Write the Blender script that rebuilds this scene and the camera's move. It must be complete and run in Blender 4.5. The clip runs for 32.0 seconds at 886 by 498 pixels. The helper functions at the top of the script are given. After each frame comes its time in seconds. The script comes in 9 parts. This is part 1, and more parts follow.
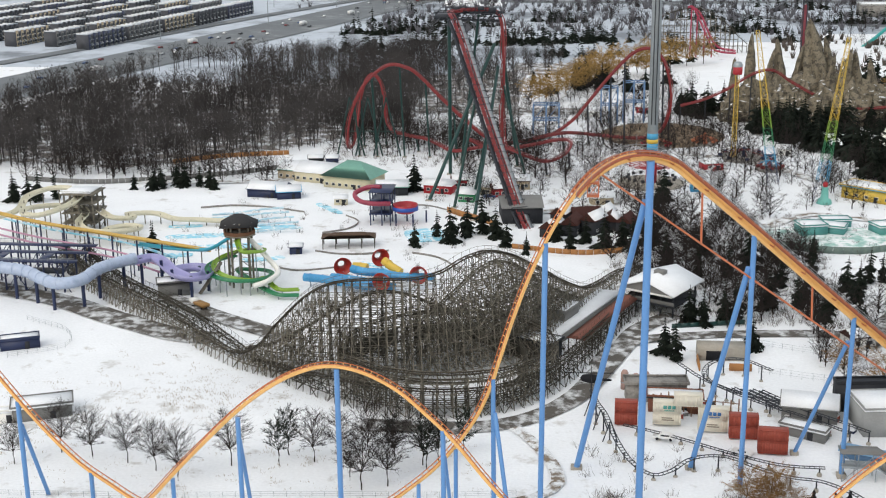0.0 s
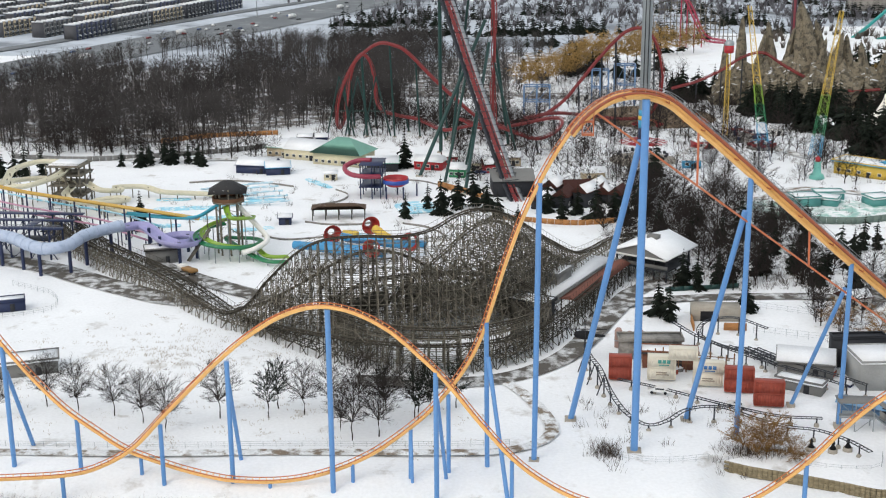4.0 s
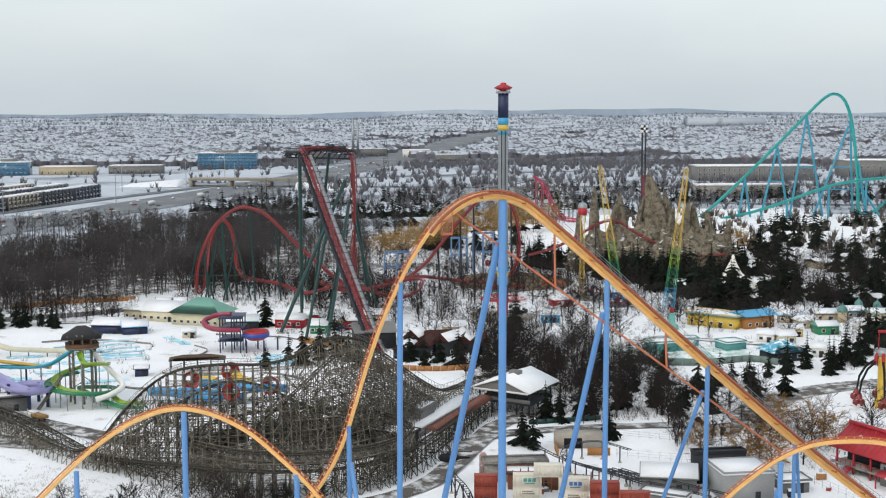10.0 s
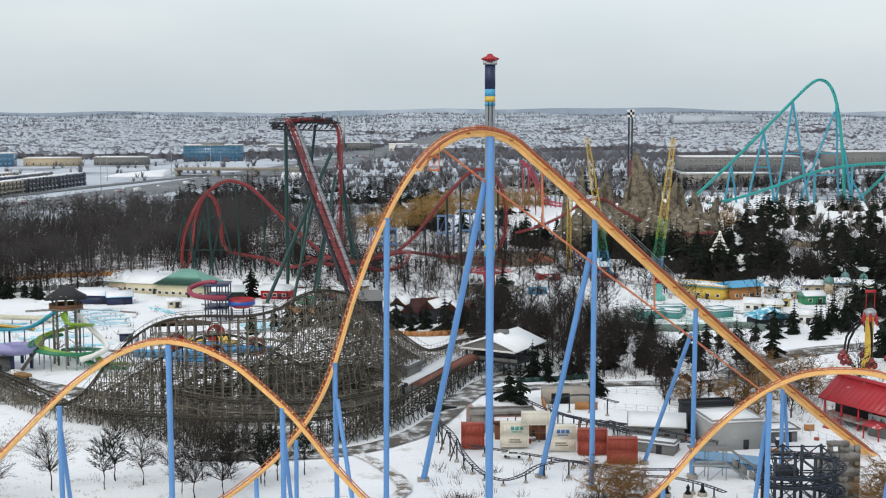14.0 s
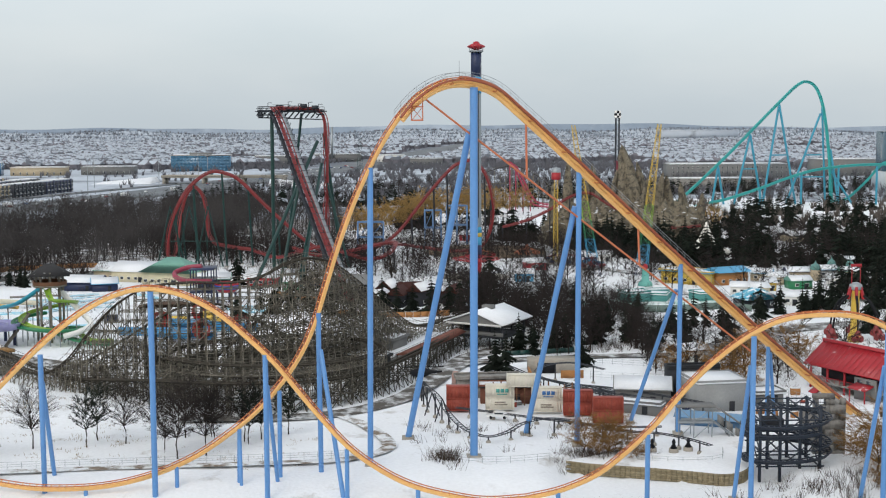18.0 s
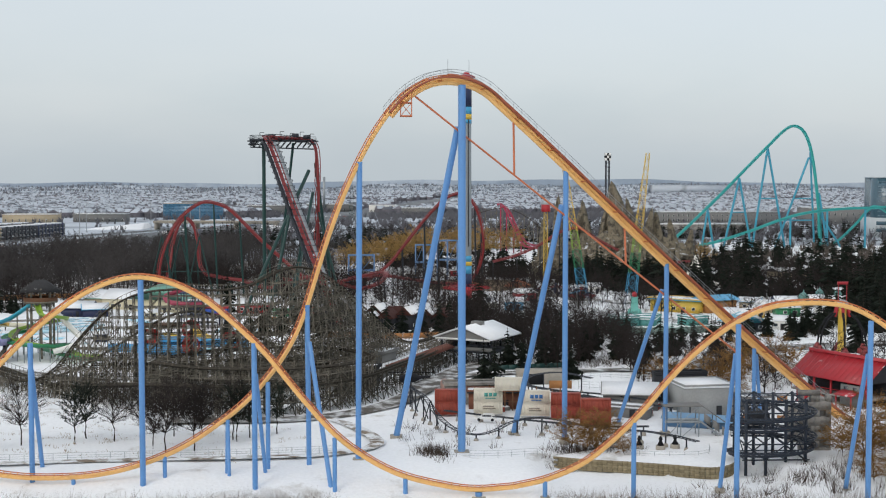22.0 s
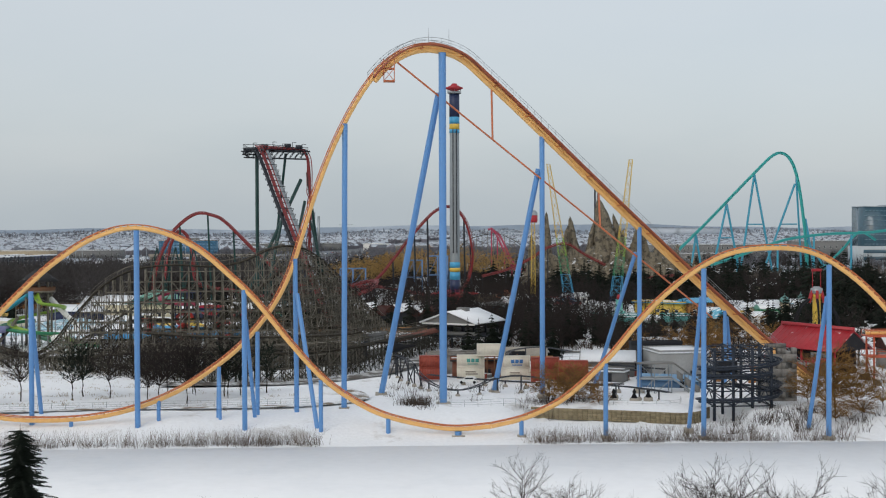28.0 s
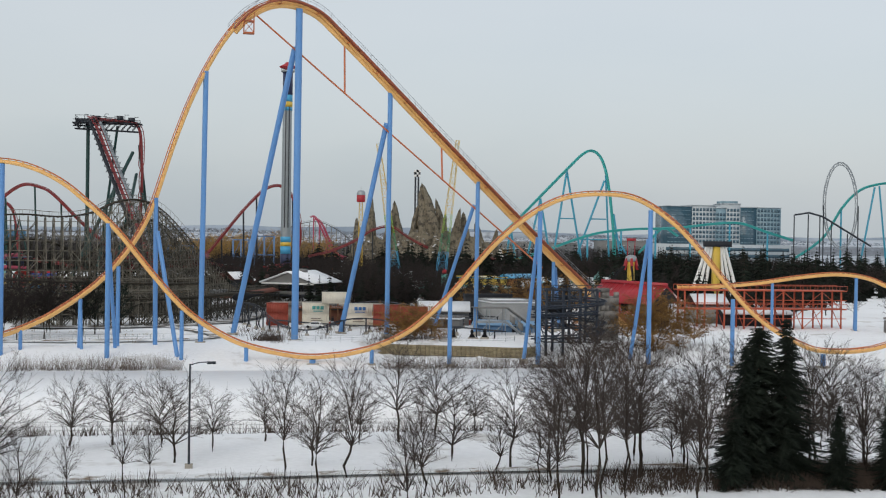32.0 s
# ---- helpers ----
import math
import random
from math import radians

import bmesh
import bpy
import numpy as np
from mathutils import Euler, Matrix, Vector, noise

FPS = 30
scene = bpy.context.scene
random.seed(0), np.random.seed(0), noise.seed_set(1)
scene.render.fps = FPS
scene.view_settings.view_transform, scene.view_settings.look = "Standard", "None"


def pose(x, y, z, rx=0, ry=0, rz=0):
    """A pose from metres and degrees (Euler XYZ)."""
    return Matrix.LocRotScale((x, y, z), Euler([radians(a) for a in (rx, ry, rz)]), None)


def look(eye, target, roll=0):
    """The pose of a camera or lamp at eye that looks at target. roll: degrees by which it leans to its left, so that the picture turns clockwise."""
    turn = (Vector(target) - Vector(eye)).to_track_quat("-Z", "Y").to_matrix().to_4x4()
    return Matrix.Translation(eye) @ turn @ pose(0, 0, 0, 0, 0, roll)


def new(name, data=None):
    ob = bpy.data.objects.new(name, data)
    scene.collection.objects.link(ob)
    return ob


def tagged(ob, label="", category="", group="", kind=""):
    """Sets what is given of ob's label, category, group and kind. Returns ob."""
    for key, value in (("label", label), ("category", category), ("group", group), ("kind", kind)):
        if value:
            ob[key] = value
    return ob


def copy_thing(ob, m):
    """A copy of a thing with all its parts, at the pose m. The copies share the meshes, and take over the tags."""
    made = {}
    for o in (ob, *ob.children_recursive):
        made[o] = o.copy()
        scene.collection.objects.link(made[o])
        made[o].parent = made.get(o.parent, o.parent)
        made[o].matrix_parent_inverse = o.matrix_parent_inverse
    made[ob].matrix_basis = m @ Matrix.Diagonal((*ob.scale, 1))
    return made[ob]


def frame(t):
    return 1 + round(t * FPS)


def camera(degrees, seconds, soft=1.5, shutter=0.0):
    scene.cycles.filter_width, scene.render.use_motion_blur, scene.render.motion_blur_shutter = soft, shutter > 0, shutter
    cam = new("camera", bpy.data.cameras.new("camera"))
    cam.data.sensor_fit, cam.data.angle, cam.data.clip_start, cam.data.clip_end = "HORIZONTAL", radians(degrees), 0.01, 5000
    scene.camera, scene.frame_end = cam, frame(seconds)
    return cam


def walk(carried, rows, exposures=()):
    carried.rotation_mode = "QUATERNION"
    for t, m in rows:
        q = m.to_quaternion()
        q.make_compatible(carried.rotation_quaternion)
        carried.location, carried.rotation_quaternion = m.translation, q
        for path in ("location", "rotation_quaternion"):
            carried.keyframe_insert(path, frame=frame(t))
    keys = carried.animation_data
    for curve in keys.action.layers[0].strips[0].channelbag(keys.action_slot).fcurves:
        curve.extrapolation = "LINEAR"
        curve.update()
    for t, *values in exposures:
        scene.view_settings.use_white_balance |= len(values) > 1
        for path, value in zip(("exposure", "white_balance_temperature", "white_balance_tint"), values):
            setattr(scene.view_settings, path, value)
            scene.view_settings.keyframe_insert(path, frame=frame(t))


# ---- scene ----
cam = camera(37.8, 32.0, 1.15)
PATH = [
    (0, (-13.333, -232.628, 118.376), (-13.536, -230.718, 117.82), -0.6),
    (2.5, (-14.1, -232.875, 110.301), (-14.29, -230.962, 109.748), -0.5),
    (5, (-14.175, -232.256, 101.759), (-14.352, -230.33, 101.25), -0.3),
    (5.2, (-14.036, -232.695, 100.969), (-14.209, -230.76, 100.494), -0.2),
    (5.5, (-13.731, -232.334, 100.166), (-13.901, -230.387, 99.743), -0.3),
    (5.8, (-13.179, -233.51, 99.404), (-13.341, -231.552, 99.033), -0.4),
    (6, (-13.118, -234.63, 99.052), (-13.235, -232.662, 98.718), -0.2),
    (6.3, (-13.98, -236.378, 98.158), (-13.997, -234.398, 97.877), 0.1),
    (6.6, (-13.988, -236.814, 97.322), (-13.993, -234.828, 97.089), 0.0),
    (7, (-13.835, -235.617, 95.564), (-13.831, -233.63, 95.335), -0.1),
    (7.5, (-13.781, -235.114, 93.801), (-13.769, -233.127, 93.572), -0.1),
    (8, (-13.669, -235.305, 92.327), (-13.655, -233.318, 92.097), -0.1),
    (9, (-13.655, -235.621, 89.545), (-13.637, -233.635, 89.313), -0.1),
    (11, (-13.882, -235.756, 83.736), (-13.852, -233.77, 83.505), -0.2),
    (13, (-13.901, -235.295, 77.622), (-13.861, -233.309, 77.393), -0.1),
    (15.5, (-13.75, -235.763, 70.235), (-13.698, -233.777, 70.008), -0.1),
    (17.5, (-13.057, -235.378, 63.61), (-12.997, -233.389, 63.402), -0.2),
    (19, (-12.976, -238.417, 60.14), (-12.91, -236.426, 59.962), -0.1),
    (20, (-12.666, -238.815, 57.117), (-12.598, -236.822, 56.962), -0.1),
    (21, (-12.474, -239.895, 54.235), (-12.403, -237.901, 54.102), -0.2),
    (22, (-12.459, -239.349, 51.165), (-12.384, -237.353, 51.055), 0.0),
    (23, (-12.027, -240.814, 48.692), (-11.951, -238.818, 48.604), -0.0),
    (24, (-12.014, -241.372, 45.543), (-11.935, -239.375, 45.485), 0.0),
    (24.5, (-12.013, -241.745, 44.145), (-11.932, -239.747, 44.102), 0.0),
    (25, (-11.994, -242.834, 42.87), (-11.909, -240.837, 42.827), 0.0),
    (25.5, (-11.647, -243.001, 41.177), (-11.563, -241.003, 41.139), -0.0),
    (27.5, (-10.564, -248.711, 35.522), (-10.48, -246.713, 35.49), -0.2),
    (28, (-10.288, -251.85, 34.279), (-10.206, -249.852, 34.246), -0.2),
    (29, (-10.226, -256.223, 31.018), (-10.128, -254.225, 30.988), -0.4),
    (29.5, (-10.53, -258.053, 29.842), (-10.418, -256.056, 29.809), -0.3),
    (30, (-11.307, -260.101, 28.404), (-11.171, -258.106, 28.372), -0.2),
    (30.5, (-12.575, -262.328, 27.098), (-12.416, -260.335, 27.065), 0.0),
    (31, (-14.95, -263.929, 25.354), (-14.779, -261.937, 25.324), 0.2),
    (31.3, (-16.299, -265.255, 24.671), (-16.11, -263.265, 24.641), 0.5),
    (31.5, (-17.331, -265.382, 23.881), (-17.103, -263.396, 23.853), 0.5),
    (31.7, (-18.268, -266.487, 23.333), (-17.981, -264.508, 23.306), 0.7),
    (32, (-19.925, -267.995, 22.379), (-19.552, -266.03, 22.356), 0.9),
]
walk(cam, [(t, look(eye, target, roll)) for t, eye, target, roll in PATH], [(0, 0.12, 6500, 9), (6, 0.12, 6400, 9), (14, 0.06, 6300, 8), (22, -0.13, 6300, 9), (28, -0.32, 6300, 9), (32, -0.31, 6350, 9)])

# ---- place ----
# World: an overcast winter sky, a little brighter overhead, and one wide, weak sun behind the cloud.
world = bpy.data.worlds.new("overcast_sky")
scene.world = world
world.use_nodes = True
wn = world.node_tree.nodes
wl = world.node_tree.links
wn.clear()
w_out = wn.new("ShaderNodeOutputWorld")
w_sky = wn.new("ShaderNodeTexSky")
w_sky.sky_type = 'NISHITA'
w_sky.sun_disc = False
w_sky.sun_elevation = radians(34)
w_sky.sun_rotation = radians(215)
w_sky.dust_density = 4.0
w_bg_sky = wn.new("ShaderNodeBackground")
w_bg_sky.inputs["Strength"].default_value = 0.045
wl.new(w_sky.outputs[0], w_bg_sky.inputs["Color"])
w_co = wn.new("ShaderNodeTexCoord")
w_sep = wn.new("ShaderNodeSeparateXYZ")
wl.new(w_co.outputs["Generated"], w_sep.inputs[0])
w_map = wn.new("ShaderNodeMapping")
w_map.inputs["Scale"].default_value = (1.5, 1.5, 4.0)
wl.new(w_co.outputs["Generated"], w_map.inputs["Vector"])
w_noise = wn.new("ShaderNodeTexNoise")
w_noise.inputs["Scale"].default_value = 2.3
w_noise.inputs["Detail"].default_value = 5
wl.new(w_map.outputs[0], w_noise.inputs["Vector"])
w_add = wn.new("ShaderNodeMath")
w_add.operation = 'MULTIPLY_ADD'
wl.new(w_noise.outputs[0], w_add.inputs[0])
w_add.inputs[1].default_value = 0.24
wl.new(w_sep.outputs["Z"], w_add.inputs[2])
w_off = wn.new("ShaderNodeMath")
w_off.operation = 'SUBTRACT'
wl.new(w_add.outputs[0], w_off.inputs[0])
w_off.inputs[1].default_value = 0.06
w_ramp = wn.new("ShaderNodeValToRGB")
cr = w_ramp.color_ramp
cr.elements[0].position, cr.elements[0].color = 0.0, (0.64, 0.705, 0.75, 1)
cr.elements[1].position, cr.elements[1].color = 1.0, (0.94, 0.955, 0.96, 1)
for p, c in ((0.08, (0.71, 0.77, 0.805)), (0.14, (0.80, 0.838, 0.857)), (0.23, (0.855, 0.878, 0.885)), (0.5, (0.88, 0.897, 0.905))):
    e = cr.elements.new(p)
    e.color = (*c, 1)
wl.new(w_off.outputs[0], w_ramp.inputs[0])
w_bg_cloud = wn.new("ShaderNodeBackground")
w_bg_cloud.inputs["Strength"].default_value = 0.78
wl.new(w_ramp.outputs[0], w_bg_cloud.inputs["Color"])
w_sum = wn.new("ShaderNodeAddShader")
wl.new(w_bg_sky.outputs[0], w_sum.inputs[0])
wl.new(w_bg_cloud.outputs[0], w_sum.inputs[1])
wl.new(w_sum.outputs[0], w_out.inputs[0])

sun = new("sun", bpy.data.lights.new("sun", 'SUN'))
sun.data.energy = 0.55
sun.data.angle = radians(25)
sun.data.color = (1.0, 0.97, 0.93)
sun.matrix_world = look((-60, -80, 120), (0, 0, 0))


# ---- materials ----
def lin(h):
    """Linear RGB from a hex colour."""
    c = [int(h[i:i + 2], 16) / 255 for i in (0, 2, 4)]
    return tuple(v / 12.92 if v < 0.04045 else ((v + 0.055) / 1.055) ** 2.4 for v in c)


def surface(name, hexcol, rough=0.6, metal=0.0, var=0.18, scale=0.25, fine=6.0, bump=0.0, second=None, cut=(0.55, 0.68), island=0.0, rnd=0.0):
    """A procedural surface: base colour varied at two scales, an optional second colour in patches, fine relief."""
    m = bpy.data.materials.new(name)
    m.use_nodes = True
    n, l = m.node_tree.nodes, m.node_tree.links
    bs = n["Principled BSDF"]
    bs.inputs["Roughness"].default_value = rough
    bs.inputs["Metallic"].default_value = metal
    bs.inputs["Specular IOR Level"].default_value = 0.5 if rough < 0.65 else (0.0 if "snow" in name else 0.12)
    geo = n.new("ShaderNodeNewGeometry")
    n1 = n.new("ShaderNodeTexNoise")
    n1.inputs["Scale"].default_value = scale
    n1.inputs["Detail"].default_value = 4
    n2 = n.new("ShaderNodeTexNoise")
    n2.inputs["Scale"].default_value = fine
    n2.inputs["Detail"].default_value = 3
    l.new(geo.outputs["Position"], n1.inputs["Vector"])
    l.new(geo.outputs["Position"], n2.inputs["Vector"])
    add = n.new("ShaderNodeMath")
    add.operation = 'ADD'
    l.new(n1.outputs[0], add.inputs[0])
    l.new(n2.outputs[0], add.inputs[1])
    rng = n.new("ShaderNodeMapRange")
    rng.inputs["From Min"].default_value = 0.6
    rng.inputs["From Max"].default_value = 1.4
    rng.inputs["To Min"].default_value = 1 - var
    rng.inputs["To Max"].default_value = 1 + var
    l.new(add.outputs[0], rng.inputs[0])
    val = rng.outputs[0]
    if island or rnd:
        src = n.new("ShaderNodeObjectInfo") if rnd else geo
        amount = rnd or island
        r2 = n.new("ShaderNodeMapRange")
        r2.inputs["To Min"].default_value = 1 - amount
        r2.inputs["To Max"].default_value = 1 + amount
        l.new(src.outputs["Random"] if rnd else src.outputs["Random Per Island"], r2.inputs[0])
        mu = n.new("ShaderNodeMath")
        mu.operation = 'MULTIPLY'
        l.new(val, mu.inputs[0])
        l.new(r2.outputs[0], mu.inputs[1])
        val = mu.outputs[0]
    base = lin(hexcol)
    col = n.new("ShaderNodeVectorMath")
    col.operation = 'SCALE'
    l.new(val, col.inputs["Scale"])
    if second:
        mix = n.new("ShaderNodeMix")
        mix.data_type = 'RGBA'
        mix.inputs["A"].default_value = (*base, 1)
        mix.inputs["B"].default_value = (*lin(second), 1)
        n3 = n.new("ShaderNodeTexNoise")
        n3.inputs["Scale"].default_value = scale * 1.7
        n3.inputs["Detail"].default_value = 6
        n3.inputs["Roughness"].default_value = 0.65
        l.new(geo.outputs["Position"], n3.inputs["Vector"])
        st = n.new("ShaderNodeMapRange")
        st.inputs["From Min"].default_value = cut[0]
        st.inputs["From Max"].default_value = cut[1]
        l.new(n3.outputs[0], st.inputs[0])
        l.new(st.outputs[0], mix.inputs["Factor"])
        l.new(mix.outputs["Result"], col.inputs[0])
    else:
        col.inputs[0].default_value = base
    l.new(col.outputs[0], bs.inputs["Base Color"])
    if bump:
        bp = n.new("ShaderNodeBump")
        bp.inputs["Strength"].default_value = bump
        bp.inputs["Distance"].default_value = 0.3
        l.new(add.outputs[0], bp.inputs["Height"])
        l.new(bp.outputs[0], bs.inputs["Normal"])
    return m


def glassy(name, hexcol, rough=0.08):
    m = surface(name, hexcol, rough, 0.0, 0.25, 0.2, 2.0)
    m.node_tree.nodes["Principled BSDF"].inputs["Specular IOR Level"].default_value = 0.8
    return m


M = {}
M["snow"] = surface("snow_ground", "e8eaec", 0.75, 0, 0.07, 0.06, 1.4, 0.35, "9b9489", (0.58, 0.80))
M["litter"] = surface("woodland_floor", "827c77", 0.9, 0, 0.2, 0.08, 1.0, 0.3, "dcdfe2", (0.48, 0.58))
# Far street and field tones carry distance haze in their colour.
M["streets"] = surface("haze_toned_streets_and_gardens", "6f747b", 0.9, 0, 0.15, 0.012, 0.3, 0, "aab1b9", (0.55, 0.62))
M["fields"] = surface("haze_greyed_snow_fields", "bac1c9", 0.8, 0, 0.08, 0.006, 0.1, 0, "858a90", (0.50, 0.62))
M["ice"] = surface("snowy_ice", "f3f4f5", 0.8, 0, 0.03, 0.03, 0.6, 0, "eceef0", (0.5, 0.7))
M["roofsnow"] = surface("roof_snow", "e9ebed", 0.75, 0, 0.06, 0.3, 2.0, 0.2)
M["orange"] = surface("orange_track_paint", "eebb72", 0.42, 0, 0.12, 0.4, 5.0, 0, "e0a654", (0.6, 0.75))
M["rail"] = surface("orange_rail_paint", "b9683c", 0.4, 0, 0.12, 0.5, 6.0)
M["lifttrough"] = surface("red_brown_trough_paint", "9a5238", 0.5, 0, 0.2, 0.8, 6.0)
M["lattice_orange"] = surface("lift_brace_paint", "c4704a", 0.45, 0, 0.12, 0.5, 6.0)
M["blue"] = surface("blue_column_paint", "5f90c8", 0.4, 0, 0.08, 0.12, 3.0, 0, "5f8cc2", (0.55, 0.8))
M["concrete"] = surface("footing_concrete", "a49e93", 0.85, 0, 0.2, 0.6, 5.0, 0.2)
M["asphalt"] = surface("wet_asphalt", "5a5651", 0.7, 0, 0.2, 0.15, 3.0, 0.1, "cdcfd0", (0.47, 0.62))
M["highway"] = surface("highway_asphalt", "6e7275", 0.8, 0, 0.14, 0.02, 0.7, 0, "8c8f90", (0.5, 0.7))
M["dirt"] = surface("muddy_verge", "7d7163", 0.9, 0, 0.25, 0.2, 3.0, 0.3, "dcdedf", (0.4, 0.52))
M["timber"] = surface("weathered_grey_timber", "7b766b", 0.85, 0, 0.25, 0.3, 4.0, 0, "524f48", (0.45, 0.65), island=0.25)
M["timber_dark"] = surface("dark_creosoted_timber", "484640", 0.85, 0, 0.25, 0.4, 4.0, 0.1, None, (0, 1), island=0.3)
M["trackwood"] = surface("dark_track_laminate", "45413a", 0.8, 0, 0.25, 0.5, 4.0)
M["steel"] = surface("galvanised_steel", "9aa0a3", 0.4, 0.6, 0.12, 0.4, 5.0)
M["darksteel"] = surface("dark_steel_paint", "2c3037", 0.5, 0.2, 0.2, 0.5, 5.0)
M["green"] = surface("dark_green_paint", "113a36", 0.45, 0, 0.18, 0.3, 3.0)
M["redtrack"] = surface("red_track_paint", "822a2b", 0.42, 0, 0.15, 0.3, 3.0)
M["teal"] = surface("teal_track_paint", "359f9b", 0.45, 0, 0.12, 0.2, 2.0)
M["tealsup"] = surface("teal_blue_column_paint", "3d93ac", 0.45, 0, 0.12, 0.2, 2.0)
M["red"] = surface("red_paint", "a3202a", 0.45, 0, 0.15, 0.4, 4.0)
M["redroof"] = surface("red_metal_roof", "a3202a", 0.4, 0, 0.15, 0.14, 4.0, 0, "eceff0", (0.60, 0.64))
M["navy"] = surface("navy_paint", "1f2b4d", 0.45, 0, 0.15, 0.4, 4.0)
M["skyblue"] = surface("sky_blue_paint", "479bc4", 0.45, 0, 0.12, 0.4, 4.0)
M["yellow"] = surface("yellow_paint", "cfae45", 0.45, 0, 0.14, 0.4, 4.0)
M["lime"] = surface("lime_green_fibreglass", "86a83c", 0.35, 0, 0.14, 0.4, 3.0)
M["leafgreen"] = surface("green_fibreglass", "2d7f55", 0.35, 0, 0.14, 0.4, 3.0)
M["cream"] = surface("cream_fibreglass", "d2cdb6", 0.4, 0, 0.1, 0.3, 3.0, 0, "c6c1aa", (0.5, 0.7))
M["lilac"] = surface("lilac_fibreglass", "a9b6cc", 0.3, 0, 0.12, 0.3, 3.0, 0, "96a5bd", (0.5, 0.7))
M["purple"] = surface("purple_fibreglass", "9a98c4", 0.35, 0, 0.12, 0.3, 3.0)
M["pink"] = surface("pink_fibreglass", "b98ba2", 0.35, 0, 0.12, 0.3, 3.0)
M["aqua"] = surface("aqua_basin_paint", "8fcfe3", 0.5, 0, 0.12, 0.3, 3.0, 0, "eef2f3", (0.48, 0.6))
M["white"] = surface("white_paint", "e6e5e0", 0.5, 0, 0.08, 0.5, 4.0)
M["bark"] = surface("grey_brown_bark", "39322c", 0.9, 0, 0.25, 0.3, 5.0, 0.2)
M["twig"] = surface("bare_twigs", "322d2b", 0.9, 0, 0.25, 0.1, 2.0, 0, None, (0, 1), rnd=0.2)
M["woodtwig"] = surface("bare_woodland_twigs", "4e4b4a", 0.9, 0, 0.25, 0.02, 0.5, 0, "3b3837", (0.45, 0.6), island=0.12)
M["willow"] = surface("golden_willow_twigs", "a98a55", 0.85, 0, 0.25, 0.1, 2.0, 0, "977a4a", (0.45, 0.65), rnd=0.1)
M["brush"] = surface("brown_brush_twigs", "4c423b", 0.9, 0, 0.3, 0.2, 2.0)
M["needle"] = surface("dark_conifer_needles", "262d26", 0.85, 0, 0.3, 0.3, 3.0, 0, "1a1f1a", (0.45, 0.6), rnd=0.25)
M["tan"] = surface("tan_wall", "b3a58c", 0.75, 0, 0.12, 0.4, 4.0)
M["beige"] = surface("beige_wall", "d0c8ac", 0.75, 0, 0.1, 0.4, 4.0)
M["greenroof"] = surface("sea_green_metal_roof", "6a9c8c", 0.5, 0, 0.14, 0.3, 4.0, 0, "e9eded", (0.68, 0.76))
M["greywall"] = surface("grey_siding", "7a7a78", 0.7, 0, 0.12, 0.4, 4.0)
M["darkwall"] = surface("dark_siding", "36383c", 0.7, 0, 0.18, 0.4, 4.0)
M["brownroof"] = surface("brown_shingle_roof", "57483d", 0.85, 0, 0.2, 0.5, 5.0, 0.2, "cfccc8", (0.62, 0.72))
M["darkroof"] = surface("charcoal_shingle_roof", "3c3c3d", 0.85, 0, 0.2, 0.5, 5.0, 0.2, "d9d9d9", (0.66, 0.74))
M["rustroof"] = surface("dark_red_shingle_roof", "432b27", 0.85, 0, 0.2, 0.4, 5.0, 0.2)
M["woodtan"] = surface("tan_fence_boards", "a8794e", 0.8, 0, 0.2, 0.4, 5.0)
M["brick"] = surface("brown_brick", "55565a", 0.85, 0, 0.18, 0.3, 5.0, 0.1, None, (0, 1), rnd=0.12)
M["glass"] = glassy("dark_window_glass", "2b3238")
M["blueglass"] = glassy("blue_curtain_glass", "45708c", 0.12)
M["rock"] = surface("grey_tan_rockwork", "807868", 0.9, 0, 0.32, 0.3, 1.5, 0.7, "56524a", (0.48, 0.6))
def dust(m, amount=0.72, tone="e3e6e9"):
    """Lay snow on the level ledges of a material."""
    n, l = m.node_tree.nodes, m.node_tree.links
    bs = n["Principled BSDF"]
    src = bs.inputs["Base Color"].links[0].from_socket
    geo = n.new("ShaderNodeNewGeometry")
    sep = n.new("ShaderNodeSeparateXYZ")
    l.new(geo.outputs["True Normal"], sep.inputs[0])
    noise = n.new("ShaderNodeTexNoise")
    noise.inputs["Scale"].default_value = 0.22
    noise.inputs["Detail"].default_value = 4
    l.new(geo.outputs["Position"], noise.inputs["Vector"])
    add = n.new("ShaderNodeMath")
    add.operation = 'MULTIPLY_ADD'
    l.new(noise.outputs[0], add.inputs[0])
    add.inputs[1].default_value = 0.6
    l.new(sep.outputs["Z"], add.inputs[2])
    st = n.new("ShaderNodeMapRange")
    st.inputs["From Min"].default_value = amount + 0.3
    st.inputs["From Max"].default_value = amount + 0.4
    l.new(add.outputs[0], st.inputs[0])
    mix = n.new("ShaderNodeMix")
    mix.data_type = 'RGBA'
    mix.inputs["B"].default_value = (*lin(tone), 1)
    l.new(src, mix.inputs["A"])
    l.new(st.outputs[0], mix.inputs["Factor"])
    l.new(mix.outputs["Result"], bs.inputs["Base Color"])
    return m


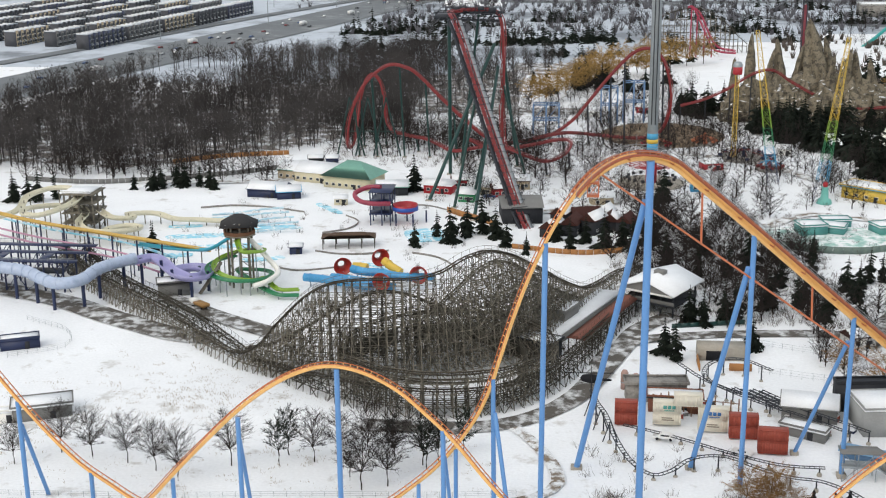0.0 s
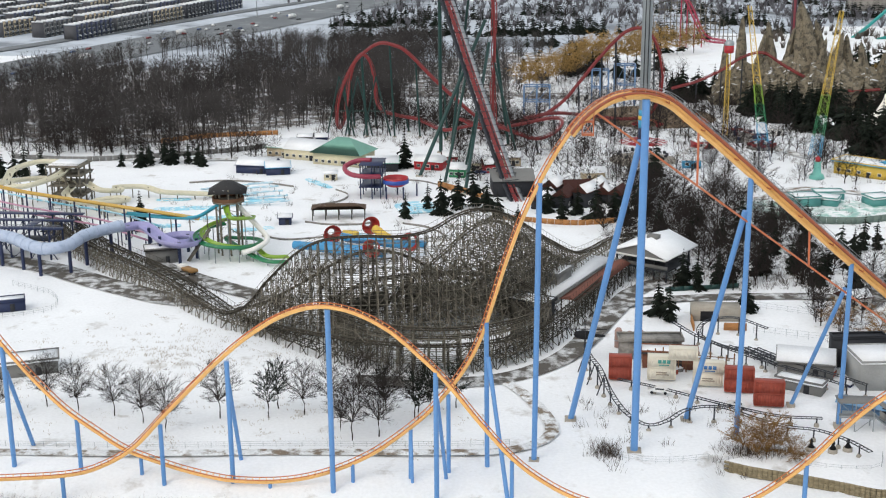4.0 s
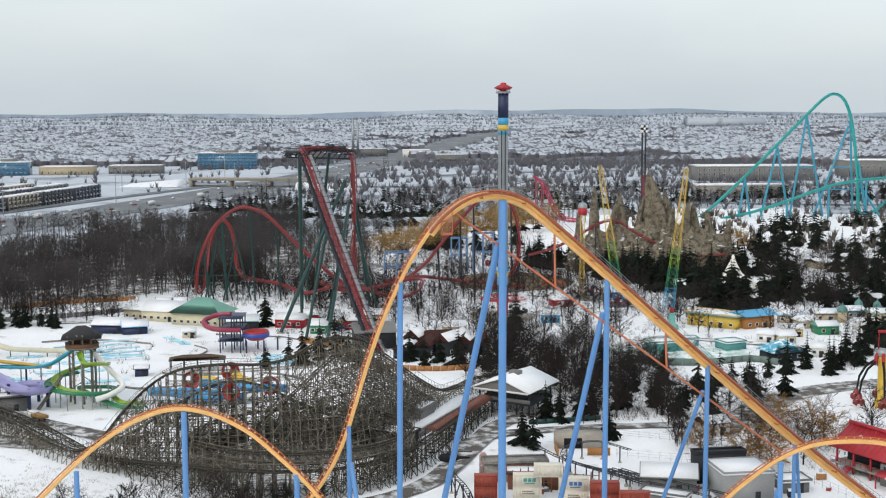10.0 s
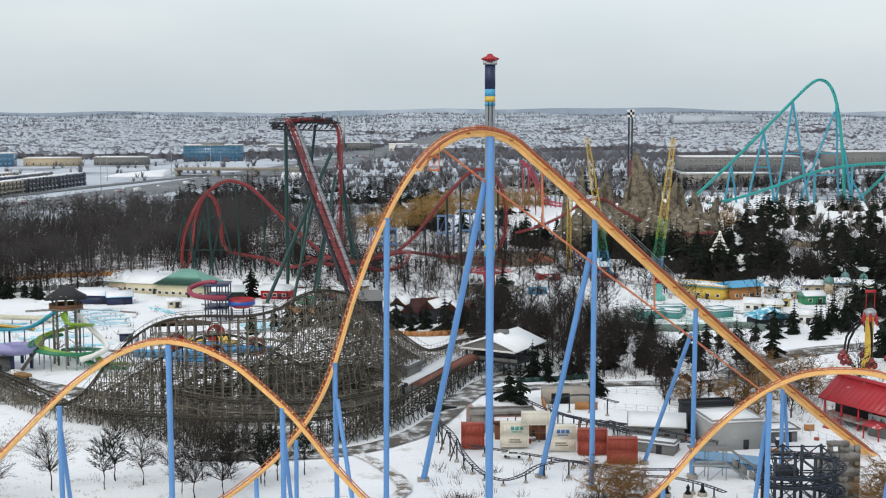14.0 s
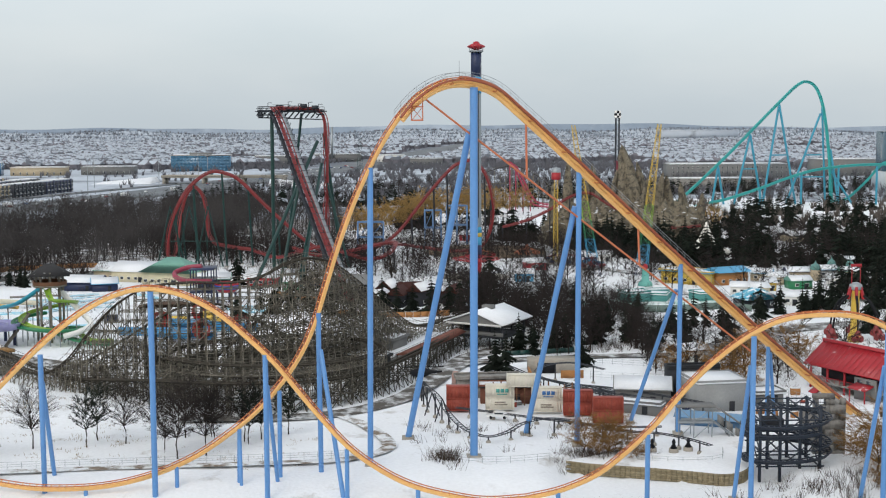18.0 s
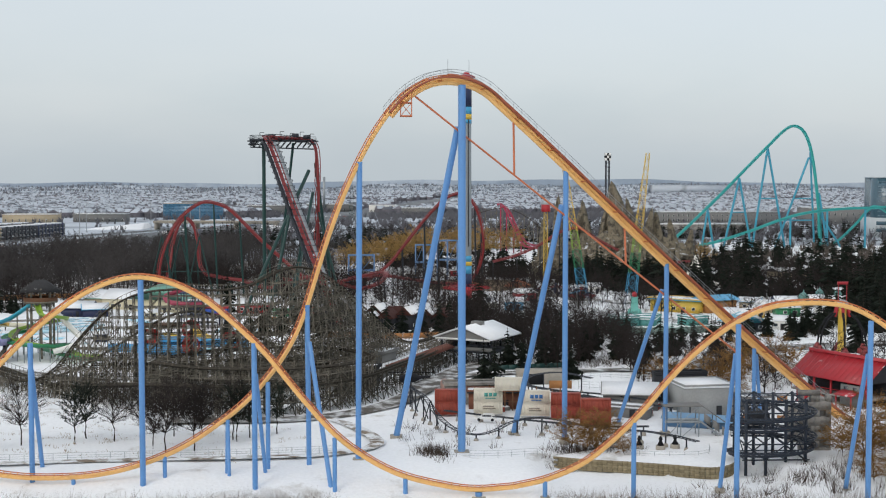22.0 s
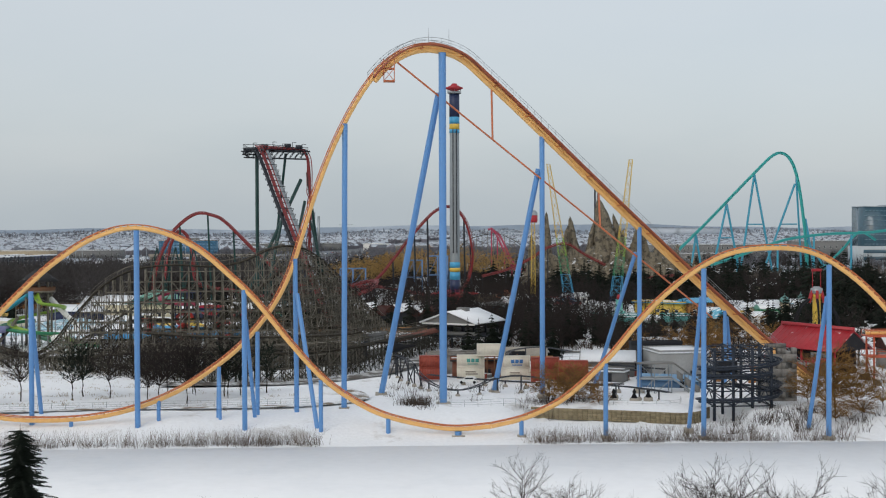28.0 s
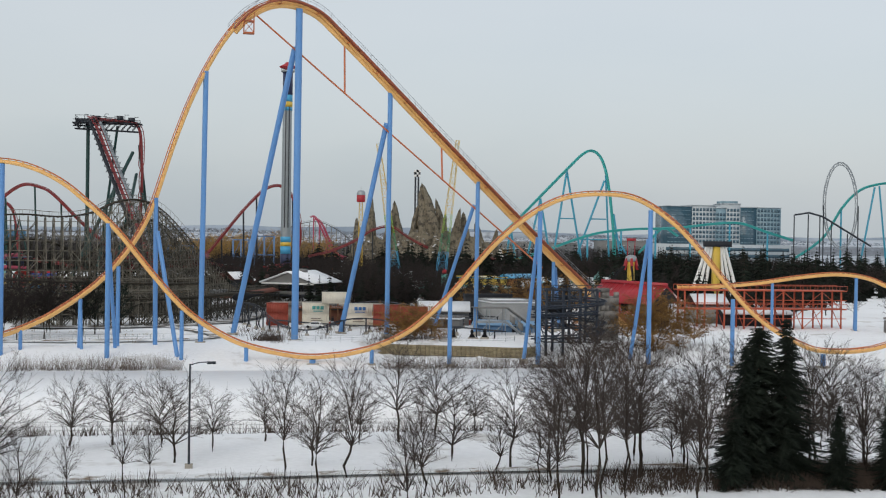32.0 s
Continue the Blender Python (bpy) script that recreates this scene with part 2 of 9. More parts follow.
dust(M["rock"], 0.84)
M["contred"] = surface("rust_red_container_paint", "93402f", 0.6, 0, 0.16, 0.4, 4.0, 0, "8c3b2c", (0.6, 0.7), rnd=0.1)
M["contwhite"] = surface("cream_container_paint", "dcd6c6", 0.6, 0, 0.07, 0.4, 4.0, 0, "cdc6b4", (0.66, 0.74))
M["black"] = surface("black_rubber", "222326", 0.7, 0, 0.2, 0.5, 5.0)
M["reed"] = surface("grey_brown_reeds", "6a6058", 0.9, 0, 0.3, 0.4, 3.0)
M["neartwig"] = surface("near_bank_twigs", "453e3a", 0.9, 0, 0.25, 0.2, 3.0, 0, None, (0, 1), rnd=0.2)
M["woodbrown"] = surface("brown_scaffold_timber", "7a5a45", 0.85, 0, 0.2, 0.5, 5.0, 0.1)
M["bankwillow"] = surface("orange_brown_willow_twigs", "8f6d40", 0.88, 0, 0.25, 0.2, 3.0, 0, "6f5638", (0.45, 0.6))
M["grass"] = surface("dead_grass_and_reeds", "8a7758", 0.95, 0, 0.3, 0.3, 3.0)
# Suburb walls and roofs are pulled to blue-grey in place of aerial haze.
M["house_wall"] = surface("haze_muted_suburban_walls", "76747a", 0.85, 0, 0.15, 0.02, 0.5, 0, None, (0, 1), island=0.3)
M["house_roof"] = surface("haze_muted_snow_roofs", "b6bdc5", 0.8, 0, 0.1, 0.02, 0.5, 0, "6b6e74", (0.52, 0.58), island=0.12)
M["stone"] = surface("stacked_stone_blocks", "8d8269", 0.9, 0, 0.2, 0.5, 4.0, 0.3, None, (0, 1), rnd=0.15)
M["bogrey"] = surface("raw_concrete_facade", "908d88", 0.85, 0, 0.2, 0.2, 2.0, 0.2, "6f6c68", (0.5, 0.65))


# ---- mesh tools ----
def place(o):
    """The world matrix of an object that has not been evaluated yet."""
    return (place(o.parent) @ o.matrix_parent_inverse if o.parent else Matrix()) @ o.matrix_basis


class Shape:
    """Gathers vertices and faces, and links them as one mesh object."""

    def __init__(self):
        self.v, self.f, self.n = [], [], 0

    def add(self, verts, faces):
        verts = np.asarray(verts, dtype=float).reshape(-1, 3)
        faces = np.asarray(faces, dtype=np.int64)
        if len(verts) and len(faces):
            self.v.append(verts)
            self.f.append(faces + self.n)
            self.n += len(verts)
        return self

    def box(self, x0, y0, z0, x1, y1, z1):
        v = [(x, y, z) for z in (z0, z1) for y in (y0, y1) for x in (x0, x1)]
        return self.add(v, [(0, 2, 3, 1), (4, 5, 7, 6), (0, 1, 5, 4), (1, 3, 7, 5), (3, 2, 6, 7), (2, 0, 4, 6)])

    def segs(self, rows, k=4, caps=False):
        """Prisms with k sides along the rows (p, q, r0, r1)."""
        if not len(rows):
            return self
        p = np.array([r[0] for r in rows], float)
        q = np.array([r[1] for r in rows], float)
        r0 = np.array([r[2] for r in rows], float)
        r1 = np.array([r[3] for r in rows], float)
        d = q - p
        d /= np.maximum(np.linalg.norm(d, axis=1, keepdims=True), 1e-9)
        ref = np.where(np.abs(d[:, 2:3]) > 0.9, [[1.0, 0, 0]], [[0, 0, 1.0]])
        a = np.cross(ref, d)
        a /= np.maximum(np.linalg.norm(a, axis=1, keepdims=True), 1e-9)
        b = np.cross(d, a)
        an = np.arange(k) * 2 * np.pi / k + np.pi / k
        ring = a[:, None, :] * np.cos(an)[None, :, None] + b[:, None, :] * np.sin(an)[None, :, None]
        v = np.concatenate([p[:, None] + ring * r0[:, None, None], q[:, None] + ring * r1[:, None, None]], axis=1)
        base = (np.arange(len(p)) * 2 * k)[:, None, None]
        i = np.arange(k)
        j = (i + 1) % k
        side = np.stack([i, j, j + k, i + k], axis=1)[None] + base
        self.add(v.reshape(-1, 3), side.reshape(-1, 4))
        if caps and k == 4:
            cap = np.array([[3, 2, 1, 0], [4, 5, 6, 7]])[None] + base
            self.f.append(cap.reshape(-1, 4) + self.n - len(p) * 2 * k)
        return self

    def spikes(self, rows):
        """Three-sided spikes (p, q, r): a base triangle drawn out to a point."""
        p = np.array([r[0] for r in rows], float)
        q = np.array([r[1] for r in rows], float)
        r0 = np.array([r[2] for r in rows], float)
        d = q - p
        d /= np.maximum(np.linalg.norm(d, axis=1, keepdims=True), 1e-9)
        ref = np.where(np.abs(d[:, 2:3]) > 0.9, [[1.0, 0, 0]], [[0, 0, 1.0]])
        a = np.cross(ref, d)
        a /= np.maximum(np.linalg.norm(a, axis=1, keepdims=True), 1e-9)
        b = np.cross(d, a)
        an = np.arange(3) * 2 * np.pi / 3
        ring = p[:, None] + (a[:, None] * np.cos(an)[None, :, None] + b[:, None] * np.sin(an)[None, :, None]) * r0[:, None, None]
        v = np.concatenate([ring, q[:, None]], axis=1)
        f = np.array([[0, 1, 3], [1, 2, 3], [2, 0, 3]])[None] + (np.arange(len(p)) * 4)[:, None, None]
        return self.add(v.reshape(-1, 3), f.reshape(-1, 3))

    def tube(self, pts, r, k=8, arc=None, close_ends=True):
        """A round tube along points; arc=(a0, a1) in degrees leaves an open trough of double thickness."""
        pts = np.asarray(pts, float)
        n = len(pts)
        t = np.gradient(pts, axis=0)
        t /= np.maximum(np.linalg.norm(t, axis=1, keepdims=True), 1e-9)
        side = np.cross(t, [0, 0, 1.0])
        ln = np.linalg.norm(side, axis=1, keepdims=True)
        side = np.where(ln > 1e-3, side / np.maximum(ln, 1e-9), [[1.0, 0, 0]])
        up = np.cross(side, t)
        rad = np.broadcast_to(np.asarray(r, float), (n,))
        if arc:
            an = np.radians(np.linspace(arc[0], arc[1], k))
            ring = np.concatenate([np.stack([np.cos(an), np.sin(an)], 1), np.stack([np.cos(an[::-1]), np.sin(an[::-1])], 1) * 0.93])
        else:
            an = np.arange(k) * 2 * np.pi / k
            ring = np.stack([np.cos(an), np.sin(an)], 1)
        m = len(ring)
        v = pts[:, None] + (side[:, None] * ring[None, :, :1] + up[:, None] * ring[None, :, 1:]) * rad[:, None, None]
        i, j = np.arange(n - 1)[:, None] * m, np.arange(m)[None]
        j2 = (np.arange(m)[None] + 1) % m
        f = np.stack([i + j, i + j2, i + m + j2, i + m + j], axis=-1).reshape(-1, 4)
        self.add(v.reshape(-1, 3), f)
        if close_ends and not arc and k in (3, 4):
            self.f.append(np.array([list(range(k))[::-1], [(n - 1) * m + x for x in range(k)]]) + self.n - n * m)
        elif close_ends and not arc:
            for row, c in ((0, pts[0]), (n - 1, pts[-1])):
                ids = np.arange(m) + row * m
                vv = np.concatenate([v.reshape(-1, 3)[ids], [c]])
                self.add(vv, [(x, (x + 1) % m, m) for x in range(m)])
        return self

    def lathe(self, prof, k=16, at=(0, 0, 0)):
        """A turned body from (radius, height) pairs."""
        an = np.arange(k) * 2 * np.pi / k
        v = np.array([(at[0] + r * np.cos(a), at[1] + r * np.sin(a), at[2] + z) for r, z in prof for a in an])
        f = [(i * k + j, i * k + (j + 1) % k, (i + 1) * k + (j + 1) % k, (i + 1) * k + j) for i in range(len(prof) - 1) for j in range(k)]
        return self.add(v, f)

    def moved(self, m):
        m = np.array(m)
        self.v = [v @ m[:3, :3].T + m[:3, 3] for v in self.v]
        return self

    def link(self, name, material, parent=None, label="", smooth=False, split=None):
        me = bpy.data.meshes.new(name)
        if self.v:
            v = np.concatenate(self.v)
            nl = sum(f.size for f in self.f)
            loops = np.concatenate([f.ravel() for f in self.f])
            tot = np.concatenate([np.full(len(f), f.shape[1]) for f in self.f])
            start = np.concatenate([[0], np.cumsum(tot)[:-1]])
            me.vertices.add(len(v))
            me.vertices.foreach_set("co", v.ravel())
            me.loops.add(nl)
            me.loops.foreach_set("vertex_index", loops.astype(np.int32))
            me.polygons.add(len(tot))
            me.polygons.foreach_set("loop_start", start.astype(np.int32))
            me.polygons.foreach_set("loop_total", tot.astype(np.int32))
            if smooth:
                me.polygons.foreach_set("use_smooth", np.ones(len(tot), bool))
            me.update(calc_edges=True)
        for mt in material if isinstance(material, (list, tuple)) else [material]:
            me.materials.append(mt)
        if split is not None:
            me.polygons.foreach_set("material_index", np.asarray(split, np.int32))
        ob = new(name, me)
        if parent:
            ob.parent = parent
            ob.matrix_parent_inverse = place(parent).inverted()
        return tagged(ob, label)


def thing(name, at, label, category, group="", kind=""):
    ob = new(name)
    ob.matrix_basis = Matrix.Translation(at)
    ob.empty_display_size = 0.5
    return tagged(ob, label, category, group, kind)


def spline(ctrl, step=1.0):
    """Points along a smooth curve through the control points."""
    c = np.array(ctrl, float)
    c = np.concatenate([[2 * c[0] - c[1]], c, [2 * c[-1] - c[-2]]])
    out = []
    for i in range(1, len(c) - 2):
        p0, p1, p2, p3 = c[i - 1:i + 3]
        n = max(2, int(np.linalg.norm(p2 - p1) / step))
        u = np.linspace(0, 1, n, endpoint=False)[:, None]
        out.append(0.5 * (2 * p1 + (p2 - p0) * u + (2 * p0 - 5 * p1 + 4 * p2 - p3) * u ** 2 + (3 * p1 - p0 - 3 * p2 + p3) * u ** 3))
    return np.concatenate(out + [c[-2:-1]])


def even(pts, step):
    """The same polyline with even steps."""
    d = np.concatenate([[0], np.cumsum(np.linalg.norm(np.diff(pts, axis=0), axis=1))])
    s = np.linspace(0, d[-1], max(2, int(d[-1] / step) + 1))
    return np.stack([np.interp(s, d, pts[:, i]) for i in range(3)], 1)


def frames_along(pts, bank=None):
    t = np.gradient(pts, axis=0)
    t /= np.linalg.norm(t, axis=1, keepdims=True)
    side = np.cross(t, [0, 0, 1.0])
    ln = np.linalg.norm(side, axis=1, keepdims=True)
    side = side / np.maximum(ln, 1e-6)
    up = np.cross(side, t)
    if bank is not None:
        b = np.radians(np.interp(np.linspace(0, 1, len(pts)), np.linspace(0, 1, len(bank)), bank))[:, None]
        side, up = side * np.cos(b) + up * np.sin(b), up * np.cos(b) - side * np.sin(b)
    return t, side, up


def steel_track(owner, ctrl, spine_mat, rail_mat, r_spine=0.5, gauge=0.65, r_rail=0.14, tie=1.3, bank=None, drop=0.75, names=("spine", "rail", "cross_tie")):
    """A box-spine steel track: the spine, two rails and the cross ties between them."""
    pts = even(spline(ctrl, 0.8), 1.0)
    t, side, up = frames_along(pts, bank)
    Shape().tube(pts - up * drop * 0.5, r_spine, 8).link(names[0], spine_mat, owner, smooth=True)
    for s in (-1, 1):
        Shape().tube(pts + up * drop * 0.5 + side * gauge * s, r_rail, 5).link(names[1], rail_mat, owner)
    q = even(pts, tie)
    t, side, up = frames_along(q, bank)
    rows = []
    for p, sd, u in zip(q, side, up):
        for s in (-1, 1):
            rows.append((p - u * (drop * 0.5 - r_spine * 0.6) + sd * s * r_spine * 0.5, p + u * drop * 0.5 + sd * s * gauge, 0.11, 0.09))
    tagged(Shape().segs(rows).link(names[2], spine_mat, owner), kind="stuff")
    return pts


def column(owner, base, top, r, mat, name="support_column", foot=True, k=12, r2=None):
    Shape().tube([base, ((np.array(base) + top) / 2), top], [r, (r + (r2 or r)) / 2, r2 or r], k).link(name, mat, owner, smooth=True)
    if foot:
        b = np.array(base)
        s = Shape()
        s.box(b[0] - r * 1.9, b[1] - r * 1.9, b[2] - 1.0, b[0] + r * 1.9, b[1] + r * 1.9, b[2] + 0.45)
        s.link("footing", M["concrete"], owner, "grey concrete footing")


# ---- ground ----
POND = ((-420, 420), (-104, -33))


def ground_z(x, y):
    """Height of the snow: flat park, a bank down to the frozen pond, low ridges far off."""
    x, y = np.asarray(x, float), np.asarray(y, float)
    bank = np.clip((y + 30) / 16, 0, 1)
    z = -2.9 + 2.9 * bank * bank * (3 - 2 * bank)
    near = np.clip((-104 - y) / 10, 0, 1)
    z = z + 1.0 * near
    knoll = 1.6 * np.exp(-((x + 98) / 26) ** 2 - ((y - 40) / 14) ** 2)
    edge = np.interp(x, [12, 17, 22, 30, 38, 44, 48, 52, 58], [-12, -3, -5.3, -7.8, -10.8, -13, -10.8, -4, -12])
    cut = -2.75 + 2.35 * np.clip((y - edge - 2.4) / 1.2, 0, 1)
    inside = np.clip(np.minimum(x - 13, 57 - x) / 3, 0, 1) * (y > -40) * (y < 12)
    mixd = np.clip((y - 4) / 8, 0, 1)
    z = np.where(inside > 0, z * (1 - inside) + inside * (cut * (1 - mixd) + z * mixd), z)
    r = np.hypot(x, y)
    far = np.clip((r - 1500) / 3300, 0, 1)
    ridge = far * far * (24 + 6 * np.sin(x / 410) + 6 * np.sin(x / 173 + 1) + 4 * np.sin(x / 77 + 2))
    return z + knoll + ridge


def in_wood(x, y, inside=0.0):
    """True where the bare woodland stands; inside keeps that far from its southern edge."""
    x, y = np.asarray(x, float), np.asarray(y, float)
    hx = np.interp(y, [250, 420, 564, 700], [-420, -368, -325, -284]) + 44
    west = (x > np.maximum(hx, -345)) & (x < np.where(y > 420, -120 + (y - 420) * .12, -95)) & (y < 575 + (x + 279) * .4)
    west &= y > np.interp(x, [-330, -244, -204, -175, -151, -129, -112], [283, 281, 274, 294, 313, 332, 370]) + inside
    west &= ~((x > -278) & (x < -212) & (y > 478) & (y < 568))
    north = (x > -150) & (x < 0) & (y > 385 + inside) & (y < 610) & ~((x > -112) & (y < 420)) & ~((x > -44) & (y > 440) & (y < 560))
    return west | north


def build_ground():
    def axis(lo, hi, step, far):
        near = np.arange(lo, hi + step, step)
        out, d = [], step
        a = hi
        while a < far:
            d *= 1.16
            a += d
            out.append(a)
        low, a, d = [], lo, step
        while a > -far:
            d *= 1.16
            a -= d
            low.append(a)
        return np.concatenate([low[::-1], near, out])
    xs, ys = axis(-240, 240, 3.0, 4600), axis(-170, 430, 3.0, 4600)
    X, Y = np.meshgrid(xs, ys)
    Z = ground_z(X, Y)
    rng = np.random.RandomState(3)
    rough = np.clip(1 - np.hypot(X, Y - 60) / 420, 0, 1) * ((Y > -22) | (Y < -108))
    Z = Z + rough * (0.25 * np.sin(X / 9.1 + 1.3 * np.sin(Y / 13)) * np.sin(Y / 7.7) + 0.16 * rng.rand(*X.shape))
    nx, ny = len(xs), len(ys)
    i, j = np.meshgrid(np.arange(nx - 1), np.arange(ny - 1))
    a = (j * nx + i).ravel()
    cx, cy = ((X[:-1, :-1] + X[1:, 1:]) / 2).ravel(), ((Y[:-1, :-1] + Y[1:, 1:]) / 2).ravel()
    mark = np.zeros(len(a), int)
    mark[in_wood(cx, cy, 14)] = 1
    # Distant zones switch to the greyer tones that stand in for haze.
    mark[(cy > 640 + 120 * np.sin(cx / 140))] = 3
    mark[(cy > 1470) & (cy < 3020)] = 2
    s = Shape()
    s.add(np.stack([X.ravel(), Y.ravel(), Z.ravel()], 1), np.stack([a, a + 1, a + nx + 1, a + nx], 1))
    tagged(s.link("ground", [M["snow"], M["litter"], M["streets"], M["fields"]], smooth=True, split=mark), "snow-covered ground with patches of dead grass, haze-greyed beyond the park", "ground", kind="structure")


build_ground()
s = Shape()
s.box(POND[0][0], POND[1][0], -3.4, POND[0][1], POND[1][1], -2.72)
tagged(s.link("water", M["ice"]), "frozen pond under smooth white snow", "pond", kind="structure")


def strip(name, mat, ctrl, width, lift, label, category, step=4.0):
    """A road that lies on the ground along control points."""
    c = [(x, y, 0) for x, y in ctrl]
    p = even(spline(c, step), step)
    t, side, up = frames_along(p)
    cols = []
    for o in np.linspace(-0.5, 0.5, 5):
        q = p + side * o * width
        q[:, 2] = ground_z(q[:, 0], q[:, 1]) + lift + (0.08 if abs(o) < 0.4 else 0)
        cols.append(q)
    n = len(p)
    v = np.concatenate(cols)
    f = [(k * n + i, (k + 1) * n + i, (k + 1) * n + i + 1, k * n + i + 1) for k in range(4) for i in range(n - 1)]
    s = Shape()
    s.add(v, f)
    return tagged(s.link(name, mat), label, category, kind="structure")


strip("road", M["asphalt"], [(-200, 128), (-176, 118), (-159, 110), (-141, 98), (-120, 86), (-108, 84)], 9, 0.42, "wet grey service road cleared of snow", "road")
strip("road", M["asphalt"], [(-133, 118), (-116, 104), (-100, 93), (-88, 86)], 7, 0.42, "muddy cleared service road", "road")
strip("road", M["asphalt"], [(-60, 31), (-46, 31), (-33, 32), (-22, 38), (-13, 50), (-7, 66), (-1, 84), (4, 99), (14, 112)], 6, 0.45, "curved cleared service road beside the wooden coaster", "road")
strip("pavement", M["dirt"], [(-210, -14), (-141, -12), (-98, -10), (-66, -7), (-38, -5), (-24, -3), (-16, 4), (-17, 14), (-22, 26), (-26, 32)], 2.8, 0.42, "snowy gravel track along the bank", "path")
strip("road", M["asphalt"], [(60, 92), (75, 112), (86, 128), (104, 141), (130, 150), (170, 156)], 10, 0.42, "cleared curving park road", "road")
strip("road", M["asphalt"], [(-7, 72), (-3, 84), (3, 90), (9, 93), (19, 95.5), (35, 98), (52, 99.3), (62, 98)], 5, 0.46, "wet cleared road past the spruces", "road")
strip("pavement", M["dirt"], [(-30, 222), (-8, 232), (14, 252), (30, 280), (44, 305), (52, 318)], 5, 0.42, "slushy park walkway", "path")
strip("pavement", M["dirt"], [(52, 208), (70, 226), (96, 216), (120, 206), (150, 200), (190, 200)], 5, 0.42, "slushy park walkway", "path")
strip("pavement", M["dirt"], [(-190, 262), (-160, 263), (-130, 270), (-118, 290), (-108, 306)], 5, 0.42, "slushy track at the edge of the wood", "path")
strip("pavement", M["dirt"], [(30, 330), (55, 318), (70, 300), (82, 280)], 6, 0.42, "slushy park walkway", "path")
strip("road", M["highway"], [(-420, 250), (-368, 420), (-325, 564), (-284, 700), (-231, 874), (-196, 1000), (-142, 1220), (-80, 1500), (-18, 1900), (70, 2400), (170, 2900)], 64, 0.5, "wide grey highway with slush on its shoulders", "highway", 20)
strip("road", M["highway"], [(-400, 590), (-352, 720), (-304, 860), (-250, 1000), (-200, 1110)], 14, 0.6, "grey highway ramp", "road", 20)
strip("road", M["highway"], [(-250, 1062), (-100, 1035), (60, 1020), (300, 1030), (620, 1060), (900, 1090)], 22, 0.55, "grey slushy boulevard crossing the highway", "road", 20)
strip("road", M["highway"], [(60, 1020), (130, 900), (210, 830), (330, 800), (520, 790)], 12, 0.55, "grey slushy access road", "road", 20)
strip("road", M["highway"], [(-180, 1130), (-20, 1210), (160, 1290), (420, 1330), (800, 1350)], 14, 0.55, "grey slushy road through the fields", "road", 20)
strip("road", M["dirt"], [(-200, -142), (-100, -141), (0, -140), (100, -138), (220, -136)], 2.2, 0.42, "wet path along the near bank", "path")

# ---- the orange hyper coaster by the pond ----
big = thing("steel_roller_coaster", (0, 0, 0), "tall orange steel roller coaster on blue columns beside the pond", "roller coaster")
LIFT = [(90, 31, -4.5), (78, 26.8, 4.2), (61.9, 21.3, 17.2), (40.3, 13.9, 36.0), (17.8, 6.2, 56.3), (8.8, 3.1, 64.2), (4.4, 1.6, 67.8), (0, .1, 69.4), (-4.2, -1.4, 69.5),
        (-7.9, -2.6, 68.2), (-11.6, -3.9, 65.4), (-15.2, -5.1, 60.8), (-18.6, -6.3, 54.9), (-21.9, -7.4, 47.7), (-24.7, -8.3, 40), (-26.9, -9.1, 32.9)]
DROP = [(-26.9, -9.1, 32.9), (-28.9, -9.8, 26.6), (-31.2, -10.6, 21.6), (-34.3, -11.6, 17), (-38.5, -13, 12.3), (-43.5, -14.8, 8.4), (-49.1, -16.7, 5), (-56, -18.6, 2.4), (-64, -19.9, 0.9),
        (-73.5, -20, 0.6), (-81.3, -18.5, 1.1), (-87.9, -17.5, 2.4), (-94.9, -17, 4.7), (-100.7, -16.5, 8.2), (-105.8, -16.5, 12), (-110.7, -16.5, 17.1), (-115.5, -16.5, 23), (-124, -16.5, 34), (-134, -16.5, 42), (-146, -16.5, 45)]
BACK = [(-170, -33, 9), (-150, -33, 4.8), (-130, -31, 3.6), (-112.4, -28, 3.4), (-102.1, -25, 3.2), (-96.5, -23, 4.5), (-91.6, -21.5, 7.4), (-86.5, -20, 12.7), (-81.5, -18.8, 17.8), (-75.9, -18.6, 23.4), (-70.4, -19.1, 28.2),
        (-64, -19.6, 32.4), (-57.4, -20.1, 34.6), (-51, -20.6, 34.0), (-44.4, -21.2, 31), (-38.6, -21.6, 26.2), (-33.8, -22, 21.5), (-28, -22.5, 14.4), (-22.2, -22.9, 8), (-16.5, -23.4, 3.9),
        (-10.7, -23.8, 1.2), (-3, -24.5, -.5), (1.7, -24.8, -.9), (7.4, -25.3, -.4)]
BACK2 = [(7.4, -25.3, -.4), (13.1, -25.7, 1), (18.8, -26.2, 3.6), (23.5, -26.6, 7.3), (28.3, -27, 12.1), (33, -27.3, 17.8), (37.6, -27.7, 22.6), (43.3, -28.2, 27.1), (49, -28.6, 29.9), (55.4, -29.1, 30.8),
         (62, -29.7, 30.3), (67.6, -30.1, 27.6), (73.7, -30.6, 22.5), (81.7, -31.2, 13.3), (87.5, -31.7, 7.4), (94.4, -32.3, 3), (101.3, -32.8, .8), (113, -32.5, 1.5), (126, -30, 6), (140, -24, 11), (152, -14, 13)]
BRAKE = [(97, 36, 10.4), (103, 34, 10.6), (110, 30, 11.2), (117, 27, 12.2), (124, 26, 13.3), (134, 26, 14.2), (142, 26, 13.4), (148, 26, 11.2), (154, 26, 8), (164, 26, 4.5)]
lift_pts = steel_track(big, LIFT, M["orange"], M["rail"], 0.38, 0.62, 0.1, 1.3, None, 0.62)
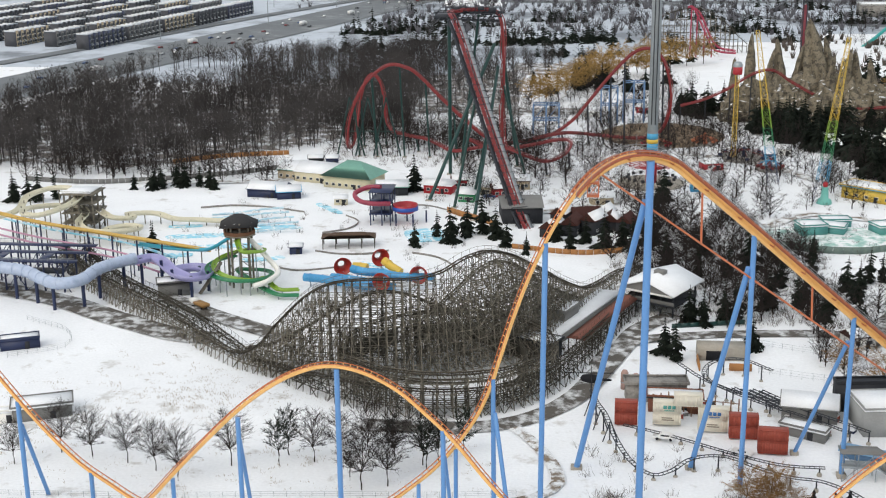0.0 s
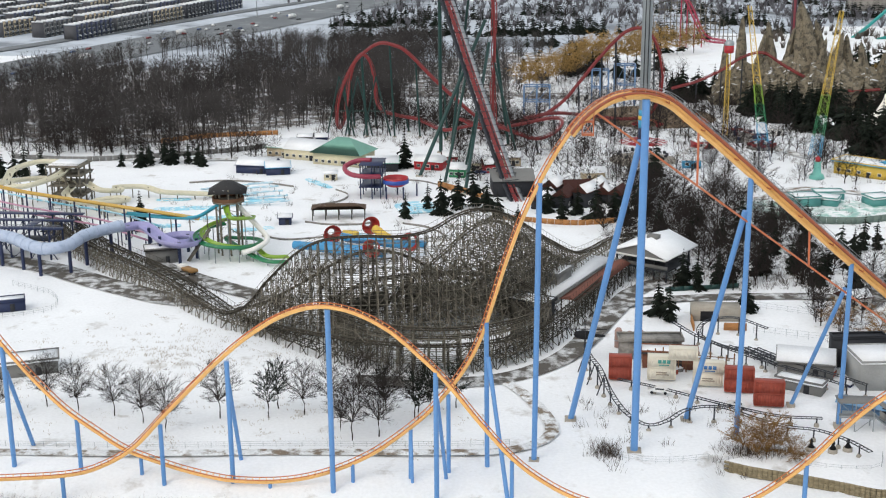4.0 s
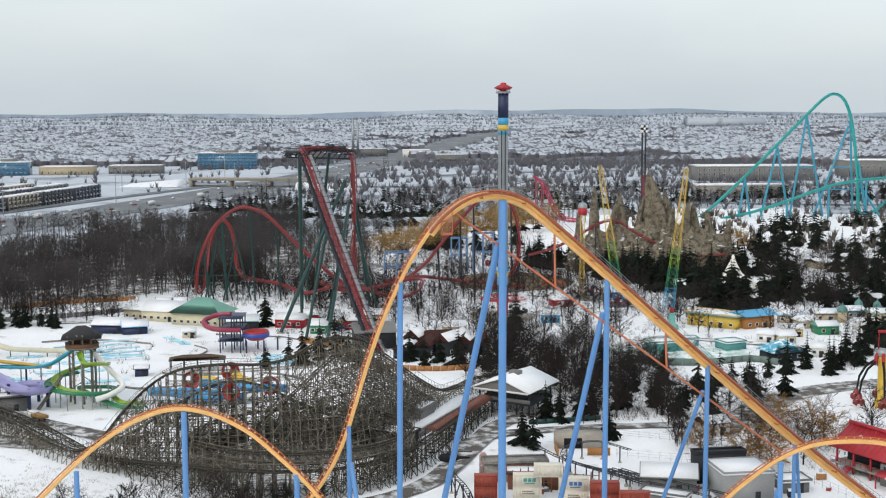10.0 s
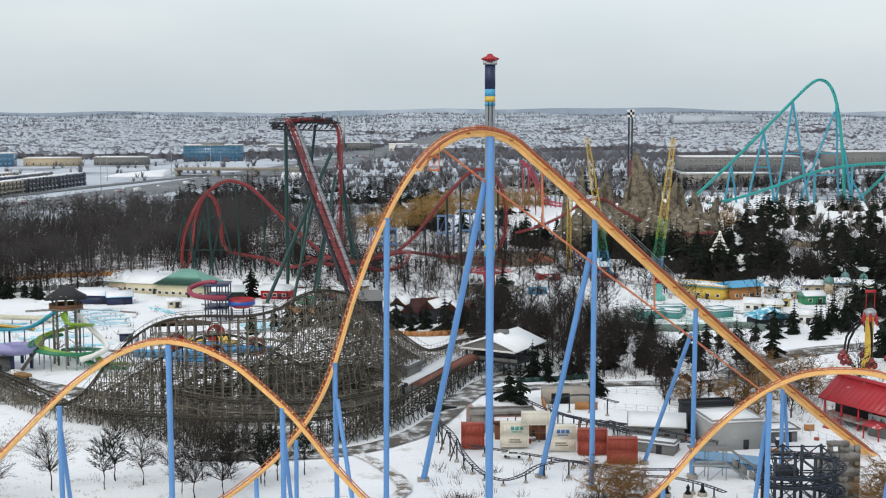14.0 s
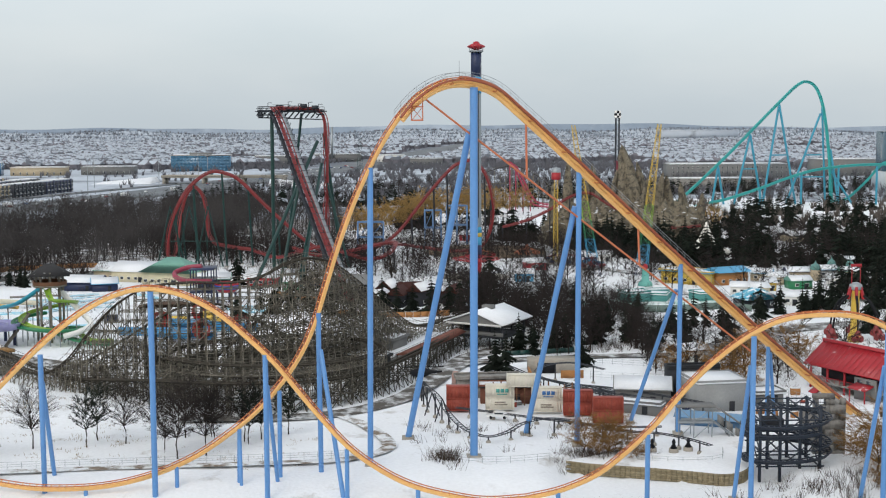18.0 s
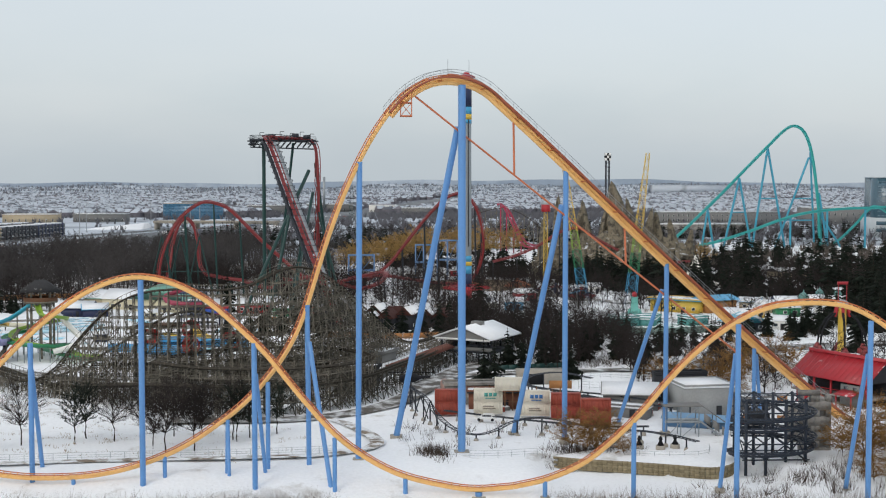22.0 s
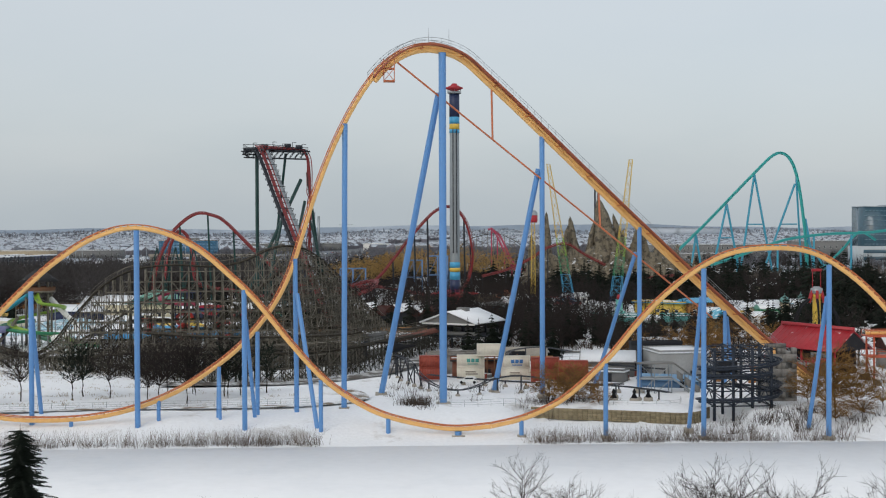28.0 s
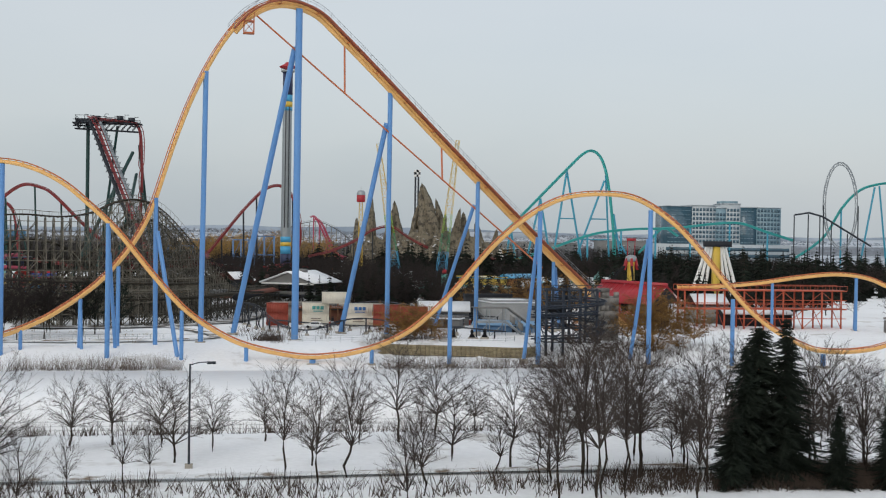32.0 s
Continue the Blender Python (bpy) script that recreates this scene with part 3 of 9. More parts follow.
drop_pts = steel_track(big, DROP, M["orange"], M["rail"], 0.38, 0.62, 0.1, 1.3, None, 0.62)
steel_track(big, BACK, M["orange"], M["rail"], 0.38, 0.62, 0.1, 1.3, None, 0.62)
steel_track(big, BACK2, M["orange"], M["rail"], 0.38, 0.62, 0.1, 1.3, None, 0.62)
steel_track(big, BRAKE, M["orange"], M["rail"], 0.38, 0.62, 0.1, 1.3, None, 0.62)

# Catwalks with hand rails beside the chain lift, over the crest and a little down the drop.
walk_pts = lift_pts[(lift_pts[:, 2] > 1.5) & (lift_pts[:, 0] > -14)]
t_, side_, up_ = frames_along(walk_pts)
for s_ in (-1, 1):
    edge = walk_pts + side_ * 1.45 * s_ + up_ * 0.1
    sh = Shape()
    v_ = np.concatenate([edge - side_ * 0.42, edge + side_ * 0.42, edge + side_ * 0.42 - up_ * 0.34, edge - side_ * 0.42 - up_ * 0.34])
    n_ = len(edge)
    sh.add(v_, [(a * n_ + i, ((a + 1) % 4) * n_ + i, ((a + 1) % 4) * n_ + i + 1, a * n_ + i + 1) for a in range(4) for i in range(n_ - 1)])
    sh.link("catwalk", M["lifttrough"], big, "red-brown steel catwalk")
    rail_line = edge + side_ * 0.42 * s_ + np.array([0, 0, 1.15])
    mid_line = edge + side_ * 0.42 * s_ + np.array([0, 0, 0.6])
    sh = Shape()
    sh.tube(rail_line, 0.045, 4)
    sh.tube(mid_line, 0.03, 4)
    foot_line = even(edge + side_ * 0.42 * s_, 2.0)
    sh.segs([(p, p + np.array([0, 0, 1.15]), 0.035, 0.035) for p in foot_line])
    sh.link("hand_rail", M["steel"], big, "thin grey hand rail")
Shape().tube(walk_pts - up_ * 1.0, 0.5, 8).link("lift_beam", M["orange"], big, smooth=True)
trough = walk_pts[:, 0] > -3
Shape().tube((walk_pts + up_ * .12)[trough], 0.52, 4).link("chain_trough", M["lifttrough"], big, "red-brown chain lift trough")
for q_ in ((1.4, 1.4), (-2.6, -.2)):
    Shape().segs([((*q_, 70.2), (*q_, 73.0), 0.06, 0.04)]).link("lightning_rod", M["steel"], big)
for i in range(6, len(walk_pts) - 4, 9):
    sh = Shape()
    p, sd = walk_pts[i], side_[i]
    sh.segs([(p - sd * 1.9 - up_[i] * .7, p + sd * 1.9 - up_[i] * .7, .14, .14), (p - sd * 1.9 - up_[i] * .7, p - sd * 1.3 + up_[i] * .05, .09, .09), (p + sd * 1.9 - up_[i] * .7, p + sd * 1.3 + up_[i] * .05, .09, .09)])
    sh.link("catwalk_bracket", M["rail"], big)

# Chain-return brace: a straight tie under the lift with hangers, and the motor house at its head.
brace_a, brace_b = np.array((-9.5, -3.2, 66.6)), np.array((58.0, 19.9, 15.0))
Shape().segs([(brace_a, brace_b, 0.19, 0.19)], 6).link("tie_rod", M["lattice_orange"], big)
for f_ in (0.29, 0.625):
    p = brace_a + (brace_b - brace_a) * f_
    top = walk_pts[np.argmin(np.abs(walk_pts[:, 0] - p[0]))] - (0, 0, 1.2)
    Shape().segs([(p, top, 0.2, 0.2)], 6).link("hanger", M["lattice_orange"], big)
cage = Shape().box(-11.4, -4.6, 62.2, -9.2, -2.4, 62.45).link("maintenance_cage", M["lattice_orange"], big, "orange steel maintenance cage")
Shape().box(-11.4, -4.6, 64.6, -9.2, -2.4, 64.8).link("cage_roof", M["lattice_orange"], cage)
for x in (-11.3, -9.3):
    for y in (-4.5, -2.5):
        Shape().segs([((x, y, 62.3), (x, y, 66.5), .12, .12)]).link("cage_post", M["lattice_orange"], cage)
    Shape().segs([((x, -4.5, 62.3), (-20.6 - x, -4.5, 64.7), .08, .08)]).link("cage_brace", M["lattice_orange"], cage)

G0, G1 = -0.2, -2.9
COLS = [((0, -.6, G0), (0, -.6, 68.2), 0.72), ((-12.2, 13.6, 0), (-0.7, 0.4, 60.5), 0.62), ((11.1, 14.8, 0.2), (19.6, 7.4, 46), 0.55), ((-19.1, -6.3, G0), (-18.7, -6.3, 54), 0.52), ((20.3, 7.2, .3), (20.3, 7.2, 52.6), 0.52),
        ((41.3, 14.0, .3), (41.3, 14.0, 34.2), 0.48), ((33.5, 24.0, .3), (40.6, 14.6, 29), 0.42), ((61, 21, .3), (61, 21, 16.6), 0.42), ((64, 26, .3), (61.6, 21.6, 15), 0.36),
        ((-27.8, -9.4, -.7), (-28.0, -9.6, 28.6), 0.46), ((-23.2, -21.6, -2.2), (-27.6, -10, 22), 0.42), ((-22.6, -22.9, -2.4), (-22.6, -22.9, 7.4), 0.38),
        ((-34.8, -12.6, -.9), (-34.8, -12.0, 15.2), 0.40), ((-41.6, -15.6, -1.4), (-41.6, -14.3, 9), 0.38), ((-41.0, -17.4, -1.6), (-41.5, -14.5, 7), 0.30), ((-52, -17.6, -1.8), (-52, -17.6, 3.4), 0.36), ((-67, -20, -2.2), (-67, -20, 0.3), 0.36),
        ((-55.2, -20.4, -2.2), (-55.2, -20.4, 34.0), 0.50), ((-36.1, -21.8, -2.4), (-36.1, -21.8, 23.4), 0.46), ((-35.0, -14.6, -1.2), (-35.9, -21.2, 18), 0.36), ((-74.2, -18.8, -2.1), (-74.2, -18.8, 23.2), 0.46), ((-74.8, -10, -.9), (-74.2, -18.2, 18.5), 0.40),
        ((-86.9, -20, -2.2), (-86.9, -20, 11), 0.42), ((-104, -25.4, -2.7), (-104, -25.4, 2.6), 0.40), ((-118, -29, -2.8), (-118, -29, 2.6), 0.40), ((-104, -16.5, -1.8), (-104, -16.5, 10), 0.42), ((-117, -16.5, -1.8), (-117, -16.5, 24), 0.46), ((-117, -7, -.6), (-117, -15.9, 19), 0.40), ((-92, -17.2, -1.9), (-92, -17.2, 3), 0.36),
        ((-10.7, -23.8, -2.6), (-10.7, -23.8, .6), 0.40), ((1.6, -24.8, -2.7), (1.6, -24.8, -1.6), 0.6), ((12.7, -25.6, -2.7), (12.7, -25.6, .4), 0.40), ((27.4, -26.9, -2.7), (27.4, -26.9, 10.4), 0.42),
        ((44.3, -28.7, -2.7), (44.3, -28.7, 27), 0.46), ((43.2, -22, -2.3), (44.0, -28.2, 22), 0.38), ((66, -29.9, -2.7), (66, -29.9, 27.6), 0.46), ((64.4, -23.6, -2.3), (65.8, -29.4, 22), 0.38), ((82.6, -31.3, -2.8), (82.6, -31.3, 10.6), 0.42), ((101, -32.7, -2.8), (101, -32.7, 0), .5),
        ((139.6, 26, -.3), (139.6, 26, 13.2), .4), ((141.4, 30, -.3), (139.8, 26.4, 11), .34), ((118, 27, -.3), (118, 27, 11.8), .36)]
for b_, t_, r_ in COLS:
    column(big, b_, t_, r_, M["blue"])

# ---- the swing tower ----
tw = thing("swing_tower", (16, 272, 0), "tall grey tower ride with blue head and red crown", "tower ride")
Shape().tube([(16, 272, 0), (16, 272, 40), (16, 272, 76)], [2.1, 2.0, 1.9], 20).link("mast", M["steel"], tw, "silver-grey steel mast", smooth=True)
for z0, z1, m_, r_ in ((0, 8, "red", 2.2), (8, 13.2, "navy", 2.14), (13.2, 16.4, "skyblue", 2.14), (16.4, 18, "yellow", 2.2), (18, 20.3, "skyblue", 2.14), (72.5, 74, "skyblue", 2.06), (74, 76.2, "yellow", 2.06), (76.2, 79, "skyblue", 2.06), (79, 88.4, "navy", 2.06)):
    Shape().lathe([(0, z0), (r_, z0), (r_, z1), (0, z1)], 20, (16, 272, 0)).link("painted_band", M[m_], tw, "%s painted band" % m_)
sh = Shape()
for s_ in (-0.75, 0.75):
    sh.box(16 + s_ - .16, 272 - 2.35, 24, 16 + s_ + .16, 272 - 1.85, 74)
sh.link("guide_rail", M["darksteel"], tw)
Shape().lathe([(0, 88.4), (2.6, 88.4), (2.9, 88.8), (2.6, 89.2), (0.8, 89.3)], 20, (16, 272, 0)).link("crown_platform", M["steel"], tw)
Shape().lathe([(0.8, 89.3), (3.4, 90.4), (3.6, 90.8), (1.4, 91.8), (1.0, 92.5), (0, 92.7)], 20, (16, 272, 0)).link("crown", M["red"], tw, "red dish-shaped crown")
for a in np.arange(16) * math.pi / 8:
    Shape().segs([((16 + 2.7 * math.cos(a), 272 + 2.7 * math.sin(a), 89.0), (16 + 2.7 * math.cos(a), 272 + 2.7 * math.sin(a), 90.1), .06, .06)]).link("guard_post", M["steel"], tw)
for i in range(16):
    a = i * math.pi / 8
    d = np.array((math.cos(a), math.sin(a), 0))
    c = np.array((16, 272, 0))
    Shape().segs([(c + d * 2.1 + (0, 0, 6.4), c + d * 9.5 + (0, 0, 7.6), .22, .12), (c + d * 2.1 + (0, 0, 9), c + d * 9.5 + (0, 0, 7.7), .1, .08)]).link("arm", M["red"], tw)
    Shape().segs([(c + d * 9.4 + (0, 0, 7.5), c + d * 9.4 + (0, 0, 3.2), .04, .04)]).box(c[0] + d[0] * 9.4 - .6, c[1] + d[1] * 9.4 - .4, 2.2, c[0] + d[0] * 9.4 + .6, c[1] + d[1] * 9.4 + .4, 3.3).link("seat_pair", M["darksteel"], tw)
Shape().lathe([(0, 0.1), (13, 0.1), (13, .7), (0, .7)], 28, (16, 272, 0)).link("plinth", M["concrete"], tw)

# ---- the wooden coaster ----
wooden = thing("wooden_roller_coaster", (-45, 63, 0), "weathered grey wooden roller coaster on a dense timber trestle", "roller coaster")


def trestle(owner, ctrl, spacing=2.3, half=1.5, level=2.7, spread=0.16, dark=False):
    """Timber bents under a wooden track, with ledgers and braces between them, and the track on top."""
    wood = M["timber_dark"] if dark else M["timber"]
    pts = even(spline(ctrl, 1.0), spacing)
    t, side, up = frames_along(pts)
    side = side.copy()
    side[:, 2] = 0
    side /= np.linalg.norm(side, axis=1, keepdims=True)
    gz = ground_z(pts[:, 0], pts[:, 1]) - 0.2
    prev = None
    along = []
    for i, (p, sd, g) in enumerate(zip(pts, side, gz)):
        h = p[2] - 0.5 - g
        rows = []
        top = p[2] - 0.5
        zs = np.array([g] + [z for z in np.arange(math.ceil((g + 1) / level), 20) * level if z < top - .6] + [top])
        n = len(zs) - 1
        wide = lambda z, tp=top: half + spread * (tp - z)
        at = lambda o, z, p=p, sd=sd: np.array((p[0] + sd[0] * o, p[1] + sd[1] * o, z))
        for s in (-1, 1):
            rows.append((at(s * wide(g), g), at(s * half, p[2] - 0.4), .12, .11))
            if h > 5:
                rows.append((at(s * half * .45, g), at(s * half * .45, p[2] - 0.4), .09, .09))
        for k in range(n):
            w0, w1 = wide(zs[k]), wide(zs[k + 1])
            rows.append((at(-w1 - .3, zs[k + 1]), at(w1 + .3, zs[k + 1]), .09, .09))
            if (k + i) % 2:
                rows.append((at(-w0, zs[k]), at(w1, zs[k + 1]), .1, .1))
            else:
                rows.append((at(w0, zs[k]), at(-w1, zs[k + 1]), .1, .1))
        Shape().segs(rows).link("trestle_bent", wood, owner)
        if prev is not None:
            pat, pz, pw = prev
            for k in range(1, min(len(zs), len(pz)) - 1):
                for s in (-1, 1):
                    along.append((pat(s * pw(pz[k]), pz[k]), at(s * wide(zs[k]), zs[k]), .1, .1))
                    along.append((pat(s * half * .45, pz[k]), at(s * half * .45, zs[k]), .07, .07))
                    if (k + i) % 4 == 0:
                        along.append((pat(s * pw(pz[k - 1]), pz[k - 1]), at(s * wide(zs[k]), zs[k]), .11, .11))
                    elif (i - k) % 4 == 0:
                        along.append((pat(s * pw(pz[k]), pz[k]), at(s * wide(zs[k - 1]), zs[k - 1]), .11, .11))
        prev = (at, zs, wide)
    tagged(Shape().segs(along).link("ledger", wood, owner), kind="stuff")
    fine = even(spline(ctrl, 0.8), 1.0)
    t, side, up = frames_along(fine)
    for s in (-1, 1):
        sh = Shape()
        sh.tube(fine + side * s * 0.7, 0.2, 4)
        sh.link("laminated_rail", M["trackwood"], owner)
        sh = Shape()
        e = fine + side * s * 1.5
        sh.tube(e + np.array([0, 0, 1.1]), .05, 4)
        sh.segs([(q, q + np.array([0, 0, 1.1]), .05, .05) for q in even(e, 2.3)])
        sh.link("hand_rail", wood, owner)
    rows = [(p - sd * 1.35 - u * .25, p + sd * 1.35 - u * .25, .09, .09) for p, sd, u in zip(fine, side, up)]
    tagged(Shape().segs(rows).link("sleeper", M["trackwood"], owner), kind="stuff")


RIDGE = [(-176, 150, 6), (-160, 128, 5.8), (-146, 113, 5.6), (-133, 101, 5.4), (-120, 89, 5), (-108, 76, 4), (-98, 66, 3.6), (-91, 61.5, 7), (-85, 59.5, 14), (-78, 58.5, 21), (-71, 58.5, 24.6), (-62, 59, 25.6), (-53, 61, 25.2), (-46, 63, 26.3), (-40, 66, 29.2), (-35, 70, 29.9),
         (-30, 76, 27.8), (-24, 87, 21.6), (-17, 102, 13), (-11, 116, 6.6), (-6, 128, 4.6), (0, 140, 4.4), (9, 147, 4.2)]
trestle(wooden, RIDGE, 2.0, level=2.4, spread=0.14)
RETURN = [(-172, 156, 5), (-157, 135, 4.8), (-143, 119, 4.6), (-129, 106, 4.4), (-116, 93, 4), (-104, 79, 3.2), (-92, 64, 3), (-80, 53, 4.5), (-68, 44, 6), (-56, 39, 6.4), (-45, 37.5, 6.4), (-34, 40, 6.2), (-25, 46, 6.2), (-18, 56, 6.2), (-12.5, 69, 6.2), (-7, 85, 5.8), (-2, 101, 5.4), (3, 116, 5.2), (8, 130, 5)]
trestle(wooden, RETURN, 2.6, spread=0.1, dark=True)
HELIX = [(-45 + (28 - 1.0 * k * .3) * math.cos(a), 64 + (26 - 1.0 * k * .3) * math.sin(a), 10.5 - k * .26) for k, a in enumerate(np.arange(20) * 2 * math.pi / 13 - 2.4)]
trestle(wooden, HELIX, 3.4, spread=0.06)
INNER = [(-57, 66, 7), (-50, 68, 13), (-43, 71, 19), (-36, 75, 24.5), (-30, 81, 24), (-24, 91, 17), (-18, 102, 10), (-13, 112, 5)]
trestle(wooden, INNER, 3.6, level=3.4, spread=0.16)
SECOND = [(-96, 70, 3.2), (-88, 67, 6), (-79, 66, 11), (-70, 66.5, 16.5), (-62, 68, 19.5), (-54, 71, 18), (-46, 77, 12.5), (-38, 86, 7), (-30, 97, 5)]
trestle(wooden, SECOND, 2.8, level=2.4, spread=0.12, dark=True)

# The boarded ring of the helix tunnel, plank by plank.
ringp = [(-46 + 21.5 * math.cos(a), 63 + 21.5 * math.sin(a)) for a in np.arange(150) * 2 * math.pi / 150]
for i, (x, y) in enumerate(ringp):
    a = i * 2 * math.pi / 150
    if a > 3.9 and a < 5.9 or 2.0 < a < 2.2:
        continue
    c, s2 = math.cos(a), math.sin(a)
    h = 4.4 + .2 * math.sin(i * 1.7)
    q = [(x + c * o - s2 * w, y + s2 * o + c * w, z) for z in (1.5, 1.5 + h) for o, w in ((-.12, -.43), (.12, -.43), (.12, .43), (-.12, .43))]
    Shape().add(q, [(3, 2, 1, 0), (4, 5, 6, 7), (0, 1, 5, 4), (1, 2, 6, 5), (2, 3, 7, 6), (3, 0, 4, 7)]).link("plank", M["timber_dark"], wooden)


# ---- buildings ----
def building(name, at, size, wall, roof, label, category="building", rot=0, roof_h=2.0, style="gable", over=0.5, snow=True, windows=0, door=True, group="", win_h=1.2, storeys=1):
    """A small building with walls, a roof in two colours, windows and a door, each its own part."""
    w, d, h = size
    own = thing(name, (0, 0, 0), label, category, group)
    Shape().box(-w / 2, -d / 2, -.5, w / 2, d / 2, h).link("wall", wall, own)
    W, D = w / 2 + over, d / 2 + over
    if style == "gable":
        v = [(-W, -D, h - .15), (W, -D, h - .15), (W, D, h - .15), (-W, D, h - .15), (-W, 0, h + roof_h), (W, 0, h + roof_h)]
        Shape().add(v, [(3, 2, 1, 0)]).add(v, [(0, 1, 5, 4), (2, 3, 4, 5)]).add(v, [(0, 4, 3), (1, 2, 5)]).link("roof", roof, own)
        if snow:
            v = [(-W + .2, -D + .3, h + .18), (W - .2, -D + .3, h + .18), (W - .2, -.1, h + roof_h + .1), (-W + .2, -.1, h + roof_h + .1)]
            Shape().add(v + [(x, y, z - .2) for x, y, z in v], [(0, 1, 2, 3), (4, 7, 6, 5), (0, 4, 5, 1), (1, 5, 6, 2), (2, 6, 7, 3), (3, 7, 4, 0)]).link("snow_cover", M["roofsnow"], own)
    elif style == "hip":
        k = max(0.0, W - D) * .9
        v = [(-W, -D, h - .15), (W, -D, h - .15), (W, D, h - .15), (-W, D, h - .15), (-k, 0, h + roof_h), (k + .01, 0, h + roof_h)]
        Shape().add(v, [(3, 2, 1, 0), (0, 1, 5, 4), (2, 3, 4, 5)]).add(v, [(3, 0, 4), (1, 2, 5)]).link("roof", roof, own)
        if snow:
            v = [(-W * .8, -D * .75, h + roof_h * .25), (W * .8, -D * .75, h + roof_h * .25), (k * .9 + .2, -.1, h + roof_h + .1), (-k * .9 - .2, -.1, h + roof_h + .1)]
            Shape().add(v + [(x, y, z - .25) for x, y, z in v], [(0, 1, 2, 3), (4, 7, 6, 5), (0, 4, 5, 1), (1, 5, 6, 2), (2, 6, 7, 3), (3, 7, 4, 0)]).link("snow_cover", M["roofsnow"], own)
    else:
        Shape().box(-W, -D, h, W, D, h + .35).link("roof", roof, own)
        sh = Shape()
        for a, b, c, e in ((-W, -D, W, -D + .25), (-W, D - .25, W, D), (-W, -D + .25, -W + .25, D - .25), (W - .25, -D + .25, W, D - .25)):
            sh.box(a, b, h + .35, c, e, h + .75)
        sh.link("parapet", wall, own)
        if snow:
            Shape().box(-W + .3, -D + .3, h + .35, W - .3, D - .3, h + .55).link("snow_cover", M["roofsnow"], own)
    for st in range(storeys):
        z0 = 1.0 + st * (h - .6) / storeys
        for i in range(windows):
            x = -w / 2 + (i + .5) * w / windows
            win = Shape().box(x - .75, -d / 2 - .06, z0, x + .75, -d / 2 - .002, z0 + win_h).link("window", M["white"], own)
            Shape().box(x - .62, -d / 2 - .09, z0 + .12, x + .62, -d / 2 - .062, z0 + win_h - .12).link("pane", M["glass"], win)
    if door:
        x = w * .18
        Shape().box(x - .6, -d / 2 - .1, -.3, x + .6, -d / 2 - .003, 2.1).link("door", M["darkwall"], own)
    own.matrix_basis = pose(*at, 0, 0, rot)
    return own


def open_shelter(name, at, size, roof, post, label, rot=0, roof_h=1.6, snow=True, k=4):
    """A roof on posts."""
    w, d, h = size
    own = thing(name, (0, 0, 0), label, "shelter")
    for i in range(k):
        for y in (-d / 2 + .4, d / 2 - .4):
            x = -w / 2 + .5 + i * (w - 1) / (k - 1)
            Shape().box(x - .15, y - .15, -.3, x + .15, y + .15, h).link("post", post, own)
    v = [(-w / 2, -d / 2, h), (w / 2, -d / 2, h), (w / 2, d / 2, h), (-w / 2, d / 2, h), (-w / 4, 0, h + roof_h), (w / 4, 0, h + roof_h)]
    Shape().add(v, [(3, 2, 1, 0), (0, 1, 5, 4), (2, 3, 4, 5)]).add(v, [(3, 0, 4), (1, 2, 5)]).link("roof", roof, own)
    if snow:
        v = [(-w * .42, -d * .4, h + .42), (w * .42, -d * .4, h + .42), (w * .25, -.1, h + roof_h + .14), (-w * .25, -.1, h + roof_h + .14)]
        Shape().add(v + [(x, y, z - .25) for x, y, z in v], [(0, 1, 2, 3), (4, 7, 6, 5), (0, 4, 5, 1), (1, 5, 6, 2), (2, 6, 7, 3), (3, 7, 4, 0)]).link("snow_cover", M["roofsnow"], own)
    own.matrix_basis = pose(*at, 0, 0, rot)
    return own


# The coaster's station, its long brown platform roof and the snowy platform.
stn = thing("coaster_station", (0, 0, 0), "raised grey coaster station with a snowy gabled roof", "station")
Shape().box(-8, -7, 3.4, 8, 7, 3.9).link("deck", M["darkwall"], stn)
for x in np.linspace(-7.6, 7.6, 5):
    for y in (-6.7, 6.7):
        Shape().box(x - .2, y - .2, -.2, x + .2, y + .2, 8).link("post", M["darkwall"], stn)
for x in (-7.6, -3.8, 0, 3.8):
    Shape().segs([((x, -6.8, .2), (x + 3.8, -6.8, 3.3), .09, .09), ((x + 3.8, -6.8, .2), (x, -6.8, 3.3), .09, .09)]).link("brace", M["steel"], stn)
Shape().box(-8, -7.1, 4.0, 8, -6.9, 5.0).box(-8, 6.9, 4.0, 8, 7.1, 5.0).link("guard_wall", M["greywall"], stn)
v = [(-9, -9.5, 7.7), (9, -9.5, 7.7), (9, 9.5, 7.7), (-9, 9.5, 7.7), (0, -9.5, 10.9), (0, 9.5, 10.9)]
v2 = v + [(x, y, z - .35) for x, y, z in v]
Shape().add(v2, [(0, 4, 5, 3), (4, 1, 2, 5), (9, 11, 10, 6), (11, 8, 7, 10), (0, 3, 9, 6), (1, 7, 8, 2), (0, 6, 10, 4), (4, 10, 7, 1), (3, 5, 11, 9), (5, 2, 8, 11)]).link("roof", M["roofsnow"], stn, "snow-covered gabled roof")
for y in (-8.9, 8.7):
    Shape().add([(-8.2, y, 7.5), (8.2, y, 7.5), (0, y, 10.4), (-8.2, y + .2, 7.5), (8.2, y + .2, 7.5), (0, y + .2, 10.4)], [(0, 1, 2), (5, 4, 3)]).link("gable", M["greywall"], stn)
Shape().box(-8.4, -9.2, 7.0, 8.4, -8.92, 7.5).link("fascia", M["white"], stn)
Shape().box(-1.5, -1.2, 10, 1.5, 1.2, 11.4).link("cupola", M["greywall"], stn)
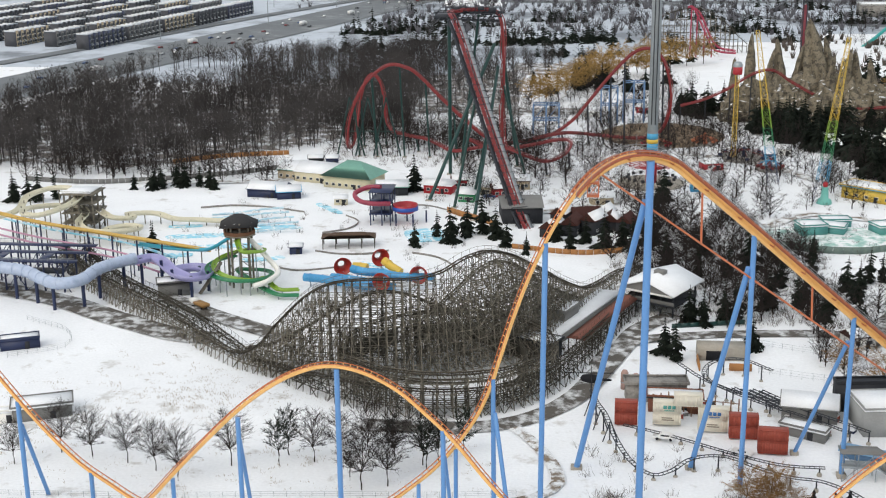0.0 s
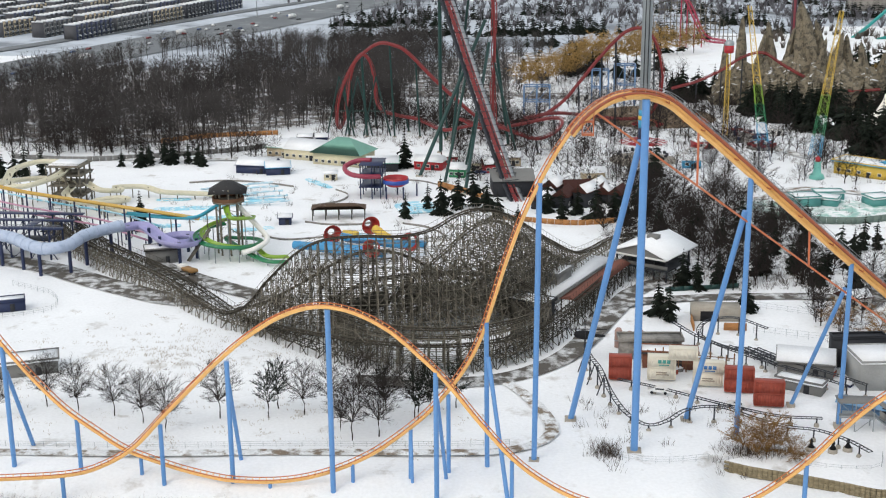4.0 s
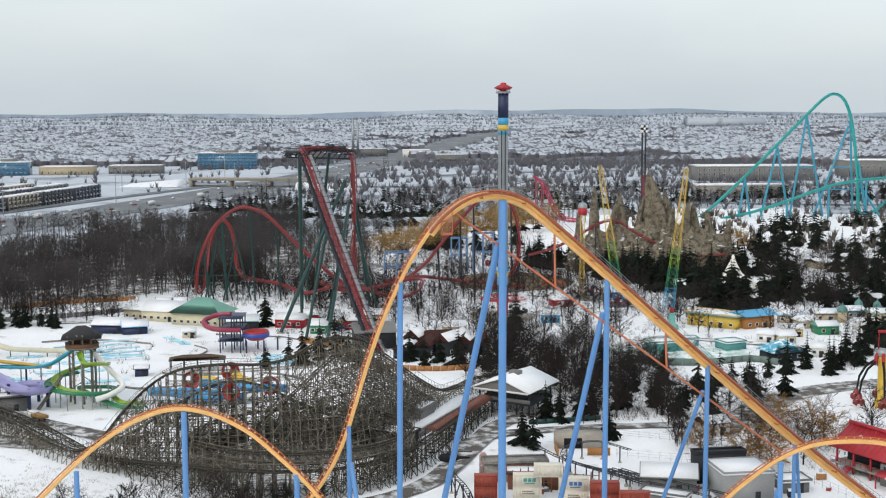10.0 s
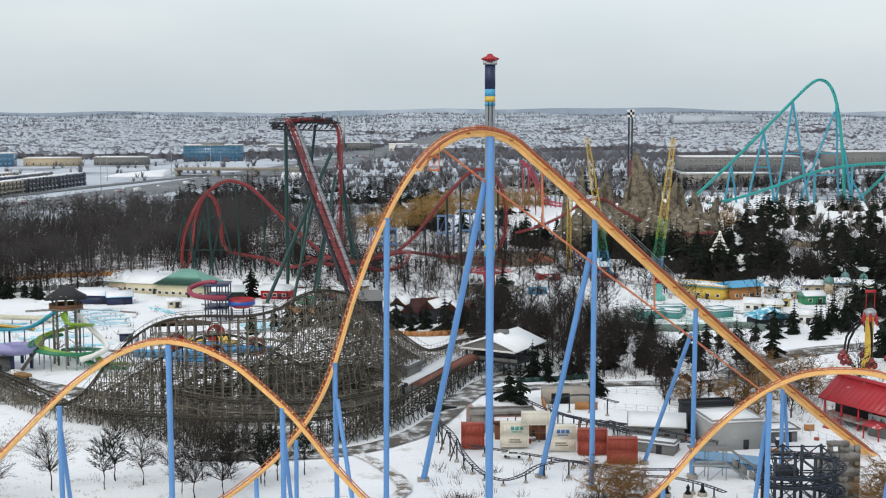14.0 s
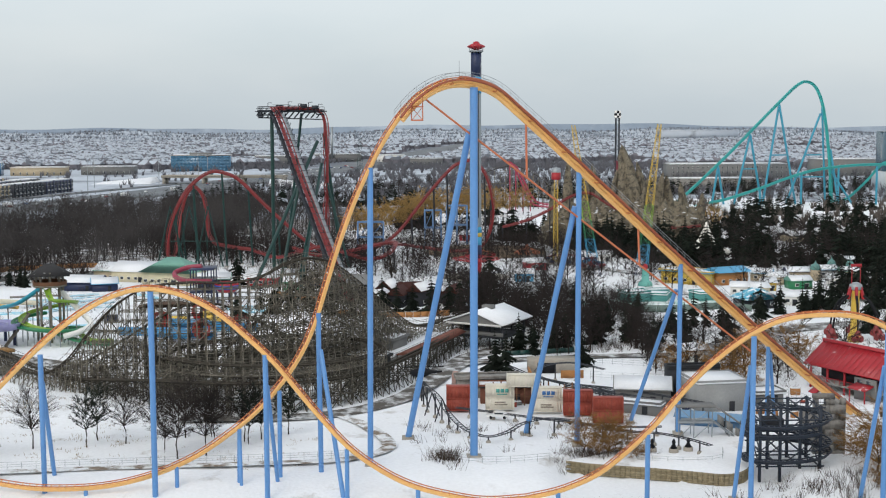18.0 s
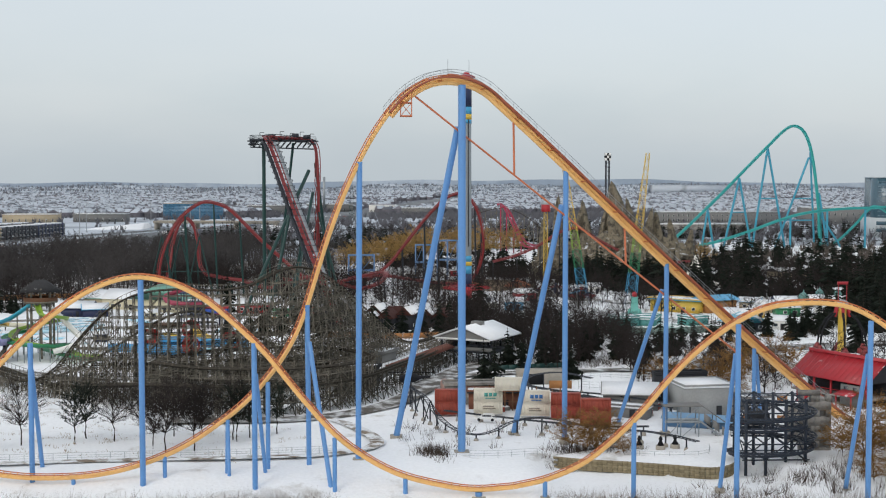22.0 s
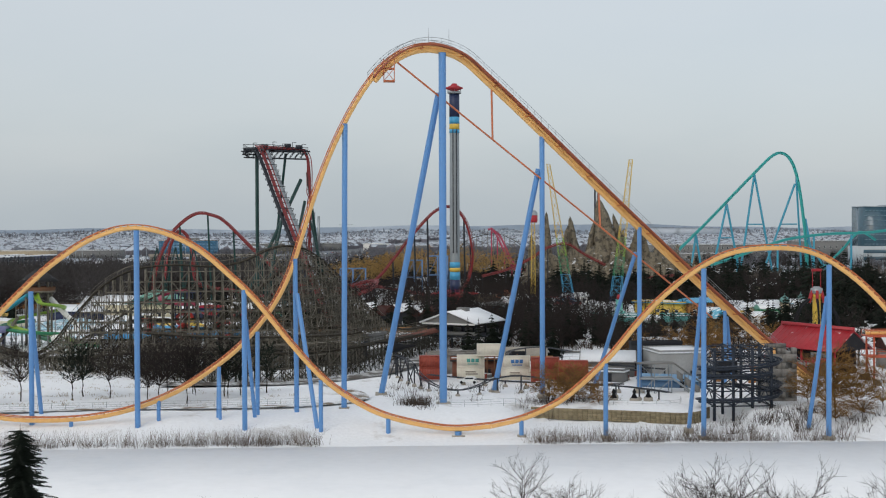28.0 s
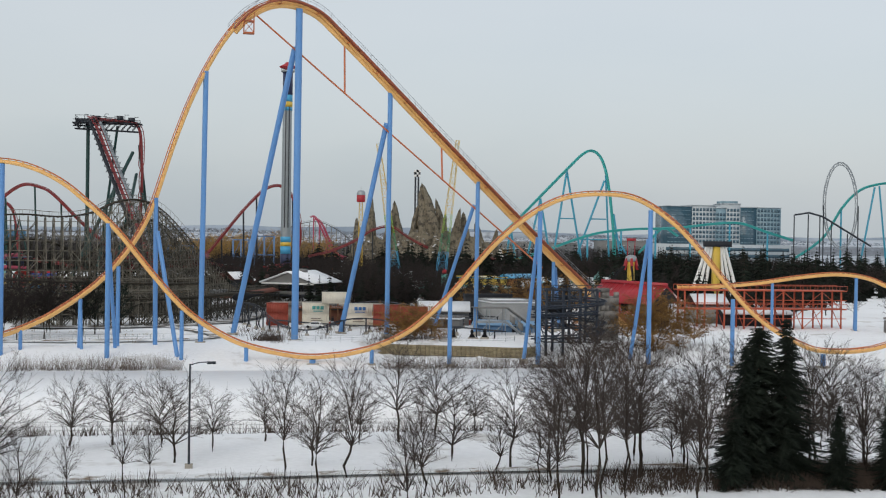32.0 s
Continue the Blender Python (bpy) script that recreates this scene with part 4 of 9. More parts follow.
stn.matrix_basis = pose(10.6, 118, 0, 0, 0, -31)
plat = thing("platform_canopy", (0, 0, 0), "long low canopy with brown roofing beside the track", "shelter")
v = [(-2.6, -18, 4.6), (2.6, -18, 4.6), (2.6, 18, 5.2), (-2.6, 18, 5.2), (0, -18, 5.5), (0, 18, 6.1)]
Shape().add(v, [(0, 4, 5, 3), (4, 1, 2, 5), (3, 2, 1, 0)]).add(v, [(0, 1, 4), (2, 3, 5)]).link("roof", surface("red_brown_roof_felt", "7a5248", .9, 0, .2, .4, 4, .1), plat)
for y in np.linspace(-17, 17, 8):
    for x in (-2.3, 2.3):
        Shape().box(x - .12, y - .12, -.2, x + .12, y + .12, 4.8).link("post", M["timber_dark"], plat)
plat.matrix_basis = pose(-5.5, 95, 0, 0, 0, -24)
ramp = thing("snowy_platform", (0, 0, 0), "long concrete platform under deep snow", "platform")
Shape().box(-3.6, -22, -.2, 3.6, 22, 2.2).link("base", M["greywall"], ramp)
Shape().box(-3.4, -21.8, 2.2, 3.4, 21.8, 2.6).link("snow_cover", M["roofsnow"], ramp)
ramp.matrix_basis = pose(-12, 106, 0, 0, 0, -24)
building("maintenance_shed", (-17, 103, 0), (7, 9, 5), M["greywall"], M["greywall"], "grey sided shed against the timber trestle", "shed", -24, style="flat")
building("tunnel_shed", (-22, 78, 0), (10, 6, 4.6), M["darkwall"], M["darkroof"], "dark shed over the track with a snowy roof", "shed", -28, style="flat")

# ---- the red and green dive coaster ----
dive = thing("dive_coaster", (-55, 262, 0), "red steel dive coaster with a dark green tower", "roller coaster")
D_LIFT = [(-28, 197, -2), (-32, 205, 2.5), (-40, 221, 19), (-50, 241, 41), (-57.5, 256, 58.5), (-60.5, 262, 64.5), (-62.5, 267, 66.8), (-63, 272, 67.2), (-60, 279, 67.2), (-54, 283, 67.2), (-48, 283, 66.8), (-44.5, 281, 65), (-43.2, 279.6, 60), (-43, 279, 50), (-43.2, 279, 36), (-43.3, 278.6, 24), (-42.5, 276, 13), (-40, 268, 4), (-36, 258, -3)]
D_LOOP = [(-40, 330, -2), (-44, 320, 4), (-51, 314, 9), (-57.2, 312, 14.3), (-69.2, 312, 25.1), (-81.2, 312, 37.1), (-87, 312, 40.2), (-93.2, 312, 41.1), (-99.5, 312, 37.6), (-105.6, 312.5, 30.9), (-111.2, 313.5, 18.7), (-113.1, 316, 7), (-113, 322, 3), (-112, 330, 6), (-110.6, 335, 20), (-108.5, 336, 29), (-104.8, 336, 33.5), (-101, 336, 30), (-99.2, 335, 22), (-98.2, 333, 13), (-95, 329, 9)]
D_IMM = [(-60, 318, 8), (-52, 328, 4), (-43.2, 338, 2.5), (-26.6, 345, 4.6), (-16, 345, 11.5), (-9.1, 345, 19.7), (-1, 345, 30), (5.6, 345, 37.5), (11, 345, 42.4), (17.0, 345, 44.2), (22, 346, 41.5), (25.8, 347, 35), (28.0, 348, 24), (26.5, 349, 12), (22, 350, 4.6), (12, 350, 3), (-2, 345, 5), (-18, 335, 8), (-32, 322, 8)]
D_LOW = [(-95, 329, 9), (-88, 326, 8), (-84, 325, 7.4), (-79, 323, 7), (-74, 318, 6), (-66, 308, 5), (-56, 300, 8), (-46, 293, 11), (-36, 285, 9), (-26, 280, 7), (-18, 286, 9), (-16, 296, 12), (-22, 304, 11), (-34, 306, 8), (-48, 306, 6), (-60, 318, 8)]
dl_pts = steel_track(dive, D_LIFT, M["redtrack"], M["redtrack"], .6, 1.05, .2, 1.6)
for c_ in (D_LOOP, D_IMM, D_LOW):
    steel_track(dive, c_, M["redtrack"], M["redtrack"], .54, .75, .15, 1.6)
lw = dl_pts[(dl_pts[:, 1] < 264) & (dl_pts[:, 0] < -30)]
t_, side_, up_ = frames_along(lw)
for s_ in (-1, 1):
    e_ = lw + side_ * 2.1 * s_
    n_ = len(e_)
    v_ = np.concatenate([e_ - side_ * .75, e_ + side_ * .75, e_ + side_ * .75 - up_ * .15, e_ - side_ * .75 - up_ * .15])
    Shape().add(v_, [(a * n_ + i, ((a + 1) % 4) * n_ + i, ((a + 1) % 4) * n_ + i + 1, a * n_ + i + 1) for a in range(4) for i in range(n_ - 1)]).link("catwalk", M["steel"] if s_ > 0 else M["darksteel"], dive, "steel stair along the lift")
    sh = Shape().tube(e_ + side_ * .5 * s_ + np.array([0, 0, 1.1]), .06, 4)
    sh.segs([(q, q + np.array([0, 0, 1.1]), .05, .05) for q in even(e_ + side_ * .5 * s_, 2.5)])
    sh.link("hand_rail", M["darksteel"], dive)
sh = Shape()
sh.box(-68.5, 266, 65.6, -61, 285.5, 66.3).box(-61, 281, 65.6, -44, 285.5, 66.3)
sh.link("top_platform", M["darksteel"], dive)
Shape().tube([(-61, 266, 67.6), (-68.4, 266, 67.6), (-68.4, 285.4, 67.6), (-44, 285.4, 67.6)], .1, 4).link("platform_rail", M["darksteel"], dive)
for x, y in [(-68.4, y) for y in np.linspace(266, 285, 8)] + [(x, 285.4) for x in np.linspace(-66, -44, 10)]:
    Shape().segs([((x, y, 66.3), (x, y, 67.6), .08, .08)]).link("rail_post", M["darksteel"], dive)
rows = []
for y in (281.2, 285.2):
    rows += [((-70, y, 63.4), (-44, y, 62.6), .3, .3), ((-71, y, 65.8), (-43, y, 65.8), .32, .32)]
    rows += [((x, y, 63.2), (x + 2.2, y, 65.8), .2, .2) for x in np.arange(-69, -45, 2.2)]
for x in (-68.4, -61.2):
    rows += [((x, 266, 63.8), (x, 285, 63.8), .2, .2)] + [((x, y, 63.8), (x, y + 2.2, 65.7), .14, .14) for y in np.arange(266, 283, 2.2)]
tagged(Shape().segs(rows).link("platform_truss", M["darksteel"], dive), kind="stuff")
for x0, x1, z0, z1 in ((-70.5, -64, 64.2, 67.0), (-64, -57, 66.3, 68.4), (-57, -51.5, 65.8, 68.0), (-51.5, -47, 65.2, 67.2), (-47, -43.5, 64.4, 66.6)):
    Shape().box(x0 + .2, 279.6, z0, x1 - .2, 280.9, z0 + .5).link("machine_deck", M["darksteel"], dive)
    Shape().segs([((x, 279.6, z0), (x + (x1 - x0) / 3, 279.6, z1), .16, .16) for x in np.linspace(x0, x1, 4)[:3]] + [((x0, 279.6, z1), (x1, 279.6, z1), .14, .14)]).link("guard_frame", M["darksteel"], dive)
for x0, z0 in ((-62.5, 67.0), (-53, 67.2), (-48.5, 66.6)):
    Shape().box(x0, 277.5, z0, x0 + 2.6, 279.4, z0 + 1.5).link("drive_motor", M["darksteel"], dive)
for x, z in ((-66, 69.2), (-58, 69.6), (-54, 68.8), (-50, 69.4), (-46, 68.6)):
    Shape().segs([((x, 281.2, 66.3), (x, 281.2, z), .15, .15), ((x, 281.2, z), (x + 1.6, 281.2, z), .15, .15)]).link("service_post", M["darksteel"], dive)
for b_, t_, r_ in [((-64.8, 283.7, 0), (-64.8, 283.7, 66), .75), ((-68.5, 238.8, 0), (-46.5, 279, 54), .7), ((-49.3, 211.1, 0), (-45, 279, 45), .65), ((-58, 228, 0), (-50.5, 242.5, 41), .55), ((-38, 300, 0), (-44, 280.5, 57), .65), ((-62, 302, 0), (-53, 284, 65), .55), ((-36, 216, 0), (-39, 219.5, 16), .5), ((-52, 240, 0), (-45.5, 232.5, 30.5), .5), ((-33, 272, 0), (-43.5, 279.5, 40), .5)]:
    column(dive, b_, t_, r_, M["green"], k=10)
rows = []
for k in range(3, len(lw) - 2, 3):
    p, sd, u = lw[k], side_[k], up_[k]
    rows += [(p - sd * 2.9 + u * 1.6, p + sd * 2.9 + u * 1.6, .13, .13), (p - sd * 2.9 - u * .2, p - sd * 2.9 + u * 1.6, .12, .12), (p + sd * 2.9 - u * .2, p + sd * 2.9 + u * 1.6, .12, .12), (p - sd * 2.9 - u * 1.0, p + sd * 2.9 - u * 1.0, .18, .18), (p - sd * 2.9 - u * 1.0, p - sd * 2.9 + u * .2, .12, .12), (p + sd * 2.9 - u * 1.0, p + sd * 2.9 + u * .2, .12, .12)]
tagged(Shape().segs(rows).link("walkway_hoop", M["darksteel"], dive), kind="stuff")
for x, y, z in [(-66, 312, 22), (-78, 312, 33), (-89, 312, 40), (-101, 312, 35), (-109, 313, 23)]:
    column(dive, (x + 1, y + 4, 0), (x, y, z), .42, M["green"], k=8)
for x, y, z in [(-110, 335, 22), (-105, 336, 32), (-100, 335, 24), (-84, 325, 6.6), (-66, 308, 4.4), (-46, 293, 10), (-26, 280, 6), (-17, 292, 11), (-36, 306, 8), (-26, 345, 4), (-9, 345, 19), (1, 345, 32), (7, 345, 39), (24, 347, 38), (27, 348, 26), (-2, 345, 4.4), (-20, 334, 7)]:
    column(dive, (x + .8, y + 3, 0), (x, y, z), .42, M["green"] if x < -60 else M["darksteel"], k=8)
for x0, y0 in ((-112, 318), (-104, 318), (-96, 318)):
    Shape().segs([((x0 - 6, y0, 0), (x0, y0, 26), .34, .3), ((x0 + 6, y0, 0), (x0, y0, 26), .34, .3), ((x0 - 3.4, y0, 11), (x0 + 3.4, y0, 11), .22, .22)], 6).link("a_frame", M["green"], dive)

# ---- the teal giga coaster far behind ----
giga = thing("giga_coaster", (250, 700, 0), "very tall teal steel roller coaster with slender columns", "roller coaster")
steel_track(giga, [(178, 700, -4), (192.5, 700, 7), (222.6, 700, 35.7), (246.5, 700, 60.1), (262.4, 700, 76.3), (272.3, 700, 85.8), (279.5, 700, 89.3), (286.6, 700, 85.6), (291.9, 700, 74.3), (295.9, 700, 53.9), (298.8, 700, 29.4), (300.6, 702, 8), (303, 706, 1.5)], M["teal"], M["teal"], 1.0, 1.2, .3, 3.0)
steel_track(giga, [(196, 690, -1), (204, 690, 1.5), (221, 690, 5), (245, 690, 12.6), (265, 690, 19.9), (285, 690, 25.6), (313, 690, 28.9), (345, 692, 30), (380, 696, 34), (404, 700, 34.9), (430, 705, 28), (455, 712, 22)], M["teal"], M["teal"], .9, 1.2, .3, 3.0)
steel_track(giga, [(455, 712, 6), (478, 706, 24), (492, 702, 48), (505, 700, 62), (520, 700, 68), (538, 700, 69), (556, 702, 58), (575, 706, 40)], M["teal"], M["teal"], .9, 1.2, .3, 3.0)
steel_track(giga, [(303, 712, 2), (316, 714, 3), (330, 712, 16), (338, 710, 26), (346, 712, 30), (358, 716, 24)], M["teal"], M["teal"], .8, 1.1, .25, 3.0)
for b_, t_ in [((249, 697, 0), (260.5, 700, 73)), ((275, 703, 0), (260.5, 700, 73)), ((228, 697, 0), (239.8, 700, 51)), ((250, 703, 0), (239.8, 700, 51)), ((212, 698, 0), (216.7, 700, 28)), ((222, 703, 0), (216.7, 700, 28)), ((266, 697, 0), (291, 700, 66)), ((298, 706, 0), (292, 700, 70)), ((304, 694, 0), (299, 700, 40)), ((302, 690, 0), (302, 690, 27)), ((275, 690, 0), (275, 690, 22)), ((245, 690, 0), (245, 690, 11.6)), ((330, 690, 0), (330, 690, 28)), ((360, 694, 0), (360, 694, 31)), ((395, 699, 0), (395, 699, 34)), ((430, 705, 0), (430, 705, 27)),
                ((492, 702, 0), (492, 702, 47)), ((505, 695, 0), (520, 700, 66)), ((535, 706, 0), (524, 700, 67)), ((556, 702, 0), (556, 702, 56)), ((316, 700, 0), (300, 700, 24))]:
    column(giga, b_, t_, .8, M["tealsup"], foot=False, k=6)
Shape().segs([((254, 698, 36), (267, 701, 36), .5, .5), ((280, 700, 36), (293, 701, 36), .5, .5), ((272, 700, 20), (294, 700, 20), .5, .5), ((233, 699, 26), (245, 701, 26), .45, .45)], 5).link("cross_beam", M["tealsup"], giga)
loopc = thing("looping_coaster", (470, 690, 0), "grey looping coaster far beyond the trees", "roller coaster")
a_ = np.linspace(0, 2 * math.pi, 26)
loopgrey = surface("pale_grey_track_paint", "8b9195", .5, 0, .12, .2, 2)
ring_ = np.stack([486 + 15 * np.sin(a_), 690 + 3 * np.sin(a_ * .5), 50 - 35 * np.cos(a_)], 1)
inner_ = np.stack([486 + 13 * np.sin(a_), 690 + 3 * np.sin(a_ * .5), 50 - 33 * np.cos(a_)], 1)
Shape().tube(ring_, .55, 6).link("loop_track", loopgrey, loopc, smooth=True)
Shape().tube(inner_, .4, 6).link("loop_track", loopgrey, loopc, smooth=True)
tagged(Shape().segs([(p, q, .25, .25) for p, q in zip(ring_, inner_)] + [(p, q, .2, .2) for p, q in zip(ring_[:-1], inner_[1:])]).link("loop_tie", loopgrey, loopc), kind="stuff")
Shape().tube([(446, 690, 42), (458, 690, 44), (470, 690, 41), (490, 690, 30), (512, 690, 18)], .8, 6).link("lift_track", M["darksteel"], loopc)
for x, z in ((446, 42), (458, 43), (468, 41), (478, 36), (492, 28), (471, 50), (501, 50)):
    column(loopc, (x, 691, 0), (x, 691, z), .5, M["darksteel"], foot=False, k=5)

# ---- the drop tower, sling towers and cable-car pole ----
drp = thing("drop_tower", (134, 647, 0), "slim drop tower with a chequered head", "tower ride")
Shape().segs([((134 + x, 647 + y, 0), (134 + x, 647 + y, 64), .45, .45) for x in (-1.1, 1.1) for y in (-1.1, 1.1)], 6).link("mast_leg", M["darksteel"], drp)
rows = []
for i in range(21):
    z = i * 3.0
    rows += [((132.9, 645.9, z), (135.1, 645.9, z + 3), .12, .12), ((135.1, 645.9, z), (132.9, 645.9, z + 3), .12, .12)]
Shape().segs(rows).link("lattice", M["steel"], drp)
Shape().box(132.6, 645.6, 0, 135.4, 648.4, 34).link("lower_cladding", surface("maroon_cladding", "6d2732", .6), drp, "maroon lower cladding")
for i in range(3):
    for j in range(3):
        Shape().box(132 + j * 1.4, 645.2, 63 + i * 1.7, 133.36 + j * 1.4, 648.8, 64.66 + i * 1.7).link("chequer", M["black"] if (i + j) % 2 else M["white"], drp)


def lattice_mast(name, base, top, w0, w1, bands, label, bar=.1):
    own = thing(name, base, label, "tower ride")
    b, t = np.array(base, float), np.array(top, float)
    n = 16
    for k, m in enumerate(bands):
        rows = []
        i0, i1 = int(n * k / len(bands)), int(n * (k + 1) / len(bands))
        for i in range(i0, i1):
            p, q = b + (t - b) * i / n, b + (t - b) * (i + 1) / n
            a, c = w0 + (w1 - w0) * i / n, w0 + (w1 - w0) * (i + 1) / n
            cs = [(-1, -1), (1, -1), (1, 1), (-1, 1)]
            for j in range(4):
                j2 = (j + 1) % 4
                P = p + np.array((*cs[j], 0)) * a / 2
                Q = q + np.array((*cs[j], 0)) * c / 2
                Q2 = q + np.array((*cs[j2], 0)) * c / 2
                P2 = p + np.array((*cs[j2], 0)) * a / 2
                rows += [(P, Q, bar, bar), (P, Q2, bar * .5, bar * .5), (P2, Q, bar * .5, bar * .5), (Q, Q2, bar * .5, bar * .5)]
        Shape().segs(rows).link("lattice_section", M[m], own)
    return own


lattice_mast("sling_tower", (63.6, 274, 0), (54.4, 274, 60), 4.2, 1.3, ("navy", "skyblue", "leafgreen", "lime", "yellow", "yellow", "yellow", "yellow"), "leaning lattice tower painted blue, green and yellow")
lattice_mast("sling_tower", (76.6, 248, 0), (83.4, 248, 60.5), 4.2, 1.3, ("navy", "skyblue", "leafgreen", "lime", "yellow", "yellow", "yellow", "yellow"), "leaning lattice tower painted blue, green and yellow")
pole = lattice_mast("cable_tower", (53.2, 320, 0), (53.2, 320, 36.4), 1.9, 1.5, ("yellow", "yellow"), "yellow lattice pole with a red and white cabin")
Shape().lathe([(0, 36.4), (1.8, 36.4), (2.0, 36.9), (2.0, 39.6), (0, 39.6)], 14, (53.2, 320, 0)).link("cabin", M["red"], pole)
Shape().lathe([(2.0, 39.6), (2.0, 40.6), (1.4, 41.6), (0, 41.9)], 14, (53.2, 320, 0)).link("cabin_top", M["steel"], pole)
Shape().segs([((53.2, 320, 41.8), (53.2, 320, 43.4), .08, .05)]).link("aerial", M["steel"], pole)

# ---- water park ----
def slide(owner, ctrl, r, mat, name="slide_trough", arc=(200, 340), k=7, closed=False, step=1.0):
    """A fibreglass chute: an open trough, or a closed tube with flange rings."""
    p = even(spline(ctrl, step), step)
    if closed:
        Shape().tube(p, r, 12).link(name, mat, owner, smooth=True)
        t, side, up = frames_along(p)
        for i in range(2, len(p) - 1, 4):
            Shape().tube([p[i] - t[i] * .08, p[i] + t[i] * .08], r * 1.09, 12).link("flange", mat, owner)
    else:
        Shape().tube(p, r, k, (arc[0] - 25, arc[1] + 25)).link(name, mat, owner, smooth=True)
    return p


def legs(owner, p, every, mat, r=.28, off=0):
    for q in p[off::every]:
        g = gz(q[0], q[1])
        Shape().tube([(q[0], q[1], g - .3), (q[0], q[1], (g + q[2]) / 2), (q[0], q[1], q[2] - .2)], r, 6).link("post", mat, owner)


def gz(x, y):
    return float(ground_z(x, y))


def fence(name, ctrl, h, mat, label, board=1.6, gap=.06, post=True):
    own = thing(name, (*ctrl[0], 0), label, "fence")
    p = even(spline([(x, y, 0) for x, y in ctrl], 1.0), board)
    for a, b in zip(p[:-1], p[1:]):
        d = (b - a) / np.linalg.norm(b - a)
        nrm = np.array((-d[1], d[0], 0)) * .05
        g = gz(a[0], a[1])
        q = [a + d * gap - nrm, b - d * gap - nrm, b - d * gap + nrm, a + d * gap + nrm]
        v = [(x[0], x[1], g + z) for z in (.0, h) for x in q]
        Shape().add(v, [(3, 2, 1, 0), (4, 5, 6, 7), (0, 1, 5, 4), (1, 2, 6, 5), (2, 3, 7, 6), (3, 0, 4, 7)]).link("panel", mat, own)
    return own


tower = thing("slide_tower", (-113, 131, 0), "timber slide tower with a dark pavilion roof", "water slide")
for i in range(8):
    a = i * math.pi / 4 + .3
    x, y = -113 + 3.6 * math.cos(a), 131 + 3.6 * math.sin(a)
    Shape().tube([(x, y, -.3), (x, y, 9), (x, y, 20)], .3, 6).link("post", M["timber"], tower)
for z in (5, 10, 14):
    Shape().segs([((-113 + 3.6 * math.cos(i * math.pi / 4 + .3), 131 + 3.6 * math.sin(i * math.pi / 4 + .3), z), (-113 + 3.6 * math.cos((i + 1) * math.pi / 4 + .3), 131 + 3.6 * math.sin((i + 1) * math.pi / 4 + .3), z + (2 if i % 2 else -1)), .12, .12) for i in range(8)]).link("bracing", M["timber"], tower)
Shape().lathe([(0, 15.8), (4.9, 15.8), (4.9, 16.3), (0, 16.3)], 8, (-113, 131, 0)).link("deck", M["timber"], tower)
Shape().lathe([(4.8, 16.3), (4.9, 17.4), (4.7, 17.4), (4.6, 16.3)], 8, (-113, 131, 0)).link("parapet", surface("brown_parapet_boards", "6b4f3d", .8), tower)
rf = [(-5.6, -4.6, 19.0), (5.6, -4.6, 19.0), (5.6, 4.6, 19.0), (-5.6, 4.6, 19.0), (-2.4, -1.6, 21.4), (2.4, -1.6, 21.4), (2.4, 1.6, 21.4), (-2.4, 1.6, 21.4), (-1.2, 0, 22.3), (1.2, 0, 22.3)]
Shape().add(rf, [(3, 2, 1, 0), (0, 1, 5, 4), (1, 2, 6, 5), (2, 3, 7, 6), (3, 0, 4, 7), (4, 5, 9, 8), (6, 7, 8, 9)]).add(rf, [(5, 6, 9), (7, 4, 8)]).moved(pose(-113, 131, 0, 0, 0, 12)).link("roof", M["darkroof"], tower)
Shape().add([(-124, 122, 0), (-123, 121, 0), (-117, 125, 9), (-118, 126, 9), (-124, 122, -.5), (-123, 121, -.5), (-117, 125, 8.5), (-118, 126, 8.5)], [(0, 1, 2, 3), (7, 6, 5, 4), (0, 4, 5, 1), (1, 5, 6, 2), (2, 6, 7, 3), (3, 7, 4, 0)]).link("stair", M["timber"], tower)
spiral = lambda r, z0, z1, a0, turns, n=16: [(-113 + r * math.cos(a0 + turns * 6.283 * i / n), 129 + r * math.sin(a0 + turns * 6.283 * i / n), z0 + (z1 - z0) * i / n) for i in range(n + 1)]
ws = thing("spiral_slide", (-113, 126, 0), "lime green open spiral water slide", "water slide")
legs(ws, slide(ws, [(-113, 127, 16)] + spiral(7.5, 13.5, 3.2, -1.2, 1.2) + [(-100, 122, 2.2), (-94, 124, 1.6)], .85, M["lime"]), 7, M["steel"], .16, 4)
ws = thing("spiral_slide", (-112, 126, 0), "green open spiral water slide", "water slide")
legs(ws, slide(ws, spiral(9.5, 7.5, 2.6, 1.9, 1.0) + [(-101, 119, 2.0), (-93, 119, 1.4)], .85, M["leafgreen"]), 7, M["steel"], .16, 4)
ws = thing("flume_slide", (-121, 132, 0), "turquoise water slide flume leaving the tower", "water slide")
legs(ws, slide(ws, [(-115, 130, 16), (-118, 131, 14), (-123, 133, 11), (-129, 137, 9.4), (-138, 141, 8.6), (-150, 146, 8.2)], .95, surface("turquoise_fibreglass", "3fa0b8", .35, 0, .12)), 8, M["timber"], .18, 6)
ws = thing("tube_slide", (-104, 128, 0), "white enclosed water slide looping down", "water slide")
slide(ws, [(-110, 132, 14), (-105, 131, 9), (-101, 128, 5.5), (-103, 123, 4), (-107, 121, 3)], .8, M["white"], closed=True)
lil = thing("tube_slide", (-150, 115, 0), "lilac enclosed water slide on navy posts", "water slide")
